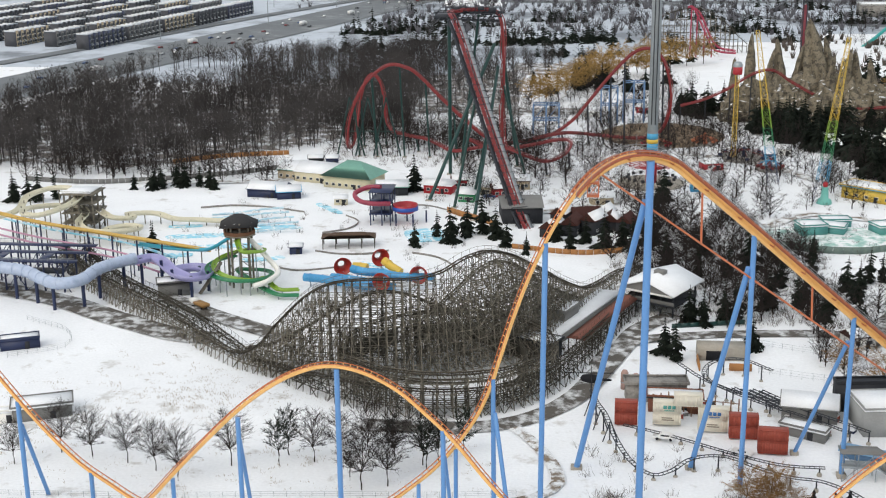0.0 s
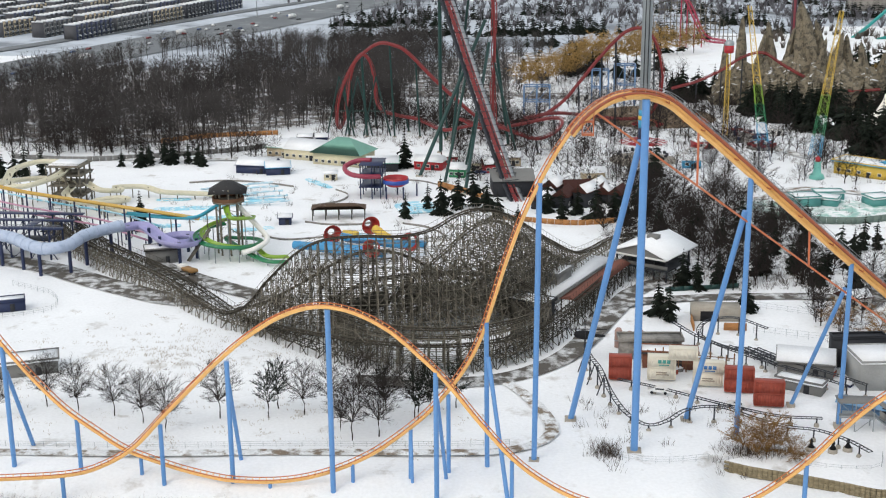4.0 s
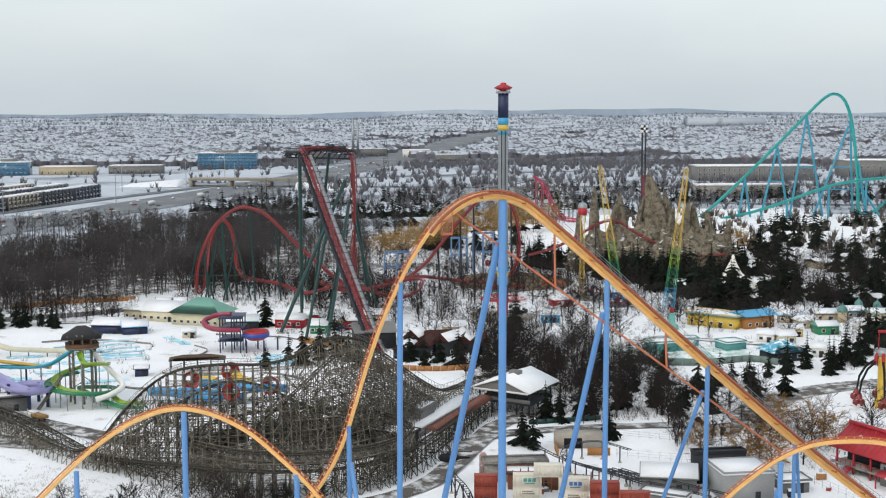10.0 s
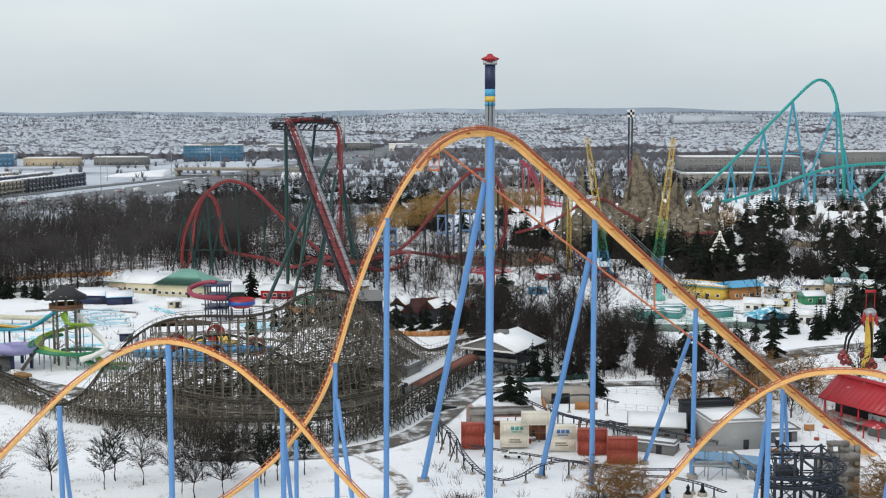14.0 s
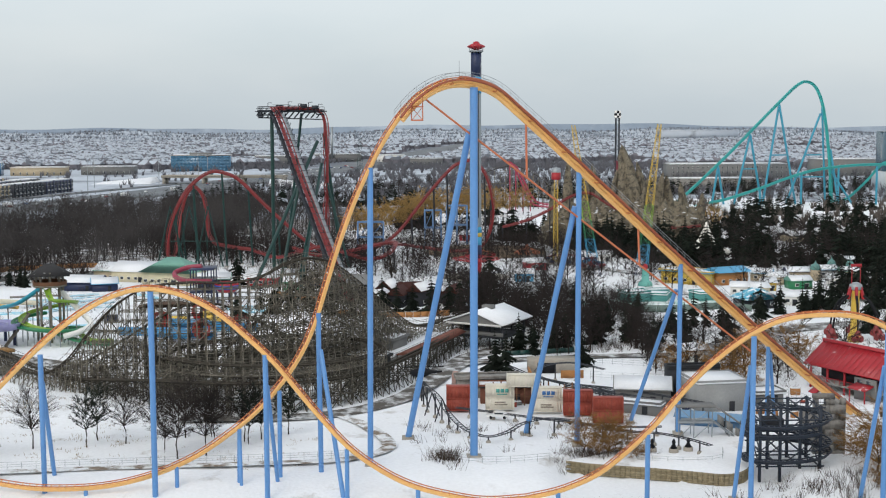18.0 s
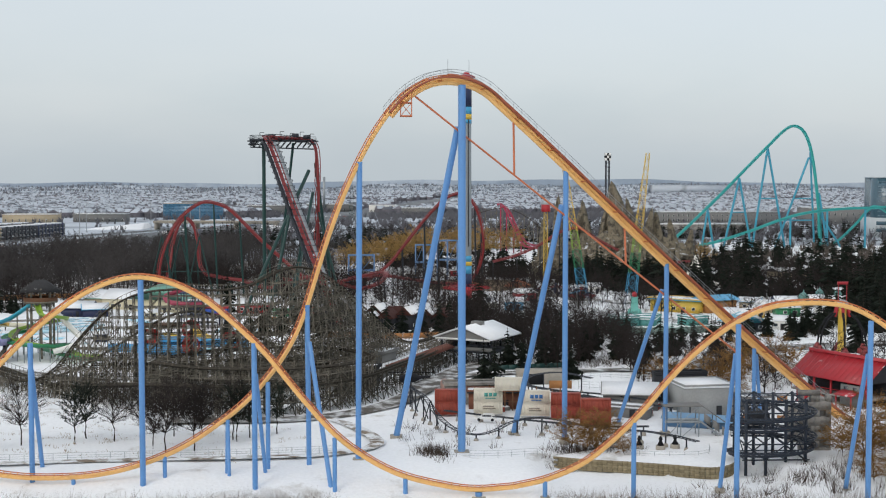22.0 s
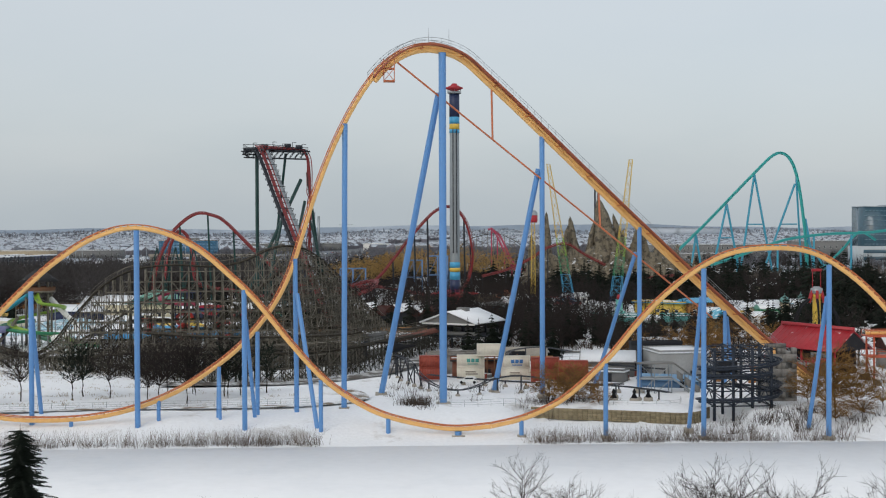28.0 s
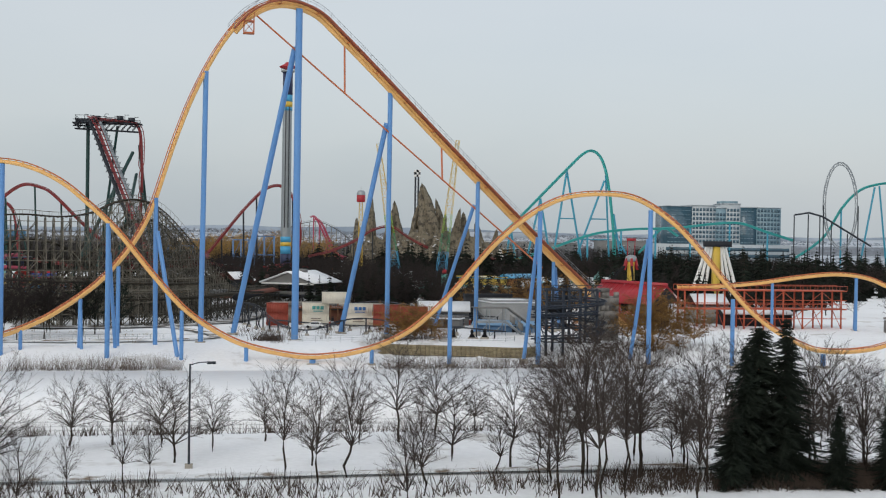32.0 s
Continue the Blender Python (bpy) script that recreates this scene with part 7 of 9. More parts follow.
# ---- children's area and middle distance on the right ----
building("arcade_hall", (97, 252, 0), (20, 10, 4.6), M["yellow"], M["skyblue"], "yellow hall with a bright blue roof edge", "hall", -38, style="flat", over=.9, windows=5)
building("arcade_hall", (110, 249, 0), (13, 9, 5), M["woodtan"], M["skyblue"], "tan hall with a bright blue canopy", "hall", 24, 1.6, over=1.2, windows=4, snow=False)
building("round_cafe", (104, 187, 0), (11, 9, 3.4), M["darkwall"], surface("turquoise_metal_roof", "3b9cb8", .45, 0, .12, .3, 3, 0, "eceeee", (.5, .56)), "dark cafe with a turquoise hipped roof", "cafe", 20, 3.4, "hip", 1.4, False, windows=3)
for x, y, w, m_, r_, lb in ((107, 218, 6, "white", "roofsnow", "white kiosk with a snowy roof"), (113, 215, 6, "beige", "roofsnow", "cream kiosk with a snowy roof"), (118, 192, 5, "white", "roofsnow", "small white kiosk in snow"), (129, 246, 7, "tan", "roofsnow", "tan kiosk with snowy roof"), (133, 234, 8, "leafgreen", "greenroof", "kiosk with a sea-green roof"), (148, 329, 9, "greywall", "darkroof", "grey service hut in snow"), (126, 258, 8, "tan", "skyblue", "stone house with a blue roof"), (120, 228, 5, "yellow", "roofsnow", "small yellow kiosk in snow"), (141, 262, 9, "tan", "navy", "tan house with a navy roof"), (154, 268, 8, "bogrey", "skyblue", "grey house with a blue roof"), (162, 262, 8, "tan", "greenroof", "tan house with a green roof"), (150, 240, 8, "white", "roofsnow", "white shop with a snowy roof"), (176, 300, 12, "rustroof", "darkroof", "dark red lodge among pines"), (190, 420, 16, "tan", "darkroof", "tan lodge beyond the pines"), (215, 440, 18, "brick", "roofsnow", "brick hall beyond the pines"), (240, 430, 14, "tan", "brownroof", "brown roofed hall beyond the pines"), (76, 330, 6, "white", "roofsnow", "white kiosk by the walkway"), (68, 318, 5, "navy", "navy", "navy ride cabin by walkway"), (60, 92, 7, "white", "rustroof", "white hut with a red-brown roof"), (-4, 238, 8, "tan", "roofsnow", "tan shop with snowy roof"), (34, 262, 7, "skyblue", "roofsnow", "pale blue booth in snow"), (42, 300, 8, "redroof", "roofsnow", "red booth with a snowy roof"), (22, 432, 9, "redroof", "roofsnow", "red booth by the willows"), (-6, 420, 8, "white", "roofsnow", "white booth by the willows")):
    building("park_kiosk", (x, y, 0), (w, w * .8, 3.2), M[m_], M[r_], lb, "kiosk", (x * 7 + y * 3) % 50 - 25, 1.6, windows=2, group="park kiosks")
for x, y, r_ in ((147, 258, 1.9), (158, 272, 1.6), (164, 268, 1.5)):
    dm = thing("domed_pavilion", (x, y, 0), "stone pavilion with a grey-green onion dome", "pavilion", "domed pavilions")
    Shape().lathe([(0, -.3), (r_, -.3), (r_, 4), (0, 4)], 10, (x, y, 0)).link("drum", M["tan"], dm)
    Shape().lathe([(r_ * 1.05, 4), (r_ * 1.1, 4.8), (r_ * .8, 5.9), (r_ * .2, 6.6), (.08, 7.6), (0, 7.7)], 14, (x, y, 0)).link("dome", surface("verdigris_dome_%d" % x, "5a8580", .5, 0, .15), dm, smooth=True)
tent = thing("peaked_tent", (125, 346, 0), "white peaked marquee with a tall centre pole", "marquee")
Shape().lathe([(12, 1.5), (12.2, 2.2), (8, 4.2), (4, 7.6), (1.2, 13), (.5, 15.6), (0, 15.8)], 12, (125, 346, 0)).link("canvas", surface("white_tent_canvas", "e9e6dc", .7, 0, .06, .2, 3), tent)
for i in range(12):
    a = i * math.pi / 6
    Shape().segs([((125 + 12 * math.cos(a), 346 + 12 * math.sin(a), -.3), (125 + 12 * math.cos(a), 346 + 12 * math.sin(a), 1.8), .12, .12)]).link("pole", M["steel"], tent)
turq = surface("turquoise_stucco", "4d8c88", .6, 0, .14, .3, 3)
for x, y, w, d, h, rot in ((66, 201, 9, 7, 3.4, 14), (74, 203, 8, 7, 2.6, -20), (91, 204, 8, 7, 2.8, 22), (76, 212, 10, 5, 2.4, 6)):
    building("splash_house", (x, y, 0), (w, d, h), turq, M["roofsnow"], "low turquoise splash house under thick snow", "play house", rot, style="flat", over=.2, group="splash houses", door=False)
lag = Shape()
an = np.arange(26) * 2 * math.pi / 26
ring = np.stack([72 + 24 * np.cos(an) * (1 + .15 * np.sin(3 * an)), 196 + 15 * np.sin(an) * (1 + .2 * np.cos(2 * an)), np.full(26, .42)], 1)
v = np.concatenate([ring, ring + (0, 0, -.5), [(72, 196, .42)]])
lag.add(v, [(i, (i + 1) % 26, 52) for i in range(26)]).add(v, [(i, i + 26, (i + 1) % 26 + 26, (i + 1) % 26) for i in range(26)])
tagged(lag.link("lagoon", surface("drained_lagoon_floor", "8fb8ae", .6, 0, .2, .15, 2, 0, "e6e9e8", (.42, .55))), "drained pale green lagoon with snow", "pond", kind="structure")
fence("lagoon_wall", [(52, 184), (64, 178), (78, 177), (92, 182), (100, 176)], 2.4, surface("grey_green_lagoon_wall", "6f7f78", .8, 0, .2, .3, 3), "grey-green lagoon wall", 3.0, .02)
lh = thing("toy_lighthouse", (78, 244, 0), "small teal lighthouse ornament with a red lantern", "ornament")
Shape().lathe([(0, -.2), (3, -.2), (2.4, 1.6), (1.5, 2), (1.2, 6), (1.5, 6.3), (0, 6.3)], 12, (78, 244, 0)).link("tower", surface("pale_teal_paint", "6fb5aa", .5), lh)
Shape().lathe([(0, 6.3), (.9, 6.3), (.9, 7.8), (0, 8.4)], 12, (78, 244, 0)).link("lantern", M["red"], lh)

# Flat rides round the swing tower, brown crater bed and blue spinning frames.
cr_ = Shape().lathe([(29, 0), (27, 1.0), (18, 1.5), (8, 1.2), (0, 1.0)], 34, (26, 371, 0))
tagged(cr_.link("planting_bed", surface("bare_brown_soil", "7a6a58", .95, 0, .25, .3, 3, .3, "8f8a80", (.55, .7))), "round brown planting bed free of snow", "planting bed", kind="structure")
for x, y, r_, m1, m2 in ((22, 344, 7, "lattice_orange", "red"), (44, 352, 6, "lattice_orange", "lattice_orange"), (66, 300, 6, "skyblue", "redtrack"), (58, 322, 11, "redtrack", "navy")):
    fl = thing("spinning_ride", (x, y, 0), "round spinning ride with painted arms", "ride", "spinning rides")
    Shape().lathe([(0, 0), (r_, 0), (r_, .8), (0, .8)], 20, (x, y, 0)).link("platform", M["bogrey"], fl)
    Shape().lathe([(0, .8), (1.0, .8), (.7, 5), (0, 5.4)], 10, (x, y, 0)).link("hub", M[m2], fl)
    for i in range(8):
        a = i * math.pi / 4
        d = np.array((math.cos(a), math.sin(a), 0))
        c = np.array((x, y, 0))
        Shape().segs([(c + d * .6 + (0, 0, 4), c + d * (r_ - 1) + (0, 0, 2.6), .18, .14)]).link("arm", M[m1], fl)
        q = c + d * (r_ - 1)
        Shape().lathe([(0, 1.0), (.9, 1.2), (1.0, 2.2), (.8, 2.2), (.7, 1.4), (0, 1.2)], 10, tuple(q)).link("car", M[m2], fl)
blue_steel = surface("faded_blue_steel_paint", "5f7fa6", .5, 0, .16, .4, 4)
for x, y, w, hh in ((-28, 369, 12, 15), (14, 406, 10, 20), (2, 402, 8, 18)):
    fl = thing("blue_ride_frame", (x, y, 0), "faded blue steel ride gantry", "ride", "blue frames")
    for dx in (-w / 2, 0, w / 2):
        for dy in (-3, 3):
            Shape().box(x + dx - .3, y + dy - .3, -.3, x + dx + .3, y + dy + .3, hh).link("leg", blue_steel, fl)
    for z in (hh * .5, hh - .4):
        for dy in (-3, 3):
            Shape().box(x - w / 2, y + dy - .25, z, x + w / 2, y + dy + .25, z + .5).link("beam", blue_steel, fl)
        for dx in (-w / 2, w / 2):
            Shape().box(x + dx - .25, y - 3, z + .04, x + dx + .25, y + 3, z + .46).link("beam", blue_steel, fl)
    for k in range(2):
        a = x - w / 2 + k * w / 2
        Shape().segs([((a, y - 3, hh * .5), (a + w / 2, y - 3, hh), .16, .16)]).link("brace", blue_steel, fl)

# ---- the artificial mountain ----
mtn = thing("artificial_mountain", (95, 445, 0), "grey artificial rock mountain with sharp peaks and snow ledges", "mountain")


def peak(x, y, h, r, seed, base=0.0, name="peak", flat=0.0, ey=1.0):
    """A craggy rock form: fluted, stepped and leaning; flat=1 gives a broad plateau."""
    rr = np.random.RandomState(seed)
    n, m = 40, 22
    lean = rr.uniform(-.12, .12, 2) * h * (1 - flat)
    ph = rr.uniform(0, 6.28, 6)
    v = []
    for i in range(m + 1):
        f = i / m
        prof = (1 - flat) * (1 - f) ** .75 + flat * (1 - f ** 3.2) ** .7
        step = 1 + .10 * math.sin(f * 19 + ph[0]) * (1 - f)
        for j in range(n):
            a = j * 2 * math.pi / n
            flute = 1 + .22 * math.sin(3 * a + ph[1]) + .15 * math.sin(5 * a + ph[2] + f * 3) + .12 * math.sin(9 * a + ph[3] + f * 2) + .08 * math.sin(17 * a + ph[4])
            rad = r * prof * flute * step * (1 + rr.uniform(-.15, .15)) + (.35 if i < m else 0)
            dz = (rr.uniform(-.8, .8) + 1.5 * flat * math.sin(4 * a + ph[5])) * (1 if i else 0)
            v.append((x + rad * math.cos(a) + lean[0] * f * f, y + rad * ey * math.sin(a) + lean[1] * f * f, base + h * f + dz))
    f_ = [(i * n + j, i * n + (j + 1) % n, (i + 1) * n + (j + 1) % n, (i + 1) * n + j) for i in range(m) for j in range(n)]
    Shape().add(v, f_).link(name, M["rock"], mtn)


for i, (x, y, h, r) in enumerate(((70.5, 416, 42, 4.6), (78, 414, 35, 3.4), (86, 415, 39.5, 5), (91.5, 414, 37, 3), (103, 414, 49, 10.5), (97, 410, 37, 5), (110, 414, 41, 5), (115, 412, 36, 4.5), (122, 413, 34, 5), (130, 413, 30, 5), (137, 414, 25, 4.5), (63, 414, 30, 4), (106, 406, 33, 4))):
    peak(x, y, h, r * (.82 if h < 48 else 1), i + 3)
for i, (x, y, h, r) in enumerate(((72, 414, 19.5, 9), (84, 413, 21.8, 10), (96, 412, 23.4, 11), (108, 412, 24.2, 12), (120, 412, 21.8, 11), (131, 413, 17.2, 9), (139, 414, 10.9, 6), (64, 412, 12.5, 7), (80, 405, 13.3, 8), (92, 402, 14.8, 8), (104, 400, 17.2, 8), (116, 402, 15.6, 8), (127, 404, 11.7, 7), (99, 395, 7.8, 6), (112, 394, 8.6, 6))):
    peak(x, y, h, r, 40 + i, 0, "massif", 1.0, .8)
mc = thing("mountain_coaster", (60, 400, 0), "dark red steel coaster running towards the mountain", "roller coaster")
steel_track(mc, [(36, 395, 10), (48, 398, 13), (60, 402, 18), (70, 404, 24), (80, 405, 26), (90, 404, 20), (104, 400, 13), (120, 398, 9), (134, 396, 10)], M["redtrack"], M["redtrack"], .4, .7, .15, 2)
for x, y, z in ((36, 395, 10), (48, 398, 13), (60, 402, 18), (70, 404, 24), (104, 400, 13), (120, 398, 9)):
    column(mc, (x, y, 0), (x, y, z - .4), .3, M["darksteel"], foot=False, k=6)
rc = thing("red_steel_coaster", (66, 640, 0), "pinkish red steel coaster lift beyond the willows", "roller coaster")
crim = surface("crimson_track_paint", "ab3350", .5, 0, .12, .2, 2)
steel_track(rc, [(57.5, 640, 33), (60.5, 640, 33.4), (64, 640, 28), (74.3, 640, 7.5), (80, 640, 4), (90, 640, 3)], crim, crim, .42, .8, .16, 2.5)
steel_track(rc, [(60, 644, 31), (63, 644, 31.5), (67, 644, 27), (77, 644, 8), (90, 644, 4)], crim, crim, .42, .8, .16, 2.5)
for x, z in ((60, 33), (64, 27), (69, 18), (74, 8)):
    column(rc, (x, 641, 0), (x, 641, z), .4, crim, foot=False, k=6)
fw = thing("far_wooden_coaster", (64, 665, 0), "pale timber coaster hill seen beyond the trees", "roller coaster")
trestle(fw, [(28, 665, 6), (36, 665, 14), (43, 665, 24), (52, 665, 28), (64, 665, 30), (74, 665, 27), (84, 665, 21), (92, 665, 13), (100, 665, 6)], 4.0, 1.5, 4.5, .05)

# Lamp post by the path, parked vehicles and props.
lp = thing("lamp_post", (-20.5, -133.4, gz(-20.5, -133.4)), "tall grey lamp post with a single arm", "lamp post")
g_ = gz(-20.5, -133.4)
Shape().tube([(-20.5, -133.4, g_ - .2), (-20.5, -133.4, g_ + 5), (-20.5, -133.4, g_ + 10.6)], [.13, .11, .09], 8).link("pole", M["darksteel"], lp)
Shape().tube([(-20.5, -133.4, g_ + 10.5), (-19.6, -133.4, g_ + 10.75), (-18.6, -133.4, g_ + 10.8)], .06, 6).link("arm", M["darksteel"], lp)
Shape().box(-18.8, -133.6, g_ + 10.6, -17.9, -133.2, g_ + 10.85).link("lamp_head", M["darksteel"], lp)
Shape().box(-20.9, -133.8, g_ - .3, -20.1, -133.0, g_ + .35).link("base", M["concrete"], lp)
building("boat_house", (-134, 31, 0), (13, 6, 3.4), M["greywall"], M["roofsnow"], "grey shed with a flat snowy roof", "shed", 22, style="flat")
building("site_trailer", (-141, 27, 0), (5, 2.6, 2.6), M["white"], M["roofsnow"], "white site trailer in snow", "trailer", 14, style="flat", over=.1)
building("navy_bin_store", (-158, 74, 0), (10, 4, 2.6), M["navy"], M["navy"], "navy storage box with snow on top", "storage", 24, style="flat", over=.1)

# ---- trees ----
def bare_segments(seed, h, R=.36, base=.2, limbs=24, sub=5, twig=4, rise=.6, r0=.014, droop=0.0, thin=.028):
    """Rows of limbs (p, q, r0, r1) and twig spikes of a leafless tree: a forking trunk, limbs that arch out to a rounded crown."""
    r = random.Random(seed)
    rows, twigs = [], []
    stem = .62 + .2 * (rise > .85)
    lead = [Vector((0, 0, -.4))]
    bend = r.uniform(0, 6.28)
    for i in range(1, 7):
        lead.append(Vector((math.cos(bend) * .03 * h * (i / 6) ** 2 + r.gauss(0, .014) * h, math.sin(bend) * .03 * h * (i / 6) ** 2 + r.gauss(0, .008) * h, stem * h * i / 6)))
    rad = lambda f: h * r0 * (1 - f) ** .6 + thin * .6
    for i in range(6):
        rows.append((tuple(lead[i]), tuple(lead[i + 1]), rad(i / 6), rad((i + 1) / 6)))
    at = lambda f: lead[min(5, int(f / stem * 6))].lerp(lead[min(6, int(f / stem * 6) + 1)], (f / stem * 6) % 1.0)
    lo, mid = base * .8, (base * .8 + 1) / 2
    for i in range(limbs):
        u = -.75 + 1.7 * ((i + r.random()) / limbs)
        az = i * 2.4 + r.uniform(-.5, .5)
        w = R * h * math.sqrt(max(.05, 1 - u * u)) * r.uniform(.62, 1.1)
        end = Vector((math.cos(az) * w, math.sin(az) * w, h * (mid + (1 - mid) * u * r.uniform(.85, 1.08))))
        f0 = min(stem * .98, max(base, end.z / h - (.12 + rise * .55 * w / h) - r.uniform(0, .12)))
        p0 = at(f0)
        dv = end - p0
        p1 = p0 + Vector((dv.x * .42, dv.y * .42, dv.z * (.55 + .1 * r.random()))) + Vector((r.gauss(0, .02) * h, r.gauss(0, .02) * h, 0))
        p2 = end - Vector((0, 0, droop * .18 * w))
        L0 = dv.length
        rl = (h * r0 * .5) * (1.05 - f0) + thin
        rows.append((tuple(p0), tuple(p1), rl, rl * .62))
        rows.append((tuple(p1), tuple(p2), rl * .62, thin * .5))
        for j in range(sub):
            q = .3 + .68 * (j + r.random()) / sub
            b = p0.lerp(p1, q * 2) if q < .5 else p1.lerp(p2, q * 2 - 1)
            d0 = (p2 - p1).normalized()
            d = (d0 + Vector((r.gauss(0, .6), r.gauss(0, .6), r.gauss(.15, .35) - droop * .9))).normalized()
            L = L0 * r.uniform(.28, .5)
            e = b + d * L
            rows.append((tuple(b), tuple(e), rl * .26 + thin * .3, thin * .4))
            for k in range(twig):
                v = b.lerp(e, .2 + .8 * r.random())
                d2 = (d + Vector((r.gauss(0, .6), r.gauss(0, .6), r.gauss(.2, .4) - droop * 1.5))).normalized()
                twigs.append((tuple(v), tuple(v + d2 * L * r.uniform(.35, .75)), thin))
    return rows, twigs


def bare_tree(name, seed, h, label, mat="twig", category="tree", group="", **kw):
    own = thing(name, (0, 0, 0), label, category, group)
    rows, twigs = bare_segments(seed, h, **kw)
    pts = [rows[0][0]] + [x[1] for x in rows[:6]]
    Shape().tube(pts, [rows[0][2]] + [x[3] for x in rows[:6]], 6).link("trunk", M["bark"], own, smooth=True)
    sh = Shape().segs(rows[6:], 3)
    sh.spikes(twigs)
    sh.link("crown", M[mat], own)
    return own


def conifer(name, seed, h, label, wide=.19, group="", dense=1.0, ragged=.25):
    """A spruce: tapered trunk and whorls of drooping, needled boughs, uneven in length."""
    r = random.Random(seed)
    own = thing(name, (0, 0, 0), label, "conifer", group)
    Shape().tube([(0, 0, -.3), (0, 0, h * .5), (0, 0, h)], [h * .022, h * .013, .02], 6).link("trunk", M["bark"], own)
    sp = []
    levels = int(15 * dense)
    lop = [r.uniform(0, 6.28), r.uniform(0, 6.28)]
    for i in range(levels):
        f = i / (levels - 1)
        z = h * (.07 + .9 * f)
        R = h * wide * (1 - f) ** .85 * r.uniform(1 - ragged, 1 + ragged * .6) + .15
        n = max(4, int((10 - 5 * f) * dense))
        a0 = r.uniform(0, 6.28)
        for j in range(n):
            a = a0 + j * 2 * math.pi / n + r.uniform(-.25, .25)
            L = R * r.uniform(.6, 1.2) * (1 + ragged * .35 * math.sin(a + lop[0] + f * 4) + ragged * .25 * math.sin(2 * a + lop[1] + f * 9))
            d = np.array((math.cos(a), math.sin(a), 0))
            sag = -.28 * L + r.uniform(-.1, .12) * L
            tip = d * L + (0, 0, z + sag)
            sp.append((np.array((0, 0, z + .05 * L)), tip, max(.14, L * .2)))
            for s in (-1, 1):
                b = d * L * .4 + (0, 0, z + sag * .35)
                a2 = a + s * r.uniform(.45, .8)
                sp.append((b, b + np.array((math.cos(a2), math.sin(a2), -.35)) * L * .5, max(.1, L * .15)))
            b = d * L * .7 + (0, 0, z + sag * .7)
            sp.append((b, b + np.array((d[0] * .25, d[1] * .25, -.55)) * L * .5, max(.08, L * .13)))
    sp.append((np.array((0, 0, h * .95)), np.array((0, 0, h * 1.03)), .12))
    Shape().spikes(sp).link("crown", M["needle"], own)
    return own


def fine_spruce(name, seed, h, label, wide=.17, group="", taper=.8):
    """A tall spruce seen close: many thin boughs, each with rows of short needled twigs."""
    r = random.Random(seed)
    own = thing(name, (0, 0, 0), label, "conifer", group)
    Shape().tube([(0, 0, -.3), (0, 0, h * .5), (0, 0, h)], [h * .018, h * .011, .02], 7).link("trunk", M["bark"], own)
    sp = []
    z = h * .06
    while z < h * .97:
        f = z / h
        R = h * wide * (1 - f) ** taper * r.uniform(.8, 1.15) + .12
        for j in range(r.randint(6, 10)):
            a = r.uniform(0, 6.28)
            L = R * r.uniform(.45, 1.2)
            d = np.array((math.cos(a), math.sin(a), 0))
            s2 = np.array((-d[1], d[0], 0))
            b0, tip = np.array((0, 0, z)), d * L + (0, 0, z - L * r.uniform(.05, .45))
            sp.append((b0, tip, .05 + L * .02))
            m = max(3, int(L * 5))
            for k in range(m):
                u = (k + .6) / m
                c = b0 + (tip - b0) * u
                t = L * .2 * (1.15 - u) + .18
                for sg in (-1, 1):
                    sp.append((c, c + s2 * sg * t * r.uniform(.6, 1.2) + d * t * .6 + (0, 0, -t * r.uniform(.1, .6)), .07))
        z += h * .011 * r.uniform(.7, 1.3)
    sp.append((np.array((0, 0, h * .94)), np.array((0, 0, h * 1.02)), .07))
    Shape().spikes(sp).link("crown", M["needle"], own)
    return own


def gz1(x, y):
    return float(ground_z(x, y))


def scatter(protos, spots, smin=.8, smax=1.2, seed=1):
    r = random.Random(seed)
    for i, sp in enumerate(spots):
        x, y = sp[0], sp[1]
        k = (sp[2] if len(sp) > 2 else 1) * r.uniform(smin, smax)
        p = protos[i % len(protos)]
        c = copy_thing(p, pose(x, y, gz1(x, y), 0, 0, r.uniform(0, 360)))
        c.scale = (k, k, k)


def park(protos, spot=(0, 0)):
    """Stand the first trees of each kind at their own places."""
    for p, (x, y) in zip(protos, spot):
        p.matrix_basis = pose(x, y, gz1(x, y))


# Rounded lawn trees along the bank.
lawn = [bare_tree("bare_tree", 40 + i, 11.6, "bare rounded deciduous tree on the snowy lawn", group="lawn trees", R=.33, base=.3, limbs=34, sub=8, twig=8, rise=.8, r0=.011, thin=.018) for i in range(3)]
park(lawn, [(-114, 9), (-106, 8), (-99, 5)])
scatter(lawn, [(-93, 1), (-84, 9), (-67, 12, .95), (-58, 4), (-55, 0), (-50, 2), (-50, 13), (-122, 12), (-130, 6), (-62, 14), (-44, 12), (-56, 15)], .85, 1.15, 5)
pines = [bare_tree("pine", 60 + i, 11, "dark ragged pine on the snowy lawn", "needle", "conifer", "lawn pines", R=.26, base=.3, limbs=20, sub=6, twig=9, thin=.05, rise=.3, r0=.012) for i in range(2)]
park(pines, [(-74, 10), (-73, 15)])
scatter(pines, [(-43, 10), (-41, 14), (-51, 16), (-36, 18)], .85, 1.1, 6)

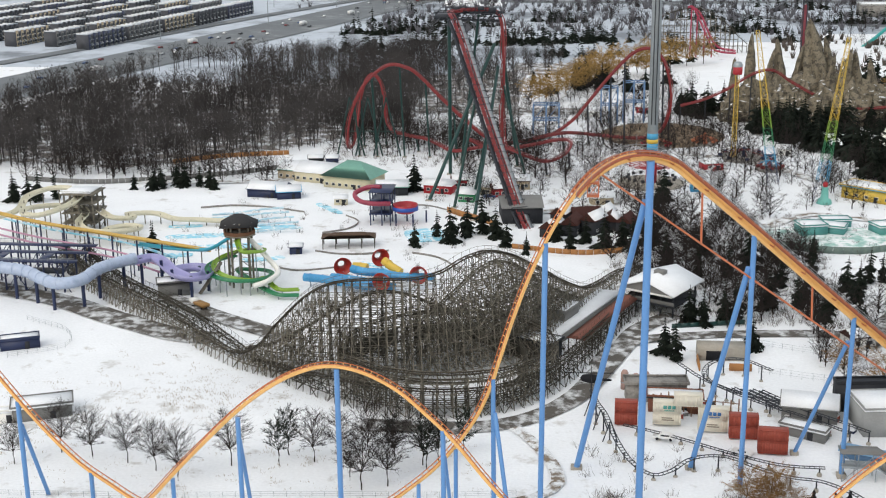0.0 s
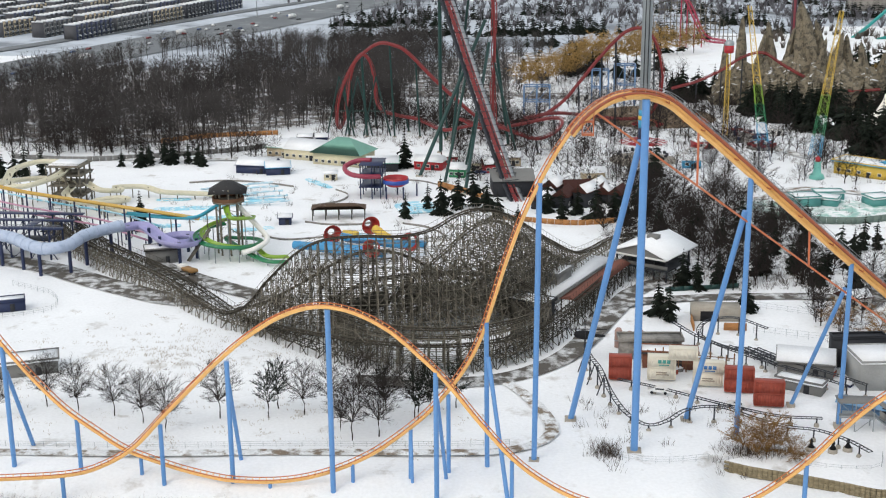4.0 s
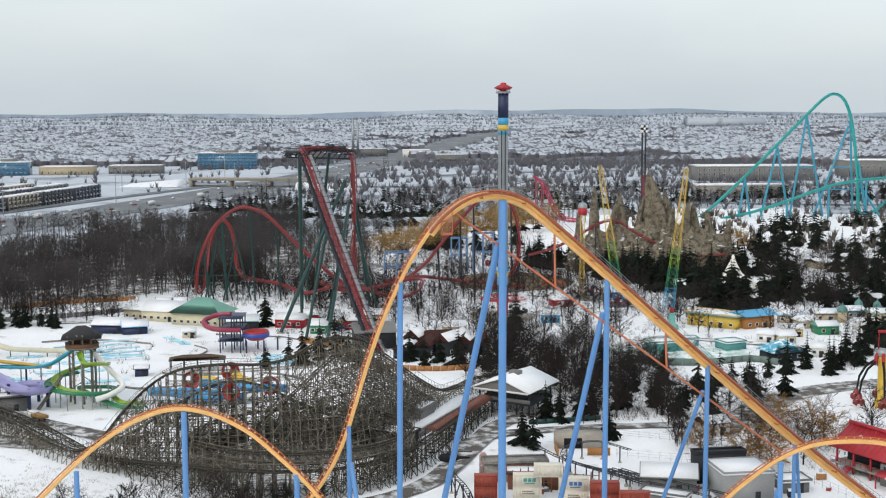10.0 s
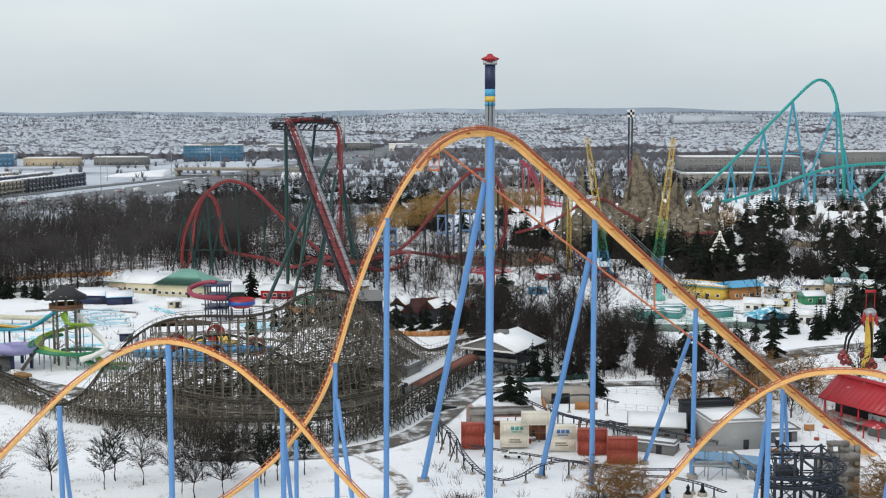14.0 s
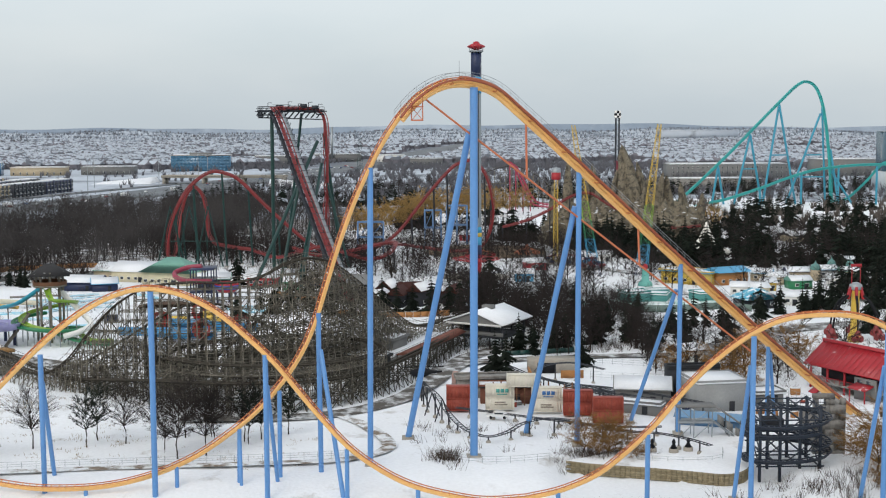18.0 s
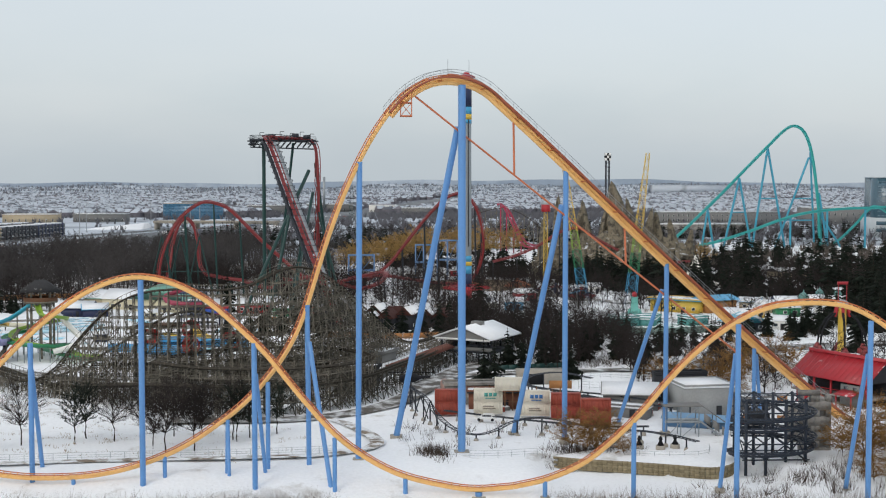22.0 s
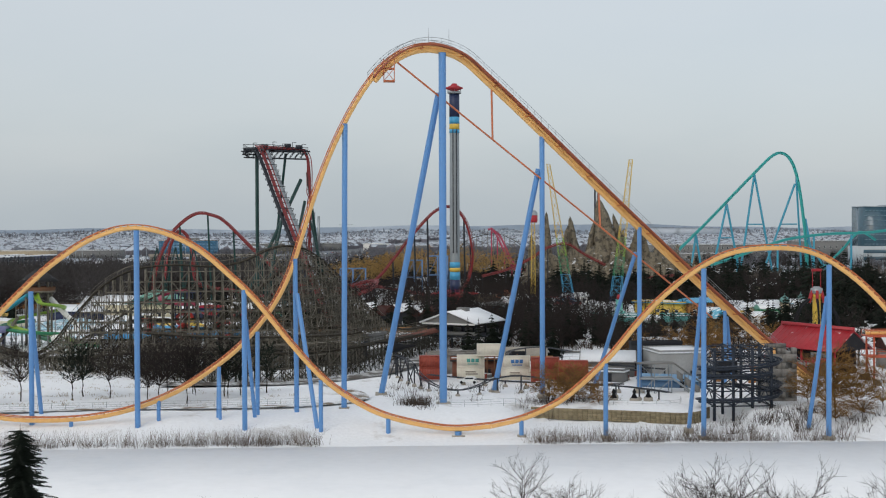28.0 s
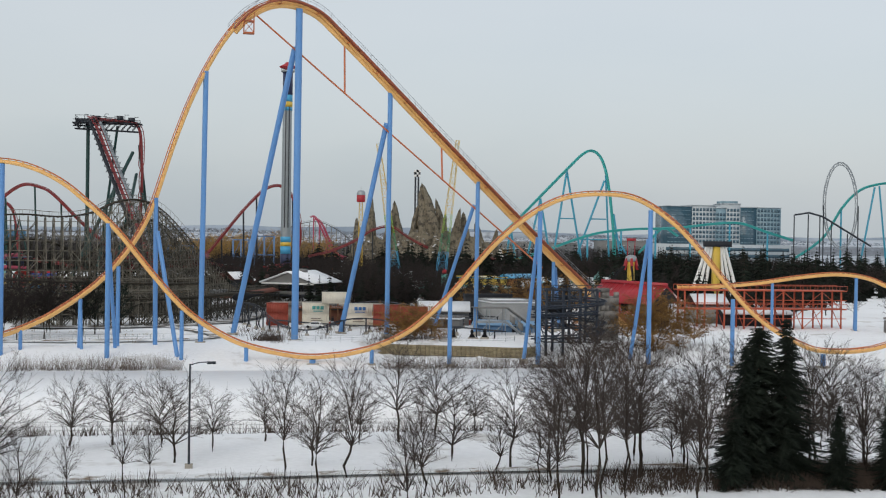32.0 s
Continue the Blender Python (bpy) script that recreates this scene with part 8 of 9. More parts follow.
# Spruces through the park.
spruce = [conifer("spruce", 70 + i, 11, "dark green spruce with dense drooping boughs", (.24, .3, .34, .26)[i], "spruces", .95, .5) for i in range(4)]
park(spruce, [(9.7, 81), (12.2, 77), (17.9, 106), (21.6, 104.4)])
scatter(spruce, [(27.5, 108.3), (30.8, 108.6), (32.4, 85.8, .8)], .95, 1.1, 17)
SPR = [(41, 120, 1.3), (49, 120), (55, 110), (63, 107), (64, 104, .9), (78, 147), (81, 133), (112, 162, 1.3), (124, 183, 1.2), (130, 188), (-55, 182, 1.1), (-76, 254, 1.35), (-178, 256), (-162, 256), (-158, 256, .9), (2, 181, 1.2), (19, 241, 1.5),
       (-176, 251), (-179, 250, .9), (-187, 250, .8), (-222, 230, 1.1), (-217, 228, 1.2), (-155, 252, .8), (-151, 164, 1.0), (-50, 191, 1.2), (-45, 193, 1.3), (-40, 188, 1.1), (-29, 169, .8), (70, 140), (74, 146), (67, 128, .8), (59, 121, .8), (116, 170), (120, 175, .8), (66, 138), (52, 126, 1.1), (-4, 176, 1.3), (5, 170, 1.2), (11, 186, 1.4), (16, 228, 1.3), (-10, 184, 1.1), (33, 148, 1.2), (47, 140, 1), (24, 150, 1.1), (58, 150, 1.2), (50, 166, 1.1), (40, 158, 1.2), (15, 160, 1.2), (28, 172, 1), (-15, 172, 1), (-20, 186, 1.2), (62, 172, 1), (84, 150, .9), (92, 158, 1), (100, 166, 1.1), (108, 172, 1), (126, 176, 1.2), (134, 192, 1.2), (90, 132, .9), (142, 180, 1.1), (-66, 176, .9), (-60, 188, 1), (-36, 178, 1)]
scatter(spruce, SPR + [(-148, 154, 1.35), (-226, 226, 1.3), (-212, 232, 1.2), (-168, 255, 1.2), (-172, 258, 1.3)], .85, 1.1, 7)

# The dark evergreen belt below the mountain and to the right.
rng = np.random.RandomState(31)
belt = []
for cx, cy, sx, sy, n in ((88, 380, 14, 18, 34), (108, 334, 10, 24, 30), (128, 326, 22, 20, 40), (160, 366, 22, 30, 44), (108, 292, 12, 14, 20), (205, 500, 60, 50, 22), (185, 300, 26, 24, 26), (60, 420, 18, 12, 18), (30, 400, 16, 10, 12), (225, 390, 34, 40, 26), (290, 470, 70, 50, 24), (165, 215, 18, 24, 22), (215, 260, 30, 34, 30), (0, 520, 30, 30, 20), (170, 430, 40, 30, 14), (270, 330, 46, 36, 30), (340, 420, 60, 46, 24), (185, 190, 26, 26, 30), (240, 200, 36, 36, 28), (150, 120, 30, 14, 14)):
    for _ in range(n):
        x, y = cx + rng.normal() * sx * .65, cy + rng.normal() * sy * .65
        if 95 < x < 150 and 352 < y < 385 or (104 < x < 166 and 228 < y < 276) or abs(x - 125) + abs(y - 346) < 15 or abs(x - 94) + abs(y - 252) < 14:
            continue
        belt.append((x, y, rng.uniform(.95, 1.6)))
belt += [(rng.uniform(70, 142), rng.uniform(372, 398), rng.uniform(1.1, 1.5)) for _ in range(26)] + [(rng.uniform(36, 70), rng.uniform(424, 440), rng.uniform(1.0, 1.3)) for _ in range(16)] + [(rng.uniform(76, 94), rng.uniform(334, 352), rng.uniform(1.1, 1.4)) for _ in range(9)]
belt = [q for q in belt if not (q[0] < 66 and 290 < q[1] < 412) and not (q[0] < 100 and 256 < q[1] < 328)]
belt = [q for q in belt if not (150 < q[0] < 184 and 320 < q[1] < 392) and not abs(q[0] - 128) + abs(q[1] - 342) * .6 < 17 and not (abs(q[0] - 154) < 16 and abs(q[1] - 150) < 14) and not (q[0] < 130 and q[1] < 130)]
random.Random(4).shuffle(belt)
scatter(spruce, belt[:220], .9, 1.15, 8)
bushy = [conifer("white_pine", 84 + i, 11, "dark spreading pine in the evergreen belt", .38, "belt pines", .8, .7) for i in range(3)]
park(bushy, [(140, 300), (150, 310), (118, 300)])
scatter(bushy, belt[220:450], .9, 1.2, 18)


def conifer_mass(name, protos, spots, label, seed):
    """Many conifers too close to count, joined."""
    r = random.Random(seed)
    out = Shape()
    src = []
    for p in protos:
        me = [c.data for c in p.children if c.name.startswith("crown")][0]
        v = np.empty(len(me.vertices) * 3)
        me.vertices.foreach_get("co", v)
        f = np.empty(len(me.polygons) * 3, dtype=np.int32)
        me.loops.foreach_get("vertex_index", f)
        src.append((v.reshape(-1, 3), f.reshape(-1, 3)))
    for i, (x, y, k) in enumerate(spots):
        v, f = src[i % len(src)]
        an = r.uniform(0, 6.28)
        c, s2 = math.cos(an) * k, math.sin(an) * k
        out.add(v @ np.array([[c, -s2, 0], [s2, c, 0], [0, 0, k]]).T + (x, y, gz1(x, y)), f)
    return tagged(out.link(name, M["needle"]), label, "conifers", kind="stuff")


north = [conifer("grove_pine", 90 + i, 13, "dark pine in the grove beyond the coasters", .3, "grove pines", .6, .6) for i in range(2)]
park(north, [(-187, 858), (-163, 930)])
grove = []
for gx, gy, n in ((-166, 765, 16), (-141, 785, 18), (-144, 645, 14), (-110, 705, 20), (-60, 700, 16), (-38, 710, 20), (0, 728, 20), (-169, 672, 10), (-100, 820, 14), (-30, 850, 16), (60, 690, 14), (108, 790, 22), (150, 730, 12), (90, 880, 14), (230, 610, 22), (290, 640, 16), (210, 840, 20), (280, 880, 22), (350, 860, 18), (420, 930, 20), (190, 960, 14), (-20, 640, 10), (40, 620, 10)):
    grove += [(gx + rng.normal() * 15, gy + rng.normal() * 8, rng.uniform(.7, 1.25)) for _ in range(n)]
conifer_mass("evergreen_grove", north, grove + belt[450:], "dark evergreens massed beyond the coasters", 9)

# Golden willows.
will = [bare_tree("willow", 110 + i, 17, "golden willow with fine drooping twigs", "willow", group="willows", R=.38, base=.26, limbs=32, sub=7, twig=7, droop=.45, thin=.06) for i in range(2)]
park(will, [(-30, 452), (-20, 480)])
scatter(will, [(-24, 465, 1.1), (-10, 500, 1.2), (0, 520, 1.2), (10, 545, 1.25), (-4, 535, 1.1), (22, 560, 1.2), (32, 570, 1.2), (44, 590, 1.1), (55, 600, 1.1), (-38, 448, .9), (66, 610, 1.1), (150, 470, .8), (160, 478, .8), (-15, 488, 1.1), (5, 532, 1.1), (27, 552, 1.1), (-34, 460, 1)], .9, 1.15, 10)
small_will = [bare_tree("willow", 115 + i, 8, "small golden willow by the frozen bank", "bankwillow", group="bank willows", R=.5, base=.16, limbs=32, sub=8, twig=10, droop=.3, thin=.022) for i in range(2)]
park(small_will, [(25, -1), (21, 2)])
scatter(small_will, [(30, -3, .7), (27, 3, .9), (74, -10, 1.5), (79, -8, 1.3), (71, -14, 1.2), (82, -13, 1.1), (76, -19, .8), (60, 62, 1.2), (66, 58, 1.3), (83, 82, 1.4), (78, 95, 1.3), (87, 76, 1.2), (74, 88, 1.1), (70, -6, 1.0), (53, 74, 1.0), (70, -22, .8)], .9, 1.1, 11)

# Mid-park bare trees and brown thickets.
midt = [bare_tree("bare_tree", 130 + i, 11, "leafless brown tree among the park paths", group="park trees", R=.4, base=.1, limbs=24, sub=5, twig=5, thin=.04) for i in range(4)]
park(midt, [(5, 156), (17, 156), (25, 164), (25, 134)])
MID = [(-2, 164), (15, 199), (29, 120), (34, 127), (44, 148), (50, 155), (52, 133), (56, 120), (28, 190), (22, 180), (33, 176), (39, 166), (46, 172), (12, 172), (31, 150), (37, 143), (42, 135), (20, 146), (8, 168), (55, 145), (26, 205), (34, 200), (60, 160), (47, 188), (18, 214), (53, 204)]
rng = np.random.RandomState(41)
MID += [(rng.uniform(2, 62), rng.uniform(112, 222), rng.uniform(.6, 1.1)) for _ in range(70)]
MID += [(rng.uniform(8, 62), rng.uniform(138, 226), rng.uniform(.7, 1.1)) for _ in range(40)]
MID = [p for p in MID if not (abs(p[0] - 72) < 26 and abs(p[1] - 196) < 17) and not (p[0] < 22 and p[1] < 138)]
scatter(midt, MID, .8, 1.15, 12)
more = [(rng.uniform(60, 200), rng.uniform(270, 400), rng.uniform(.9, 1.3)) for _ in range(60)] + [(rng.uniform(90, 200), rng.uniform(60, 150), rng.uniform(.7, 1.1)) for _ in range(40)] + [(rng.uniform(-20, 60), rng.uniform(380, 520), rng.uniform(.8, 1.3)) for _ in range(60)] + [(rng.uniform(85, 190), rng.uniform(170, 300), rng.uniform(.6, .9)) for _ in range(50)] + [(rng.uniform(-120, -60), rng.uniform(345, 420), rng.uniform(.9, 1.4)) for _ in range(50)] + [(rng.uniform(-60, 10), rng.uniform(240, 345), rng.uniform(.5, .8)) for _ in range(34)] + [(rng.uniform(-240, -130), rng.uniform(258, 282), rng.uniform(.5, .8)) for _ in range(36)]
more += [(rng.uniform(-122, -34), rng.uniform(318, 372), 1) for _ in range(130)] + [(rng.uniform(-60, 20), rng.uniform(225, 330), 1) for _ in range(50)] + [(rng.uniform(-230, -140), rng.uniform(262, 290), 1) for _ in range(40)]
more += [(rng.uniform(130, 330), rng.uniform(285, 480), 1) for _ in range(330)] + [(rng.uniform(-50, 62), rng.uniform(300, 420), 1) for _ in range(150)] + [(rng.uniform(170, 300), rng.uniform(150, 290), 1) for _ in range(120)] + [(rng.uniform(20, 92), rng.uniform(228, 300), 1) for _ in range(40)] + [(rng.uniform(48, 92), rng.uniform(56, 126), 1) for _ in range(44)] + [(rng.uniform(2, 60), rng.uniform(102, 140), 1) for _ in range(36)]
more += [(rng.uniform(-170, 420), rng.uniform(700, 1010), 1) for _ in range(330)]
more = [q for q in more if not (abs(q[0] - 15) < 10 and abs(q[1] - 272) < 12) and not (q[0] < 24 and q[1] < 134 and q[0] > -5) and not (abs(q[0] - 94) < 26 and abs(q[1] - 190) < 30)]
more = [q for q in more if not (abs(q[0] - 154) < 14 and abs(q[1] - 150) < 12) and not (abs(q[0] - 125) + abs(q[1] - 346) < 16) and not (80 < q[0] < 126 and 100 < q[1] < 146)]


# The bare wood: some hundreds of trunks, one mass.
def wood_mass(name, spots, label, seed, h=16, mat="woodtwig", kinds=6, **kw):
    r = random.Random(seed)
    base = []
    for k in range(kinds):
        rows, twigs = bare_segments(seed * 17 + k, h, **kw)
        a = Shape().segs(rows[:6], 4)
        a.spikes([(p, q, r0) for p, q, r0, r1 in rows[6:]] + twigs)
        base.append(a)
    out = Shape()
    for x, y in spots:
        b = base[r.randrange(kinds)]
        k, an = r.uniform(.75, 1.2), r.uniform(0, 6.28)
        c, s2 = math.cos(an) * k, math.sin(an) * k
        m = np.array([[c, -s2, 0], [s2, c, 0], [0, 0, k]])
        vs = np.concatenate(b.v) @ m.T + (x, y, gz1(x, y))
        n0 = out.n
        out.v.append(vs)
        for f in b.f:
            out.f.append(f + n0)
        out.n += len(vs)
    return tagged(out.link(name, M[mat]), label, "woodland", kind="stuff")


rng = np.random.RandomState(51)
spots = []
while len(spots) < 2000:
    x, y = rng.uniform(-340, -95), 270 + 500 * rng.rand() ** 1.25
    if in_wood(x, y) and x < -90 - max(0, 400 - y) * .1:
        spots.append((x, y))
wood_mass("bare_woodland", spots, "dense leafless grey-brown woodland in snow", 7, 15, R=.25, base=.4, limbs=14, sub=3, twig=4, thin=.075, r0=.010, rise=.9)
spots = [(rng.uniform(-150, 0), rng.uniform(385, 720)) for _ in range(560)]
spots = [p for p in spots if in_wood(*p)]
wood_mass("bare_woodland", spots, "leafless woodland behind the dive coaster", 8, 13, R=.28, base=.25, limbs=15, sub=3, twig=3, thin=.08, r0=.012, rise=.9)

wood_mass("bare_thicket", [(q[0], q[1]) for q in more], "bare brown trees scattered through the park", 13, 11, "twig", 5, R=.38, base=.12, limbs=18, sub=4, twig=3, thin=.05)
rng = np.random.RandomState(57)
under = []
while len(under) < 2600:
    x, y = rng.uniform(-340, 0), rng.uniform(290, 560)
    if in_wood(x, y, 10):
        under.append((x, y))

# Trees and shrubs on the near bank.
near = [bare_tree("bare_tree", 170 + i, 12.4, "tall leafless tree on the near bank", group="near bank trees", mat="neartwig", R=(.19, .28, .24, .33)[i], base=(.34, .26, .4, .3)[i], limbs=(22, 27, 20, 26)[i], sub=6, twig=6, thin=.014, rise=(1.1, .7, .9, .5)[i], r0=(.009, .012, .008, .013)[i]) for i in range(4)]
round_near = [bare_tree("bare_tree", 180 + i, 8, "small rounded leafless tree in snow", "neartwig", group="near bank trees", R=.42, base=.32, limbs=28, sub=7, twig=7, thin=.012, rise=.7, r0=.016) for i in range(3)]
wide_near = [bare_tree("bare_tree", 190 + i, 9, "wide low-branching leafless tree by the path", "neartwig", group="near bank trees", R=.5, base=.2, limbs=22, sub=8, twig=6, thin=.013, rise=.35, r0=.017) for i in range(2)]
park(wide_near, [(7, -133), (-22, -130)])
scatter(wide_near, [(20, -131, .8), (-8, -134, .8), (31, -135, .7), (-40, -137, .9), (2, -139, .8), (44, -134, .9), (14, -147, .7)], .85, 1.15, 29)
park(round_near, [(-33.2, -122.4), (-23.6, -120.6), (-29, -119)])
park(near, [(-11.5, -143), (-5, -141), (18, -146), (3.4, -119.6)])
scatter(round_near, [(-1.4, -121, 1.3), (8, -118, 1.2), (-12, -118, 1.2), (22, -120, 1.2), (30, -123, 1.3), (-42, -126, 1.2), (14, -112, .8), (-52, -118, 1.1), (38, -118, 1.2), (46, -120, 1.3), (27, -134, 1), (52, -128, 1.2), (-18, -124, .9), (57, -120, 1.2), (64, -124, 1.3), (34, -130, 1.2), (43, -131, 1.3), (-60, -126, 1.2)], .6, 1.2, 21)
scatter(near, [(-9, -150, .8), (10, -142, .9), (21, -149, 1.25), (24, -144, 1.2), (16, -151, 1.2), (30, -146, 1.0), (-26, -152, .75), (-38, -146, 1.0), (-44, -144, .9), (45, -140, 1.0), (50, -146, 1.0), (-48, -150, .9), (28, -152, .9), (1, -150, .7), (12, -150, .8), (56, -142, 1), (62, -148, 1), (36, -138, .9), (26, -139, 1.1), (19, -141, 1.2), (-31, -150, .7), (48, -150, .9), (14, -146, 1.0)], .7, 1.2, 22)
scatter(near[:1] + near[2:3], [(14.4, -161, 1.4), (15.8, -158, 1.3), (11, -160, 1.1), (18, -158, 1.2), (-3, -165, .8), (-33, -166, .8), (24, -160, 1.0)], .95, 1.05, 33)
bigcon = [fine_spruce("spruce", 200 + i, 17, "tall dark spruce on the near bank", (.27, .3)[i], "near bank spruces", (.8, .5)[i]) for i in range(2)]
park(bigcon, [(37.5, -148.5), (-46.5, -124)])
scatter(near, [(41, -147, .8), (43, -150, .75), (44.5, -145, .9), (46, -149, .8), (47.5, -146, .9), (42, -141, .8), (39.5, -143, .7), (45, -139, .8), (49, -143, .9), (30, -141, .8), (28, -147, .7), (12, -139, .8), (-24, -145, .6)], .9, 1.15, 27)
scatter(bigcon, [(33.4, -148.3, .8), (35.4, -147, .9), (41.5, -152, .5), (-50, -127, .9), (-55, -124, .9), (-44, -132, .5), (47, -152, .6), (52, -150, .5), (31, -151, .55)], .95, 1.05, 23)


def shrubs(name, spots, h, mat, label, n, seed, thick=.045, wide=.7):
    r = np.random.RandomState(seed)
    rows = []
    for x, y in spots:
        g = gz1(x, y)
        for _ in range(n):
            b = np.array((x + r.normal() * wide, y + r.normal() * wide * .7, g - .05))
            rows.append((b, b + np.array((r.normal() * .3, r.normal() * .3, r.uniform(.5, 1))) * h, thick))
    return tagged(Shape().spikes(rows).link(name, M[mat]), label, "shrubs", kind="stuff")


shrubs("woodland_undergrowth", under, 3.4, "woodtwig", "tangled leafless undergrowth below the wood", 5, 9, .09, 2.2)
rng = np.random.RandomState(61)
shrubs("bank_reeds", [(rng.uniform(-130, -22), rng.normal(-29.5, 1.0)) for _ in range(420)] + [(rng.uniform(14, 70), rng.normal(-30.5, .8)) for _ in range(200)], 3.6, "reed", "brown reeds and brush along the frozen bank", 8, 1, .028)
shrubs("bank_brush", [(rng.normal(-5, 1.6), rng.normal(-3, 2.5)) for _ in range(36)] + [(rng.normal(24, 4), rng.normal(0, 2)) for _ in range(70)] + [(rng.uniform(-12, 22), rng.uniform(2, 24)) for _ in range(26)] + [(rng.normal(64, 9), rng.normal(-20, 3)) for _ in range(80)] + [(rng.uniform(-2, 66), rng.uniform(104, 224)) for _ in range(760)] + [(rng.uniform(60, 190), rng.uniform(165, 300)) for _ in range(260)] + [(rng.uniform(-70, 50), rng.uniform(225, 350)) for _ in range(200)] + [(rng.uniform(-125, -30), rng.uniform(295, 370)) for _ in range(420)] + [(rng.uniform(50, 92), rng.uniform(54, 124)) for _ in range(170)] + [(rng.uniform(130, 320), rng.uniform(200, 480)) for _ in range(420)] + [(rng.uniform(-50, 70), rng.uniform(300, 420)) for _ in range(200)] + [(rng.uniform(-150, -50), rng.uniform(150, 250)) for _ in range(70)], 2.6, "brush", "leafless brown shrubs", 11, 2)
shrubs("near_bank_brush", [(rng.uniform(-60, 70), rng.uniform(-152, -143)) for _ in range(260)] + [(rng.uniform(20, 60), rng.uniform(-152, -142)) for _ in range(260)] + [(rng.uniform(37, 50), rng.uniform(-152, -143)) for _ in range(520)] + [(rng.uniform(-60, 70), rng.normal(-107, 1)) for _ in range(120)], 2.0, "brush", "low leafless brush on the near bank", 10, 3)
shrubs("lawn_grass", [(rng.normal(-100, 24), rng.normal(42, 14)) for _ in range(420)] + [(rng.uniform(-140, -30), rng.uniform(-8, 30)) for _ in range(160)], .7, "grass", "tufts of dead grass showing through the snow", 7, 4)

# ---- far town, suburb and fields ----
def gable_houses(spots, seed):
    """Vertices and faces of plain gabled houses at (x, y, w, d, h, angle); walls first, then roofs."""
    rng = np.random.RandomState(seed)
    out_v, wall_f, roof_f, tri_f = [], [], [], []
    n = 0
    for x, y, w, d, h, a in spots:
        c, s = math.cos(a), math.sin(a)
        rh = d * rng.uniform(.28, .42)
        pts = [(-w, -d, 0), (w, -d, 0), (w, d, 0), (-w, d, 0), (-w, -d, h), (w, -d, h), (w, d, h), (-w, d, h)]
        o = 1.07
        pts += [(-w * o, -d * o, h), (w * o, -d * o, h), (w * o, d * o, h), (-w * o, d * o, h), (-w * o, 0, h + rh), (w * o, 0, h + rh)]
        g = float(ground_z(x, y))
        out_v += [(x + (px * c - py * s) / 2, y + (px * s + py * c) / 2, g + pz) for px, py, pz in pts]
        wall_f += [(n, n + 1, n + 5, n + 4), (n + 1, n + 2, n + 6, n + 5), (n + 2, n + 3, n + 7, n + 6), (n + 3, n, n + 4, n + 7)]
        roof_f += [(n + 8, n + 9, n + 13, n + 12), (n + 10, n + 11, n + 12, n + 13)]
        tri_f += [(n + 8, n + 12, n + 11), (n + 9, n + 10, n + 13)]
        n += 14
    return out_v, wall_f, roof_f, tri_f


def highway_x(y):
    return np.interp(y, [250, 420, 564, 700, 874, 1000, 1220, 1500, 1900, 2400, 4000], [-420, -368, -325, -284, -231, -196, -142, -80, -18, 70, 480])


rng = np.random.RandomState(11)
spots = []
for block in range(900):
    y = 1480 * (2.05 ** (rng.rand() ** .8)) + rng.uniform(-20, 20)
    x = rng.uniform(-.42, .40) * (y + 240) + 30
    if abs(x - highway_x(y)) < 70 or (-120 < x - highway_x(y) < 420 and y < 1640):
        continue
    a = math.radians(20) + round(rng.rand() * 2) * math.radians(35)
    ca, sa = math.cos(a), math.sin(a)
    for i in range(rng.randint(5, 9)):
        for j in (-1, 1):
            u, v2 = (i - 3) * 15.5 + rng.uniform(-1, 1), j * 14 + rng.uniform(-2, 2)
            spots.append((x + u * ca - v2 * sa, y + u * sa + v2 * ca, rng.uniform(9, 13), rng.uniform(10, 13.5), rng.uniform(5.2, 6.6), a + (math.pi / 2 if rng.rand() < .35 else 0)))
hv, wf, rf, tf = gable_houses(spots, 5)
sh = Shape()
sh.add(hv, wf)
sh.f += [np.array(rf), np.array(tf)]
tagged(sh.link("suburb_houses", [M["house_wall"], M["house_roof"]], split=[0] * len(wf) + [1] * len(rf) + [0] * len(tf)), "far suburb of brick houses with snowy roofs, muted for haze", "houses", kind="stuff")

# Bands of bare trees and hedges through the suburb and the fields.
def far_scrub(name, spots, mat, label, h=(5, 10), n=12, seed=1, spread=.5, thick=1.0):
    r = np.random.RandomState(seed)
    P, Q, R = [], [], []
    for x, y in spots:
        g = float(ground_z(x, y))
        hh = r.uniform(*h)
        for _ in range(n):
            a, e = r.uniform(0, 2 * math.pi), r.uniform(.25, 1)
            b = np.array((x + r.uniform(-1, 1), y + r.uniform(-1, 1), g + hh * .05 * r.rand()))
            P.append(b)
            Q.append(b + np.array((math.cos(a) * hh * spread * e, math.sin(a) * hh * spread * e, hh * r.uniform(.6, 1.0))))
            R.append(r.uniform(.35, .8) * hh / 9 * thick)
    return tagged(Shape().spikes(list(zip(P, Q, R))).link(name, mat), label, "trees", kind="stuff")


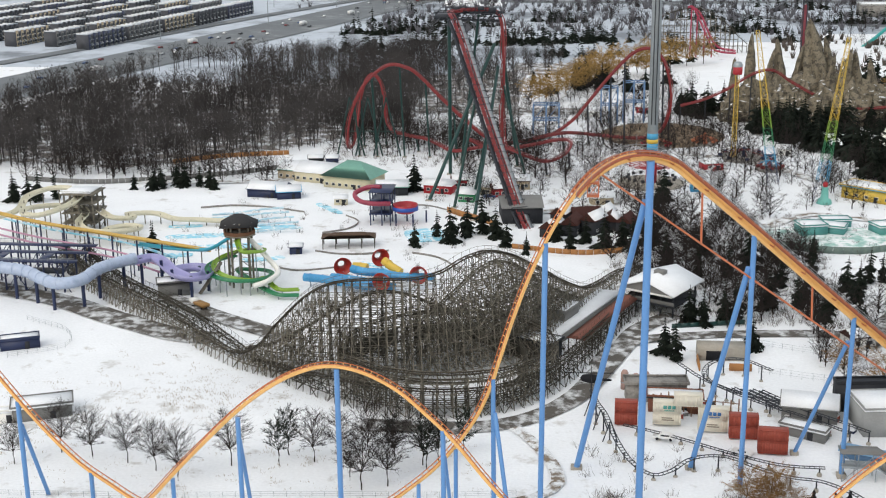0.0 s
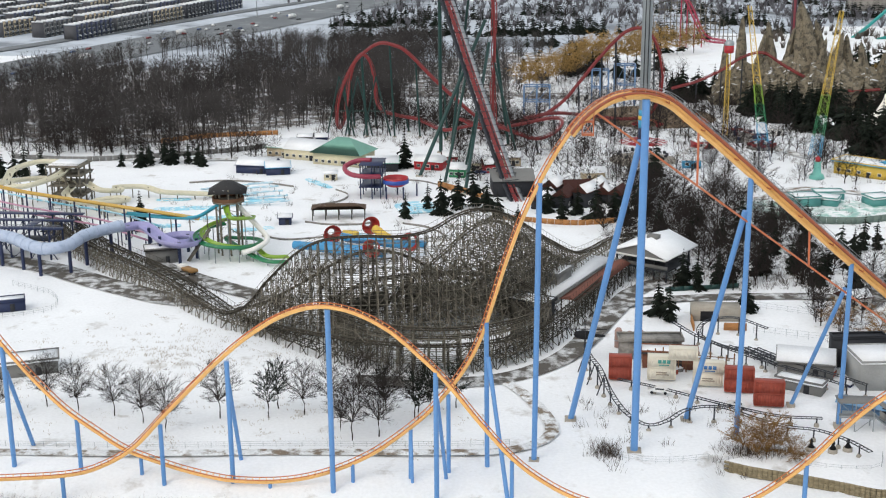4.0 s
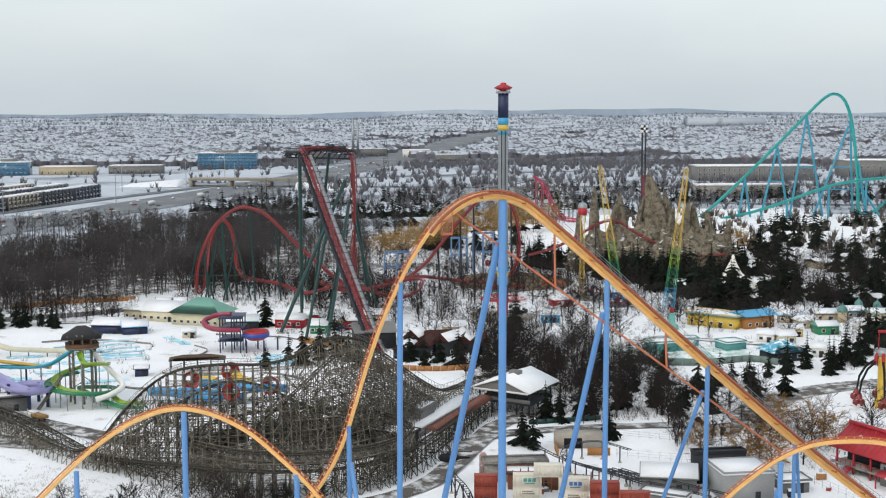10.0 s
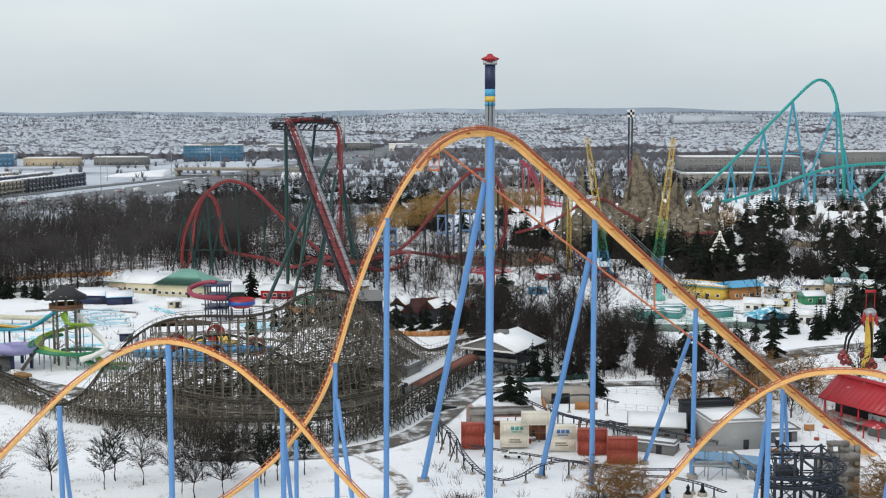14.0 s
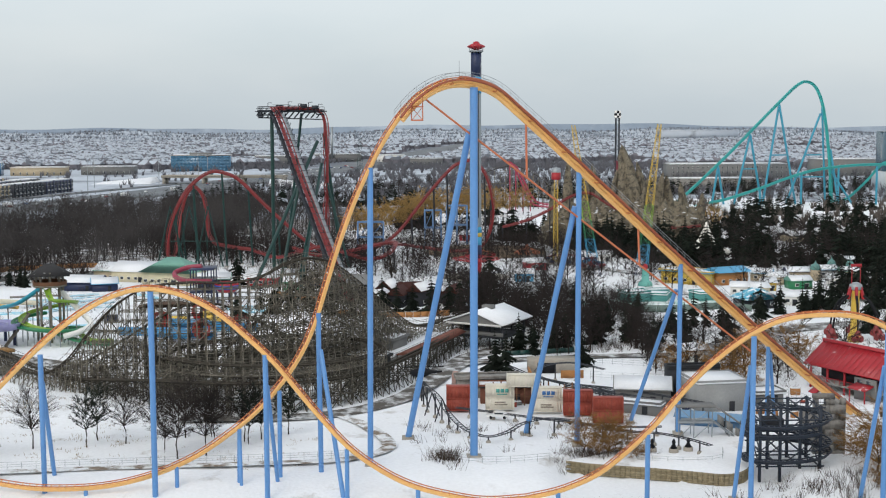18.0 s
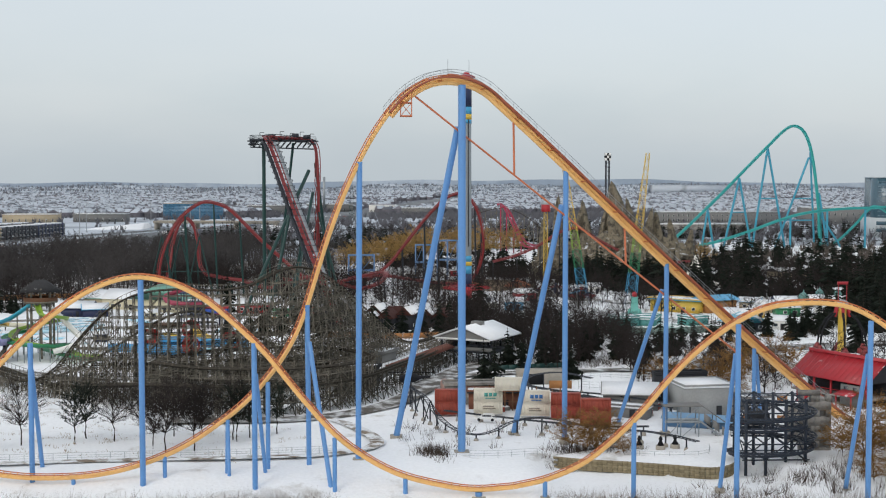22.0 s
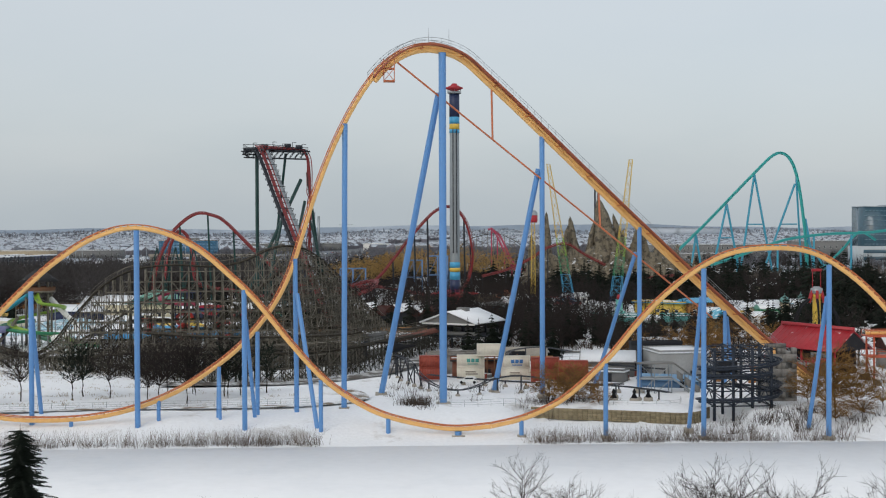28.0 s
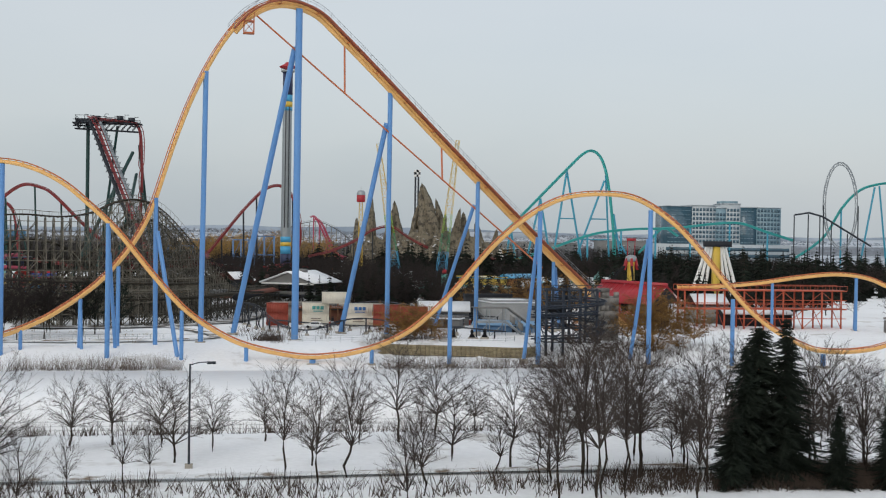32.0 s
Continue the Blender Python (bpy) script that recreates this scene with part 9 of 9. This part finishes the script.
rng = np.random.RandomState(23)
scrub = []
for y0, y1, dens in ((960, 1040, 50), (1090, 1130, 80), (1180, 1260, 90), (1400, 1500, 260), (1640, 1760, 260), (2000, 2060, 280), (2500, 2560, 260), (3050, 3300, 620), (3500, 3600, 420), (3900, 4050, 560), (4300, 4480, 700)):
    for _ in range(dens):
        y = rng.uniform(y0, y1)
        x = rng.uniform(-.42, .42) * (y + 240)
        if abs(x - highway_x(y)) > 45:
            scrub.append((x, y))
for _ in range(900):
    y = rng.uniform(1340, 1475)
    x = rng.uniform(-.2, .42) * (y + 240)
    if abs(x - highway_x(y)) > 60:
        scrub.append((x, y))
for _ in range(1500):
    y = rng.uniform(760, 1340)
    x = rng.uniform(-.26, .42) * (y + 240) + 40 * math.sin(y / 60)
    if x > highway_x(y) + 50:
        scrub.append((x, y))
for _ in range(4200):
    y = 1450 * (2.1 ** rng.rand())
    x = rng.uniform(-.42, .42) * (y + 240)
    if abs(x - highway_x(y)) > 45:
        scrub.append((x, y))
rng = np.random.RandomState(29)
far_scrub("park_edge_scrub", [(rng.uniform(125, 440), rng.uniform(455, 740)) for _ in range(360)] + [(rng.uniform(200, 420), rng.uniform(250, 460)) for _ in range(220)], surface("brown_park_scrub", "5d5650", .95, 0, .25, .02, .5), "brown leafless scrub beyond the mountain", (4, 8), 12, 6, .5)
far_scrub("coaster_scrub", [(rng.uniform(-86, -16), rng.uniform(74, 84)) for _ in range(24)] + [(rng.uniform(-90, -20), rng.uniform(80, 125)) for _ in range(110)], surface("brown_coaster_scrub", "4f4842", .95, 0, .25, .05, 1.0), "brown leafless scrub among the coaster timbers", (2.2, 5), 26, 9, .45, .25)
# Lighter and greyer than the near twigs: haze painted into the tree colour.
far_scrub("far_tree_belts", scrub, surface("haze_greyed_tree_belts", "65656a", .95, 0, .2, .01, .3), "far belts of bare trees greyed for haze", (5, 11), 9, 3, .55)
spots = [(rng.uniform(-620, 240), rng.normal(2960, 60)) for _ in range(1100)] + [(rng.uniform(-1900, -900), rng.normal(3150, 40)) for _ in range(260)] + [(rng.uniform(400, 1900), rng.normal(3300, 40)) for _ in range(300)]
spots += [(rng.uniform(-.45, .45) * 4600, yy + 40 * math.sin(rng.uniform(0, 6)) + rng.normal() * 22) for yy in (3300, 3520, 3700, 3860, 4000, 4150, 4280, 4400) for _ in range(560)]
# The pale blue-grey of these woods is distance haze put into their colour.
far_scrub("far_woods", spots, surface("haze_paled_far_woods", "858e98", .95, 0, .15, .003, .05), "strips of far woodland paled for haze", (5, 9), 7, 4, .9)


# ---- town houses, offices and hotels by the highway ----
def town_row(at, length, rot, seed, h=10.5):
    """A terrace: one long wall with stepped parapets, snowy roof, bays, pale trims and window bands."""
    r = random.Random(seed)
    own = thing("townhouse_row", (0, 0, 0), "long row of dark brick town houses with snowy roofs", "town houses", "town house rows")
    n = int(length / 6.2)
    L = n * 6.2
    Shape().box(-L / 2, -5, 0, L / 2, 5, h).link("wall", M["brick"], own)
    Shape().box(-L / 2 - .2, -4.4, h, L / 2 + .2, 4.4, h + .5).link("roof", M["house_roof"], own)
    win, bay, trim, cap = Shape(), Shape(), Shape(), Shape()
    for i in range(n):
        x = -L / 2 + i * 6.2
        for side in (-1, 1):
            y0, y1 = (-5.5, -5) if side < 0 else (5, 5.5)
            bay.box(x + .5, y0, 0, x + 2.9, y1, h + r.choice((.3, 1.0)))
            ya, yb = (-5.56, -5.504) if side < 0 else (5.504, 5.56)
            yc, yd = (-5.08, -5.004) if side < 0 else (5.004, 5.08)
            for z in (1.0, 4.2, 7.4):
                win.box(x + .8, ya, z, x + 2.6, yb, z + 1.9)
                win.box(x + 3.6, yc, z, x + 5.4, yd, z + 1.9)
                trim.box(x + 3.3, yc - .25 * (side < 0), z - .35, x + 5.7, yd + .25 * (side > 0), z - .12)
            cap.box(x + 3.2, -5.9 if side < 0 else 5.01, 2.9, x + 5.8, -5.01 if side < 0 else 5.9, 3.2)
        cap.box(x - .15, -4.8, h + .5, x + .15, 4.8, h + 1.2)
    for sh, nm, m_ in ((win, "window", "glass"), (bay, "bay", ("navy", "greywall", "tan", "darkwall")[seed % 4]), (trim, "trim", "white"), (cap, "snow_cap", "roofsnow")):
        tagged(sh.link(nm, M[m_], own), kind="stuff")
    own.matrix_basis = pose(*at, 0, 0, rot)
    return own


k = 0
for i in range(7):
    for j in range(5):
        town_row((-362 - i * 31 + j * 11.6, 692 + i * 7 + j * 52 + (6 if i % 2 else 0), 0), 46 if i else 50, 77.5, 100 + k)
        k += 1


def office(name, at, size, rot, wall, label, bays, floors, trim=None):
    """A glazed block: storeys of window bands between floor slabs, mullions and a parapet."""
    w, d, h = size
    own = thing(name, (0, 0, 0), label, "office building")
    Shape().box(-w / 2, -d / 2, 0, w / 2, d / 2, h).link("wall", wall, own)
    fh = h / floors
    for f in range(floors):
        for i in range(bays):
            x0 = -w / 2 + (i + .12) * w / bays
            Shape().box(x0, -d / 2 - .1, f * fh + fh * .3, x0 + w / bays * .76, -d / 2 - .004, f * fh + fh * .85).link("window", M["blueglass"], own)
    Shape().box(-w / 2 - .3, -d / 2 - .3, h, w / 2 + .3, d / 2 + .3, h + .8).link("parapet", trim or M["white"], own)
    Shape().box(-w / 2 + .5, -d / 2 + .5, h + .8, w / 2 - .5, d / 2 - .5, h + 1.0).link("snow_cover", M["roofsnow"], own)
    Shape().box(-w / 5, -d / 4, h + 1, w / 6, d / 4, h + 3.4).link("plant_room", M["greywall"], own)
    own.matrix_basis = pose(*at, 0, 0, rot)
    return own


office("glass_office", (-262, 1385, 0), (72, 30, 19), 2, M["blueglass"], "long blue glass office building beside the highway", 16, 5, M["bogrey"])
office("hotel", (-548, 1240, 0), (44, 22, 26), 4, M["beige"], "pale hotel block with blue glazing", 9, 6)
office("glass_office", (-492, 1255, 0), (44, 24, 15), 4, M["blueglass"], "low blue glass office building", 9, 3)
for x, y, w, h, m_ in ((-430, 1270, 60, 9, "tan"), (-355, 1290, 60, 9, "greywall"), (-610, 1200, 60, 12, "bogrey"), (-190, 1600, 60, 12, "greywall"), (-110, 1720, 70, 11, "greywall"), (-30, 1690, 40, 10, "white"), (20, 1560, 44, 9, "greywall")):
    building("retail_block", (x, y, float(ground_z(x, y))), (w, 30, h), M[m_], M["roofsnow"], "low retail block with a flat snowy roof", "shop building", 3, style="flat", windows=8, group="retail blocks", win_h=3, storeys=1)
building("long_warehouse", (330, 1130, 0), (125, 40, 15), M["greywall"], M["roofsnow"], "long grey warehouse with dark window bands", "warehouse", 0, style="flat", windows=24, storeys=3, win_h=2.2)
# Walls and roof reuse the haze-greyed field colour.
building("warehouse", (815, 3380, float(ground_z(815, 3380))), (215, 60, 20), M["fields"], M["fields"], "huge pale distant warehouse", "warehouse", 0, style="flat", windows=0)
building("warehouse", (262, 905, 0), (80, 24, 10), M["bogrey"], M["roofsnow"], "grey hall with a snowy roof beyond the park", "hall", 2, style="flat", windows=8)
building("warehouse", (480, 1180, 0), (80, 40, 18), M["greywall"], M["roofsnow"], "grey warehouse block near the teal coaster", "warehouse", 0, style="flat", windows=12, storeys=2, win_h=3)
hot = thing("medical_tower", (0, 0, 0), "tall hospital of teal glass and pale panels", "hospital")
tealglass = glassy("dark_teal_curtain_glass", "3d5a68", .15)
pale = surface("pale_grey_panels", "b4bcc0", .6, 0, .1, .2, 2)
cool = surface("blue_grey_panels", "7d97a3", .55, 0, .1, .2, 2)
for x0, x1, z1, m_, g_ in ((399, 423, 51, tealglass, cool), (423, 446, 52, pale, tealglass), (446, 456, 50, cool, tealglass), (456, 470, 54, pale, tealglass), (470, 486, 51, tealglass, cool), (486, 510, 51, cool, tealglass)):
    Shape().box(x0, 850, 0, x1 - .05, 880, z1).link("wall", m_, hot)
    for fz in np.arange(18.5, z1 - 3, 4.1):
        for xx in np.arange(x0 + .7, x1 - 2.4, 3.3):
            Shape().box(xx, 849.8, fz, xx + 2.3, 849.99, fz + (2.6 if g_ is tealglass else .5)).link("window", g_, hot)
    Shape().box(x0 - .2, 849.6, z1, x1 + .1, 880, z1 + .8).link("parapet", pale, hot)
Shape().box(396, 848.5, 0, 520, 881, 17).link("podium", pale, hot)
Shape().box(398, 848.2, 5, 518, 848.49, 8).box(398, 848.2, 11, 518, 848.49, 14).link("window_band", tealglass, hot)
Shape().box(456, 856, 54, 470, 872, 57).link("plant_room", cool, hot)

# Overpass, sound wall, gantry masts and cars on the highway.
ov = thing("highway_overpass", (0, 0, 0), "concrete highway overpass with dark openings", "bridge")
Shape().box(-62, -7, 6.2, 62, 7, 7.6).link("deck", M["concrete"], ov)
Shape().box(-62, -7.3, 7.6, 62, -6.9, 8.7).box(-62, 6.9, 7.6, 62, 7.3, 8.7).link("parapet", M["concrete"], ov)
for x in (-60, -20, 20, 60):
    Shape().box(x - 1.2, -6, -.5, x + 1.2, 6, 6.2).link("pier", M["concrete"], ov)
ov.matrix_basis = pose(-188, 1045, 0, 0, 0, -8)
for bx, by in ((-262, 1075), (-140, 1020)):
    s = Shape()
    g = ((0, 30, 0), (60, 30, 0), (60, -30, 0), (0, -30, 0), (0, 9, 6), (0, -9, 6))
    s.add([(bx + (p[0] * (1 if bx > -205 else -1)), by + p[1], p[2] - .3) for p in g], [(0, 1, 4, 4), (1, 2, 5, 4), (2, 3, 5, 5), (3, 0, 4, 5)])
    tagged(s.link("embankment", M["snow"]), "snowy bridge embankment", "embankment", kind="structure")
proto = [car((-300 + i * 3, 640 + i * 30, .7), 75, CARS[i], "%s car on the highway" % ("silver", "charcoal", "maroon", "blue", "white")[i]) for i in range(5)]
rng = np.random.RandomState(77)
for i in range(70):
    y = rng.uniform(420, 1500)
    x = highway_x(y) + rng.uniform(-24, 24)
    copy_thing(proto[i % 5], pose(x, y, .62, 0, 0, 74 + (180 if rng.rand() < .5 else 0)))
lor = car((-296, 700, .7), 75, CARS[4], "white box lorry on the highway", 10, 2, True)
for y in (820, 905, 1150, 560):
    copy_thing(lor, pose(highway_x(y) + 9, y, .62, 0, 0, 75))
mast = thing("light_mast", (0, 0, 0), "tall grey highway light mast", "lamp post", "highway masts")
Shape().tube([(0, 0, 0), (0, 0, 15), (0, 0, 30)], [.35, .28, .2], 6).link("pole", M["steel"], mast)
Shape().lathe([(0, 29.4), (1.5, 29.5), (1.5, 30), (0, 30.2)], 8).link("lamp_ring", M["darksteel"], mast)
mast.matrix_basis = pose(-240, 980, 0)
for x, y in ((-190, 950), (-270, 830), (-150, 1130), (-230, 1150), (-330, 730), (-110, 1330), (-300, 980)):
    copy_thing(mast, pose(x, y, 0))
pyl = lattice_mast("power_pylon", (-60, 1215, 0), (-60, 1215, 44), 8, 1.6, ("green",), "tall steel power pylon in the snowy field")
Shape().segs([((-68, 1215, 38), (-52, 1215, 38), .3, .3), ((-66, 1215, 32), (-54, 1215, 32), .3, .3)]).link("cross_arm", M["steel"], pyl)
chim = thing("white_silo_tower", (-120, 1700, 0), "white slender tower beyond the highway", "tower")
Shape().box(-126, 1700, 0, -122.5, 1704, 58).link("shaft", M["steel"], chim)
Shape().box(-119, 1700, 0, -115.5, 1704, 52).link("shaft", M["steel"], chim)

# Low wooded hills that close the view, with haze painted in as blue-grey.
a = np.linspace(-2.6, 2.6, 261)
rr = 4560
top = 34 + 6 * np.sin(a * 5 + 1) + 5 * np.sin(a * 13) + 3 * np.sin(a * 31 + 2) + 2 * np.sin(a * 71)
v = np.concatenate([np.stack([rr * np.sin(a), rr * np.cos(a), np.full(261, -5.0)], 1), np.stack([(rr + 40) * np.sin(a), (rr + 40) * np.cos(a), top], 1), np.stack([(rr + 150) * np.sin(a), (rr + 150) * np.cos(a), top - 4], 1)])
tagged(Shape().add(v, [(k * 261 + i, k * 261 + i + 1, (k + 1) * 261 + i + 1, (k + 1) * 261 + i) for k in range(2) for i in range(260)]).link("backdrop", surface("haze_tinted_wooded_hills", "8894a1", .95, 0, .12, .002, .03, 0, "a3adb8", (.5, .65)), smooth=True), "low wooded hills on the horizon, coloured haze-blue", "hills", kind="structure")
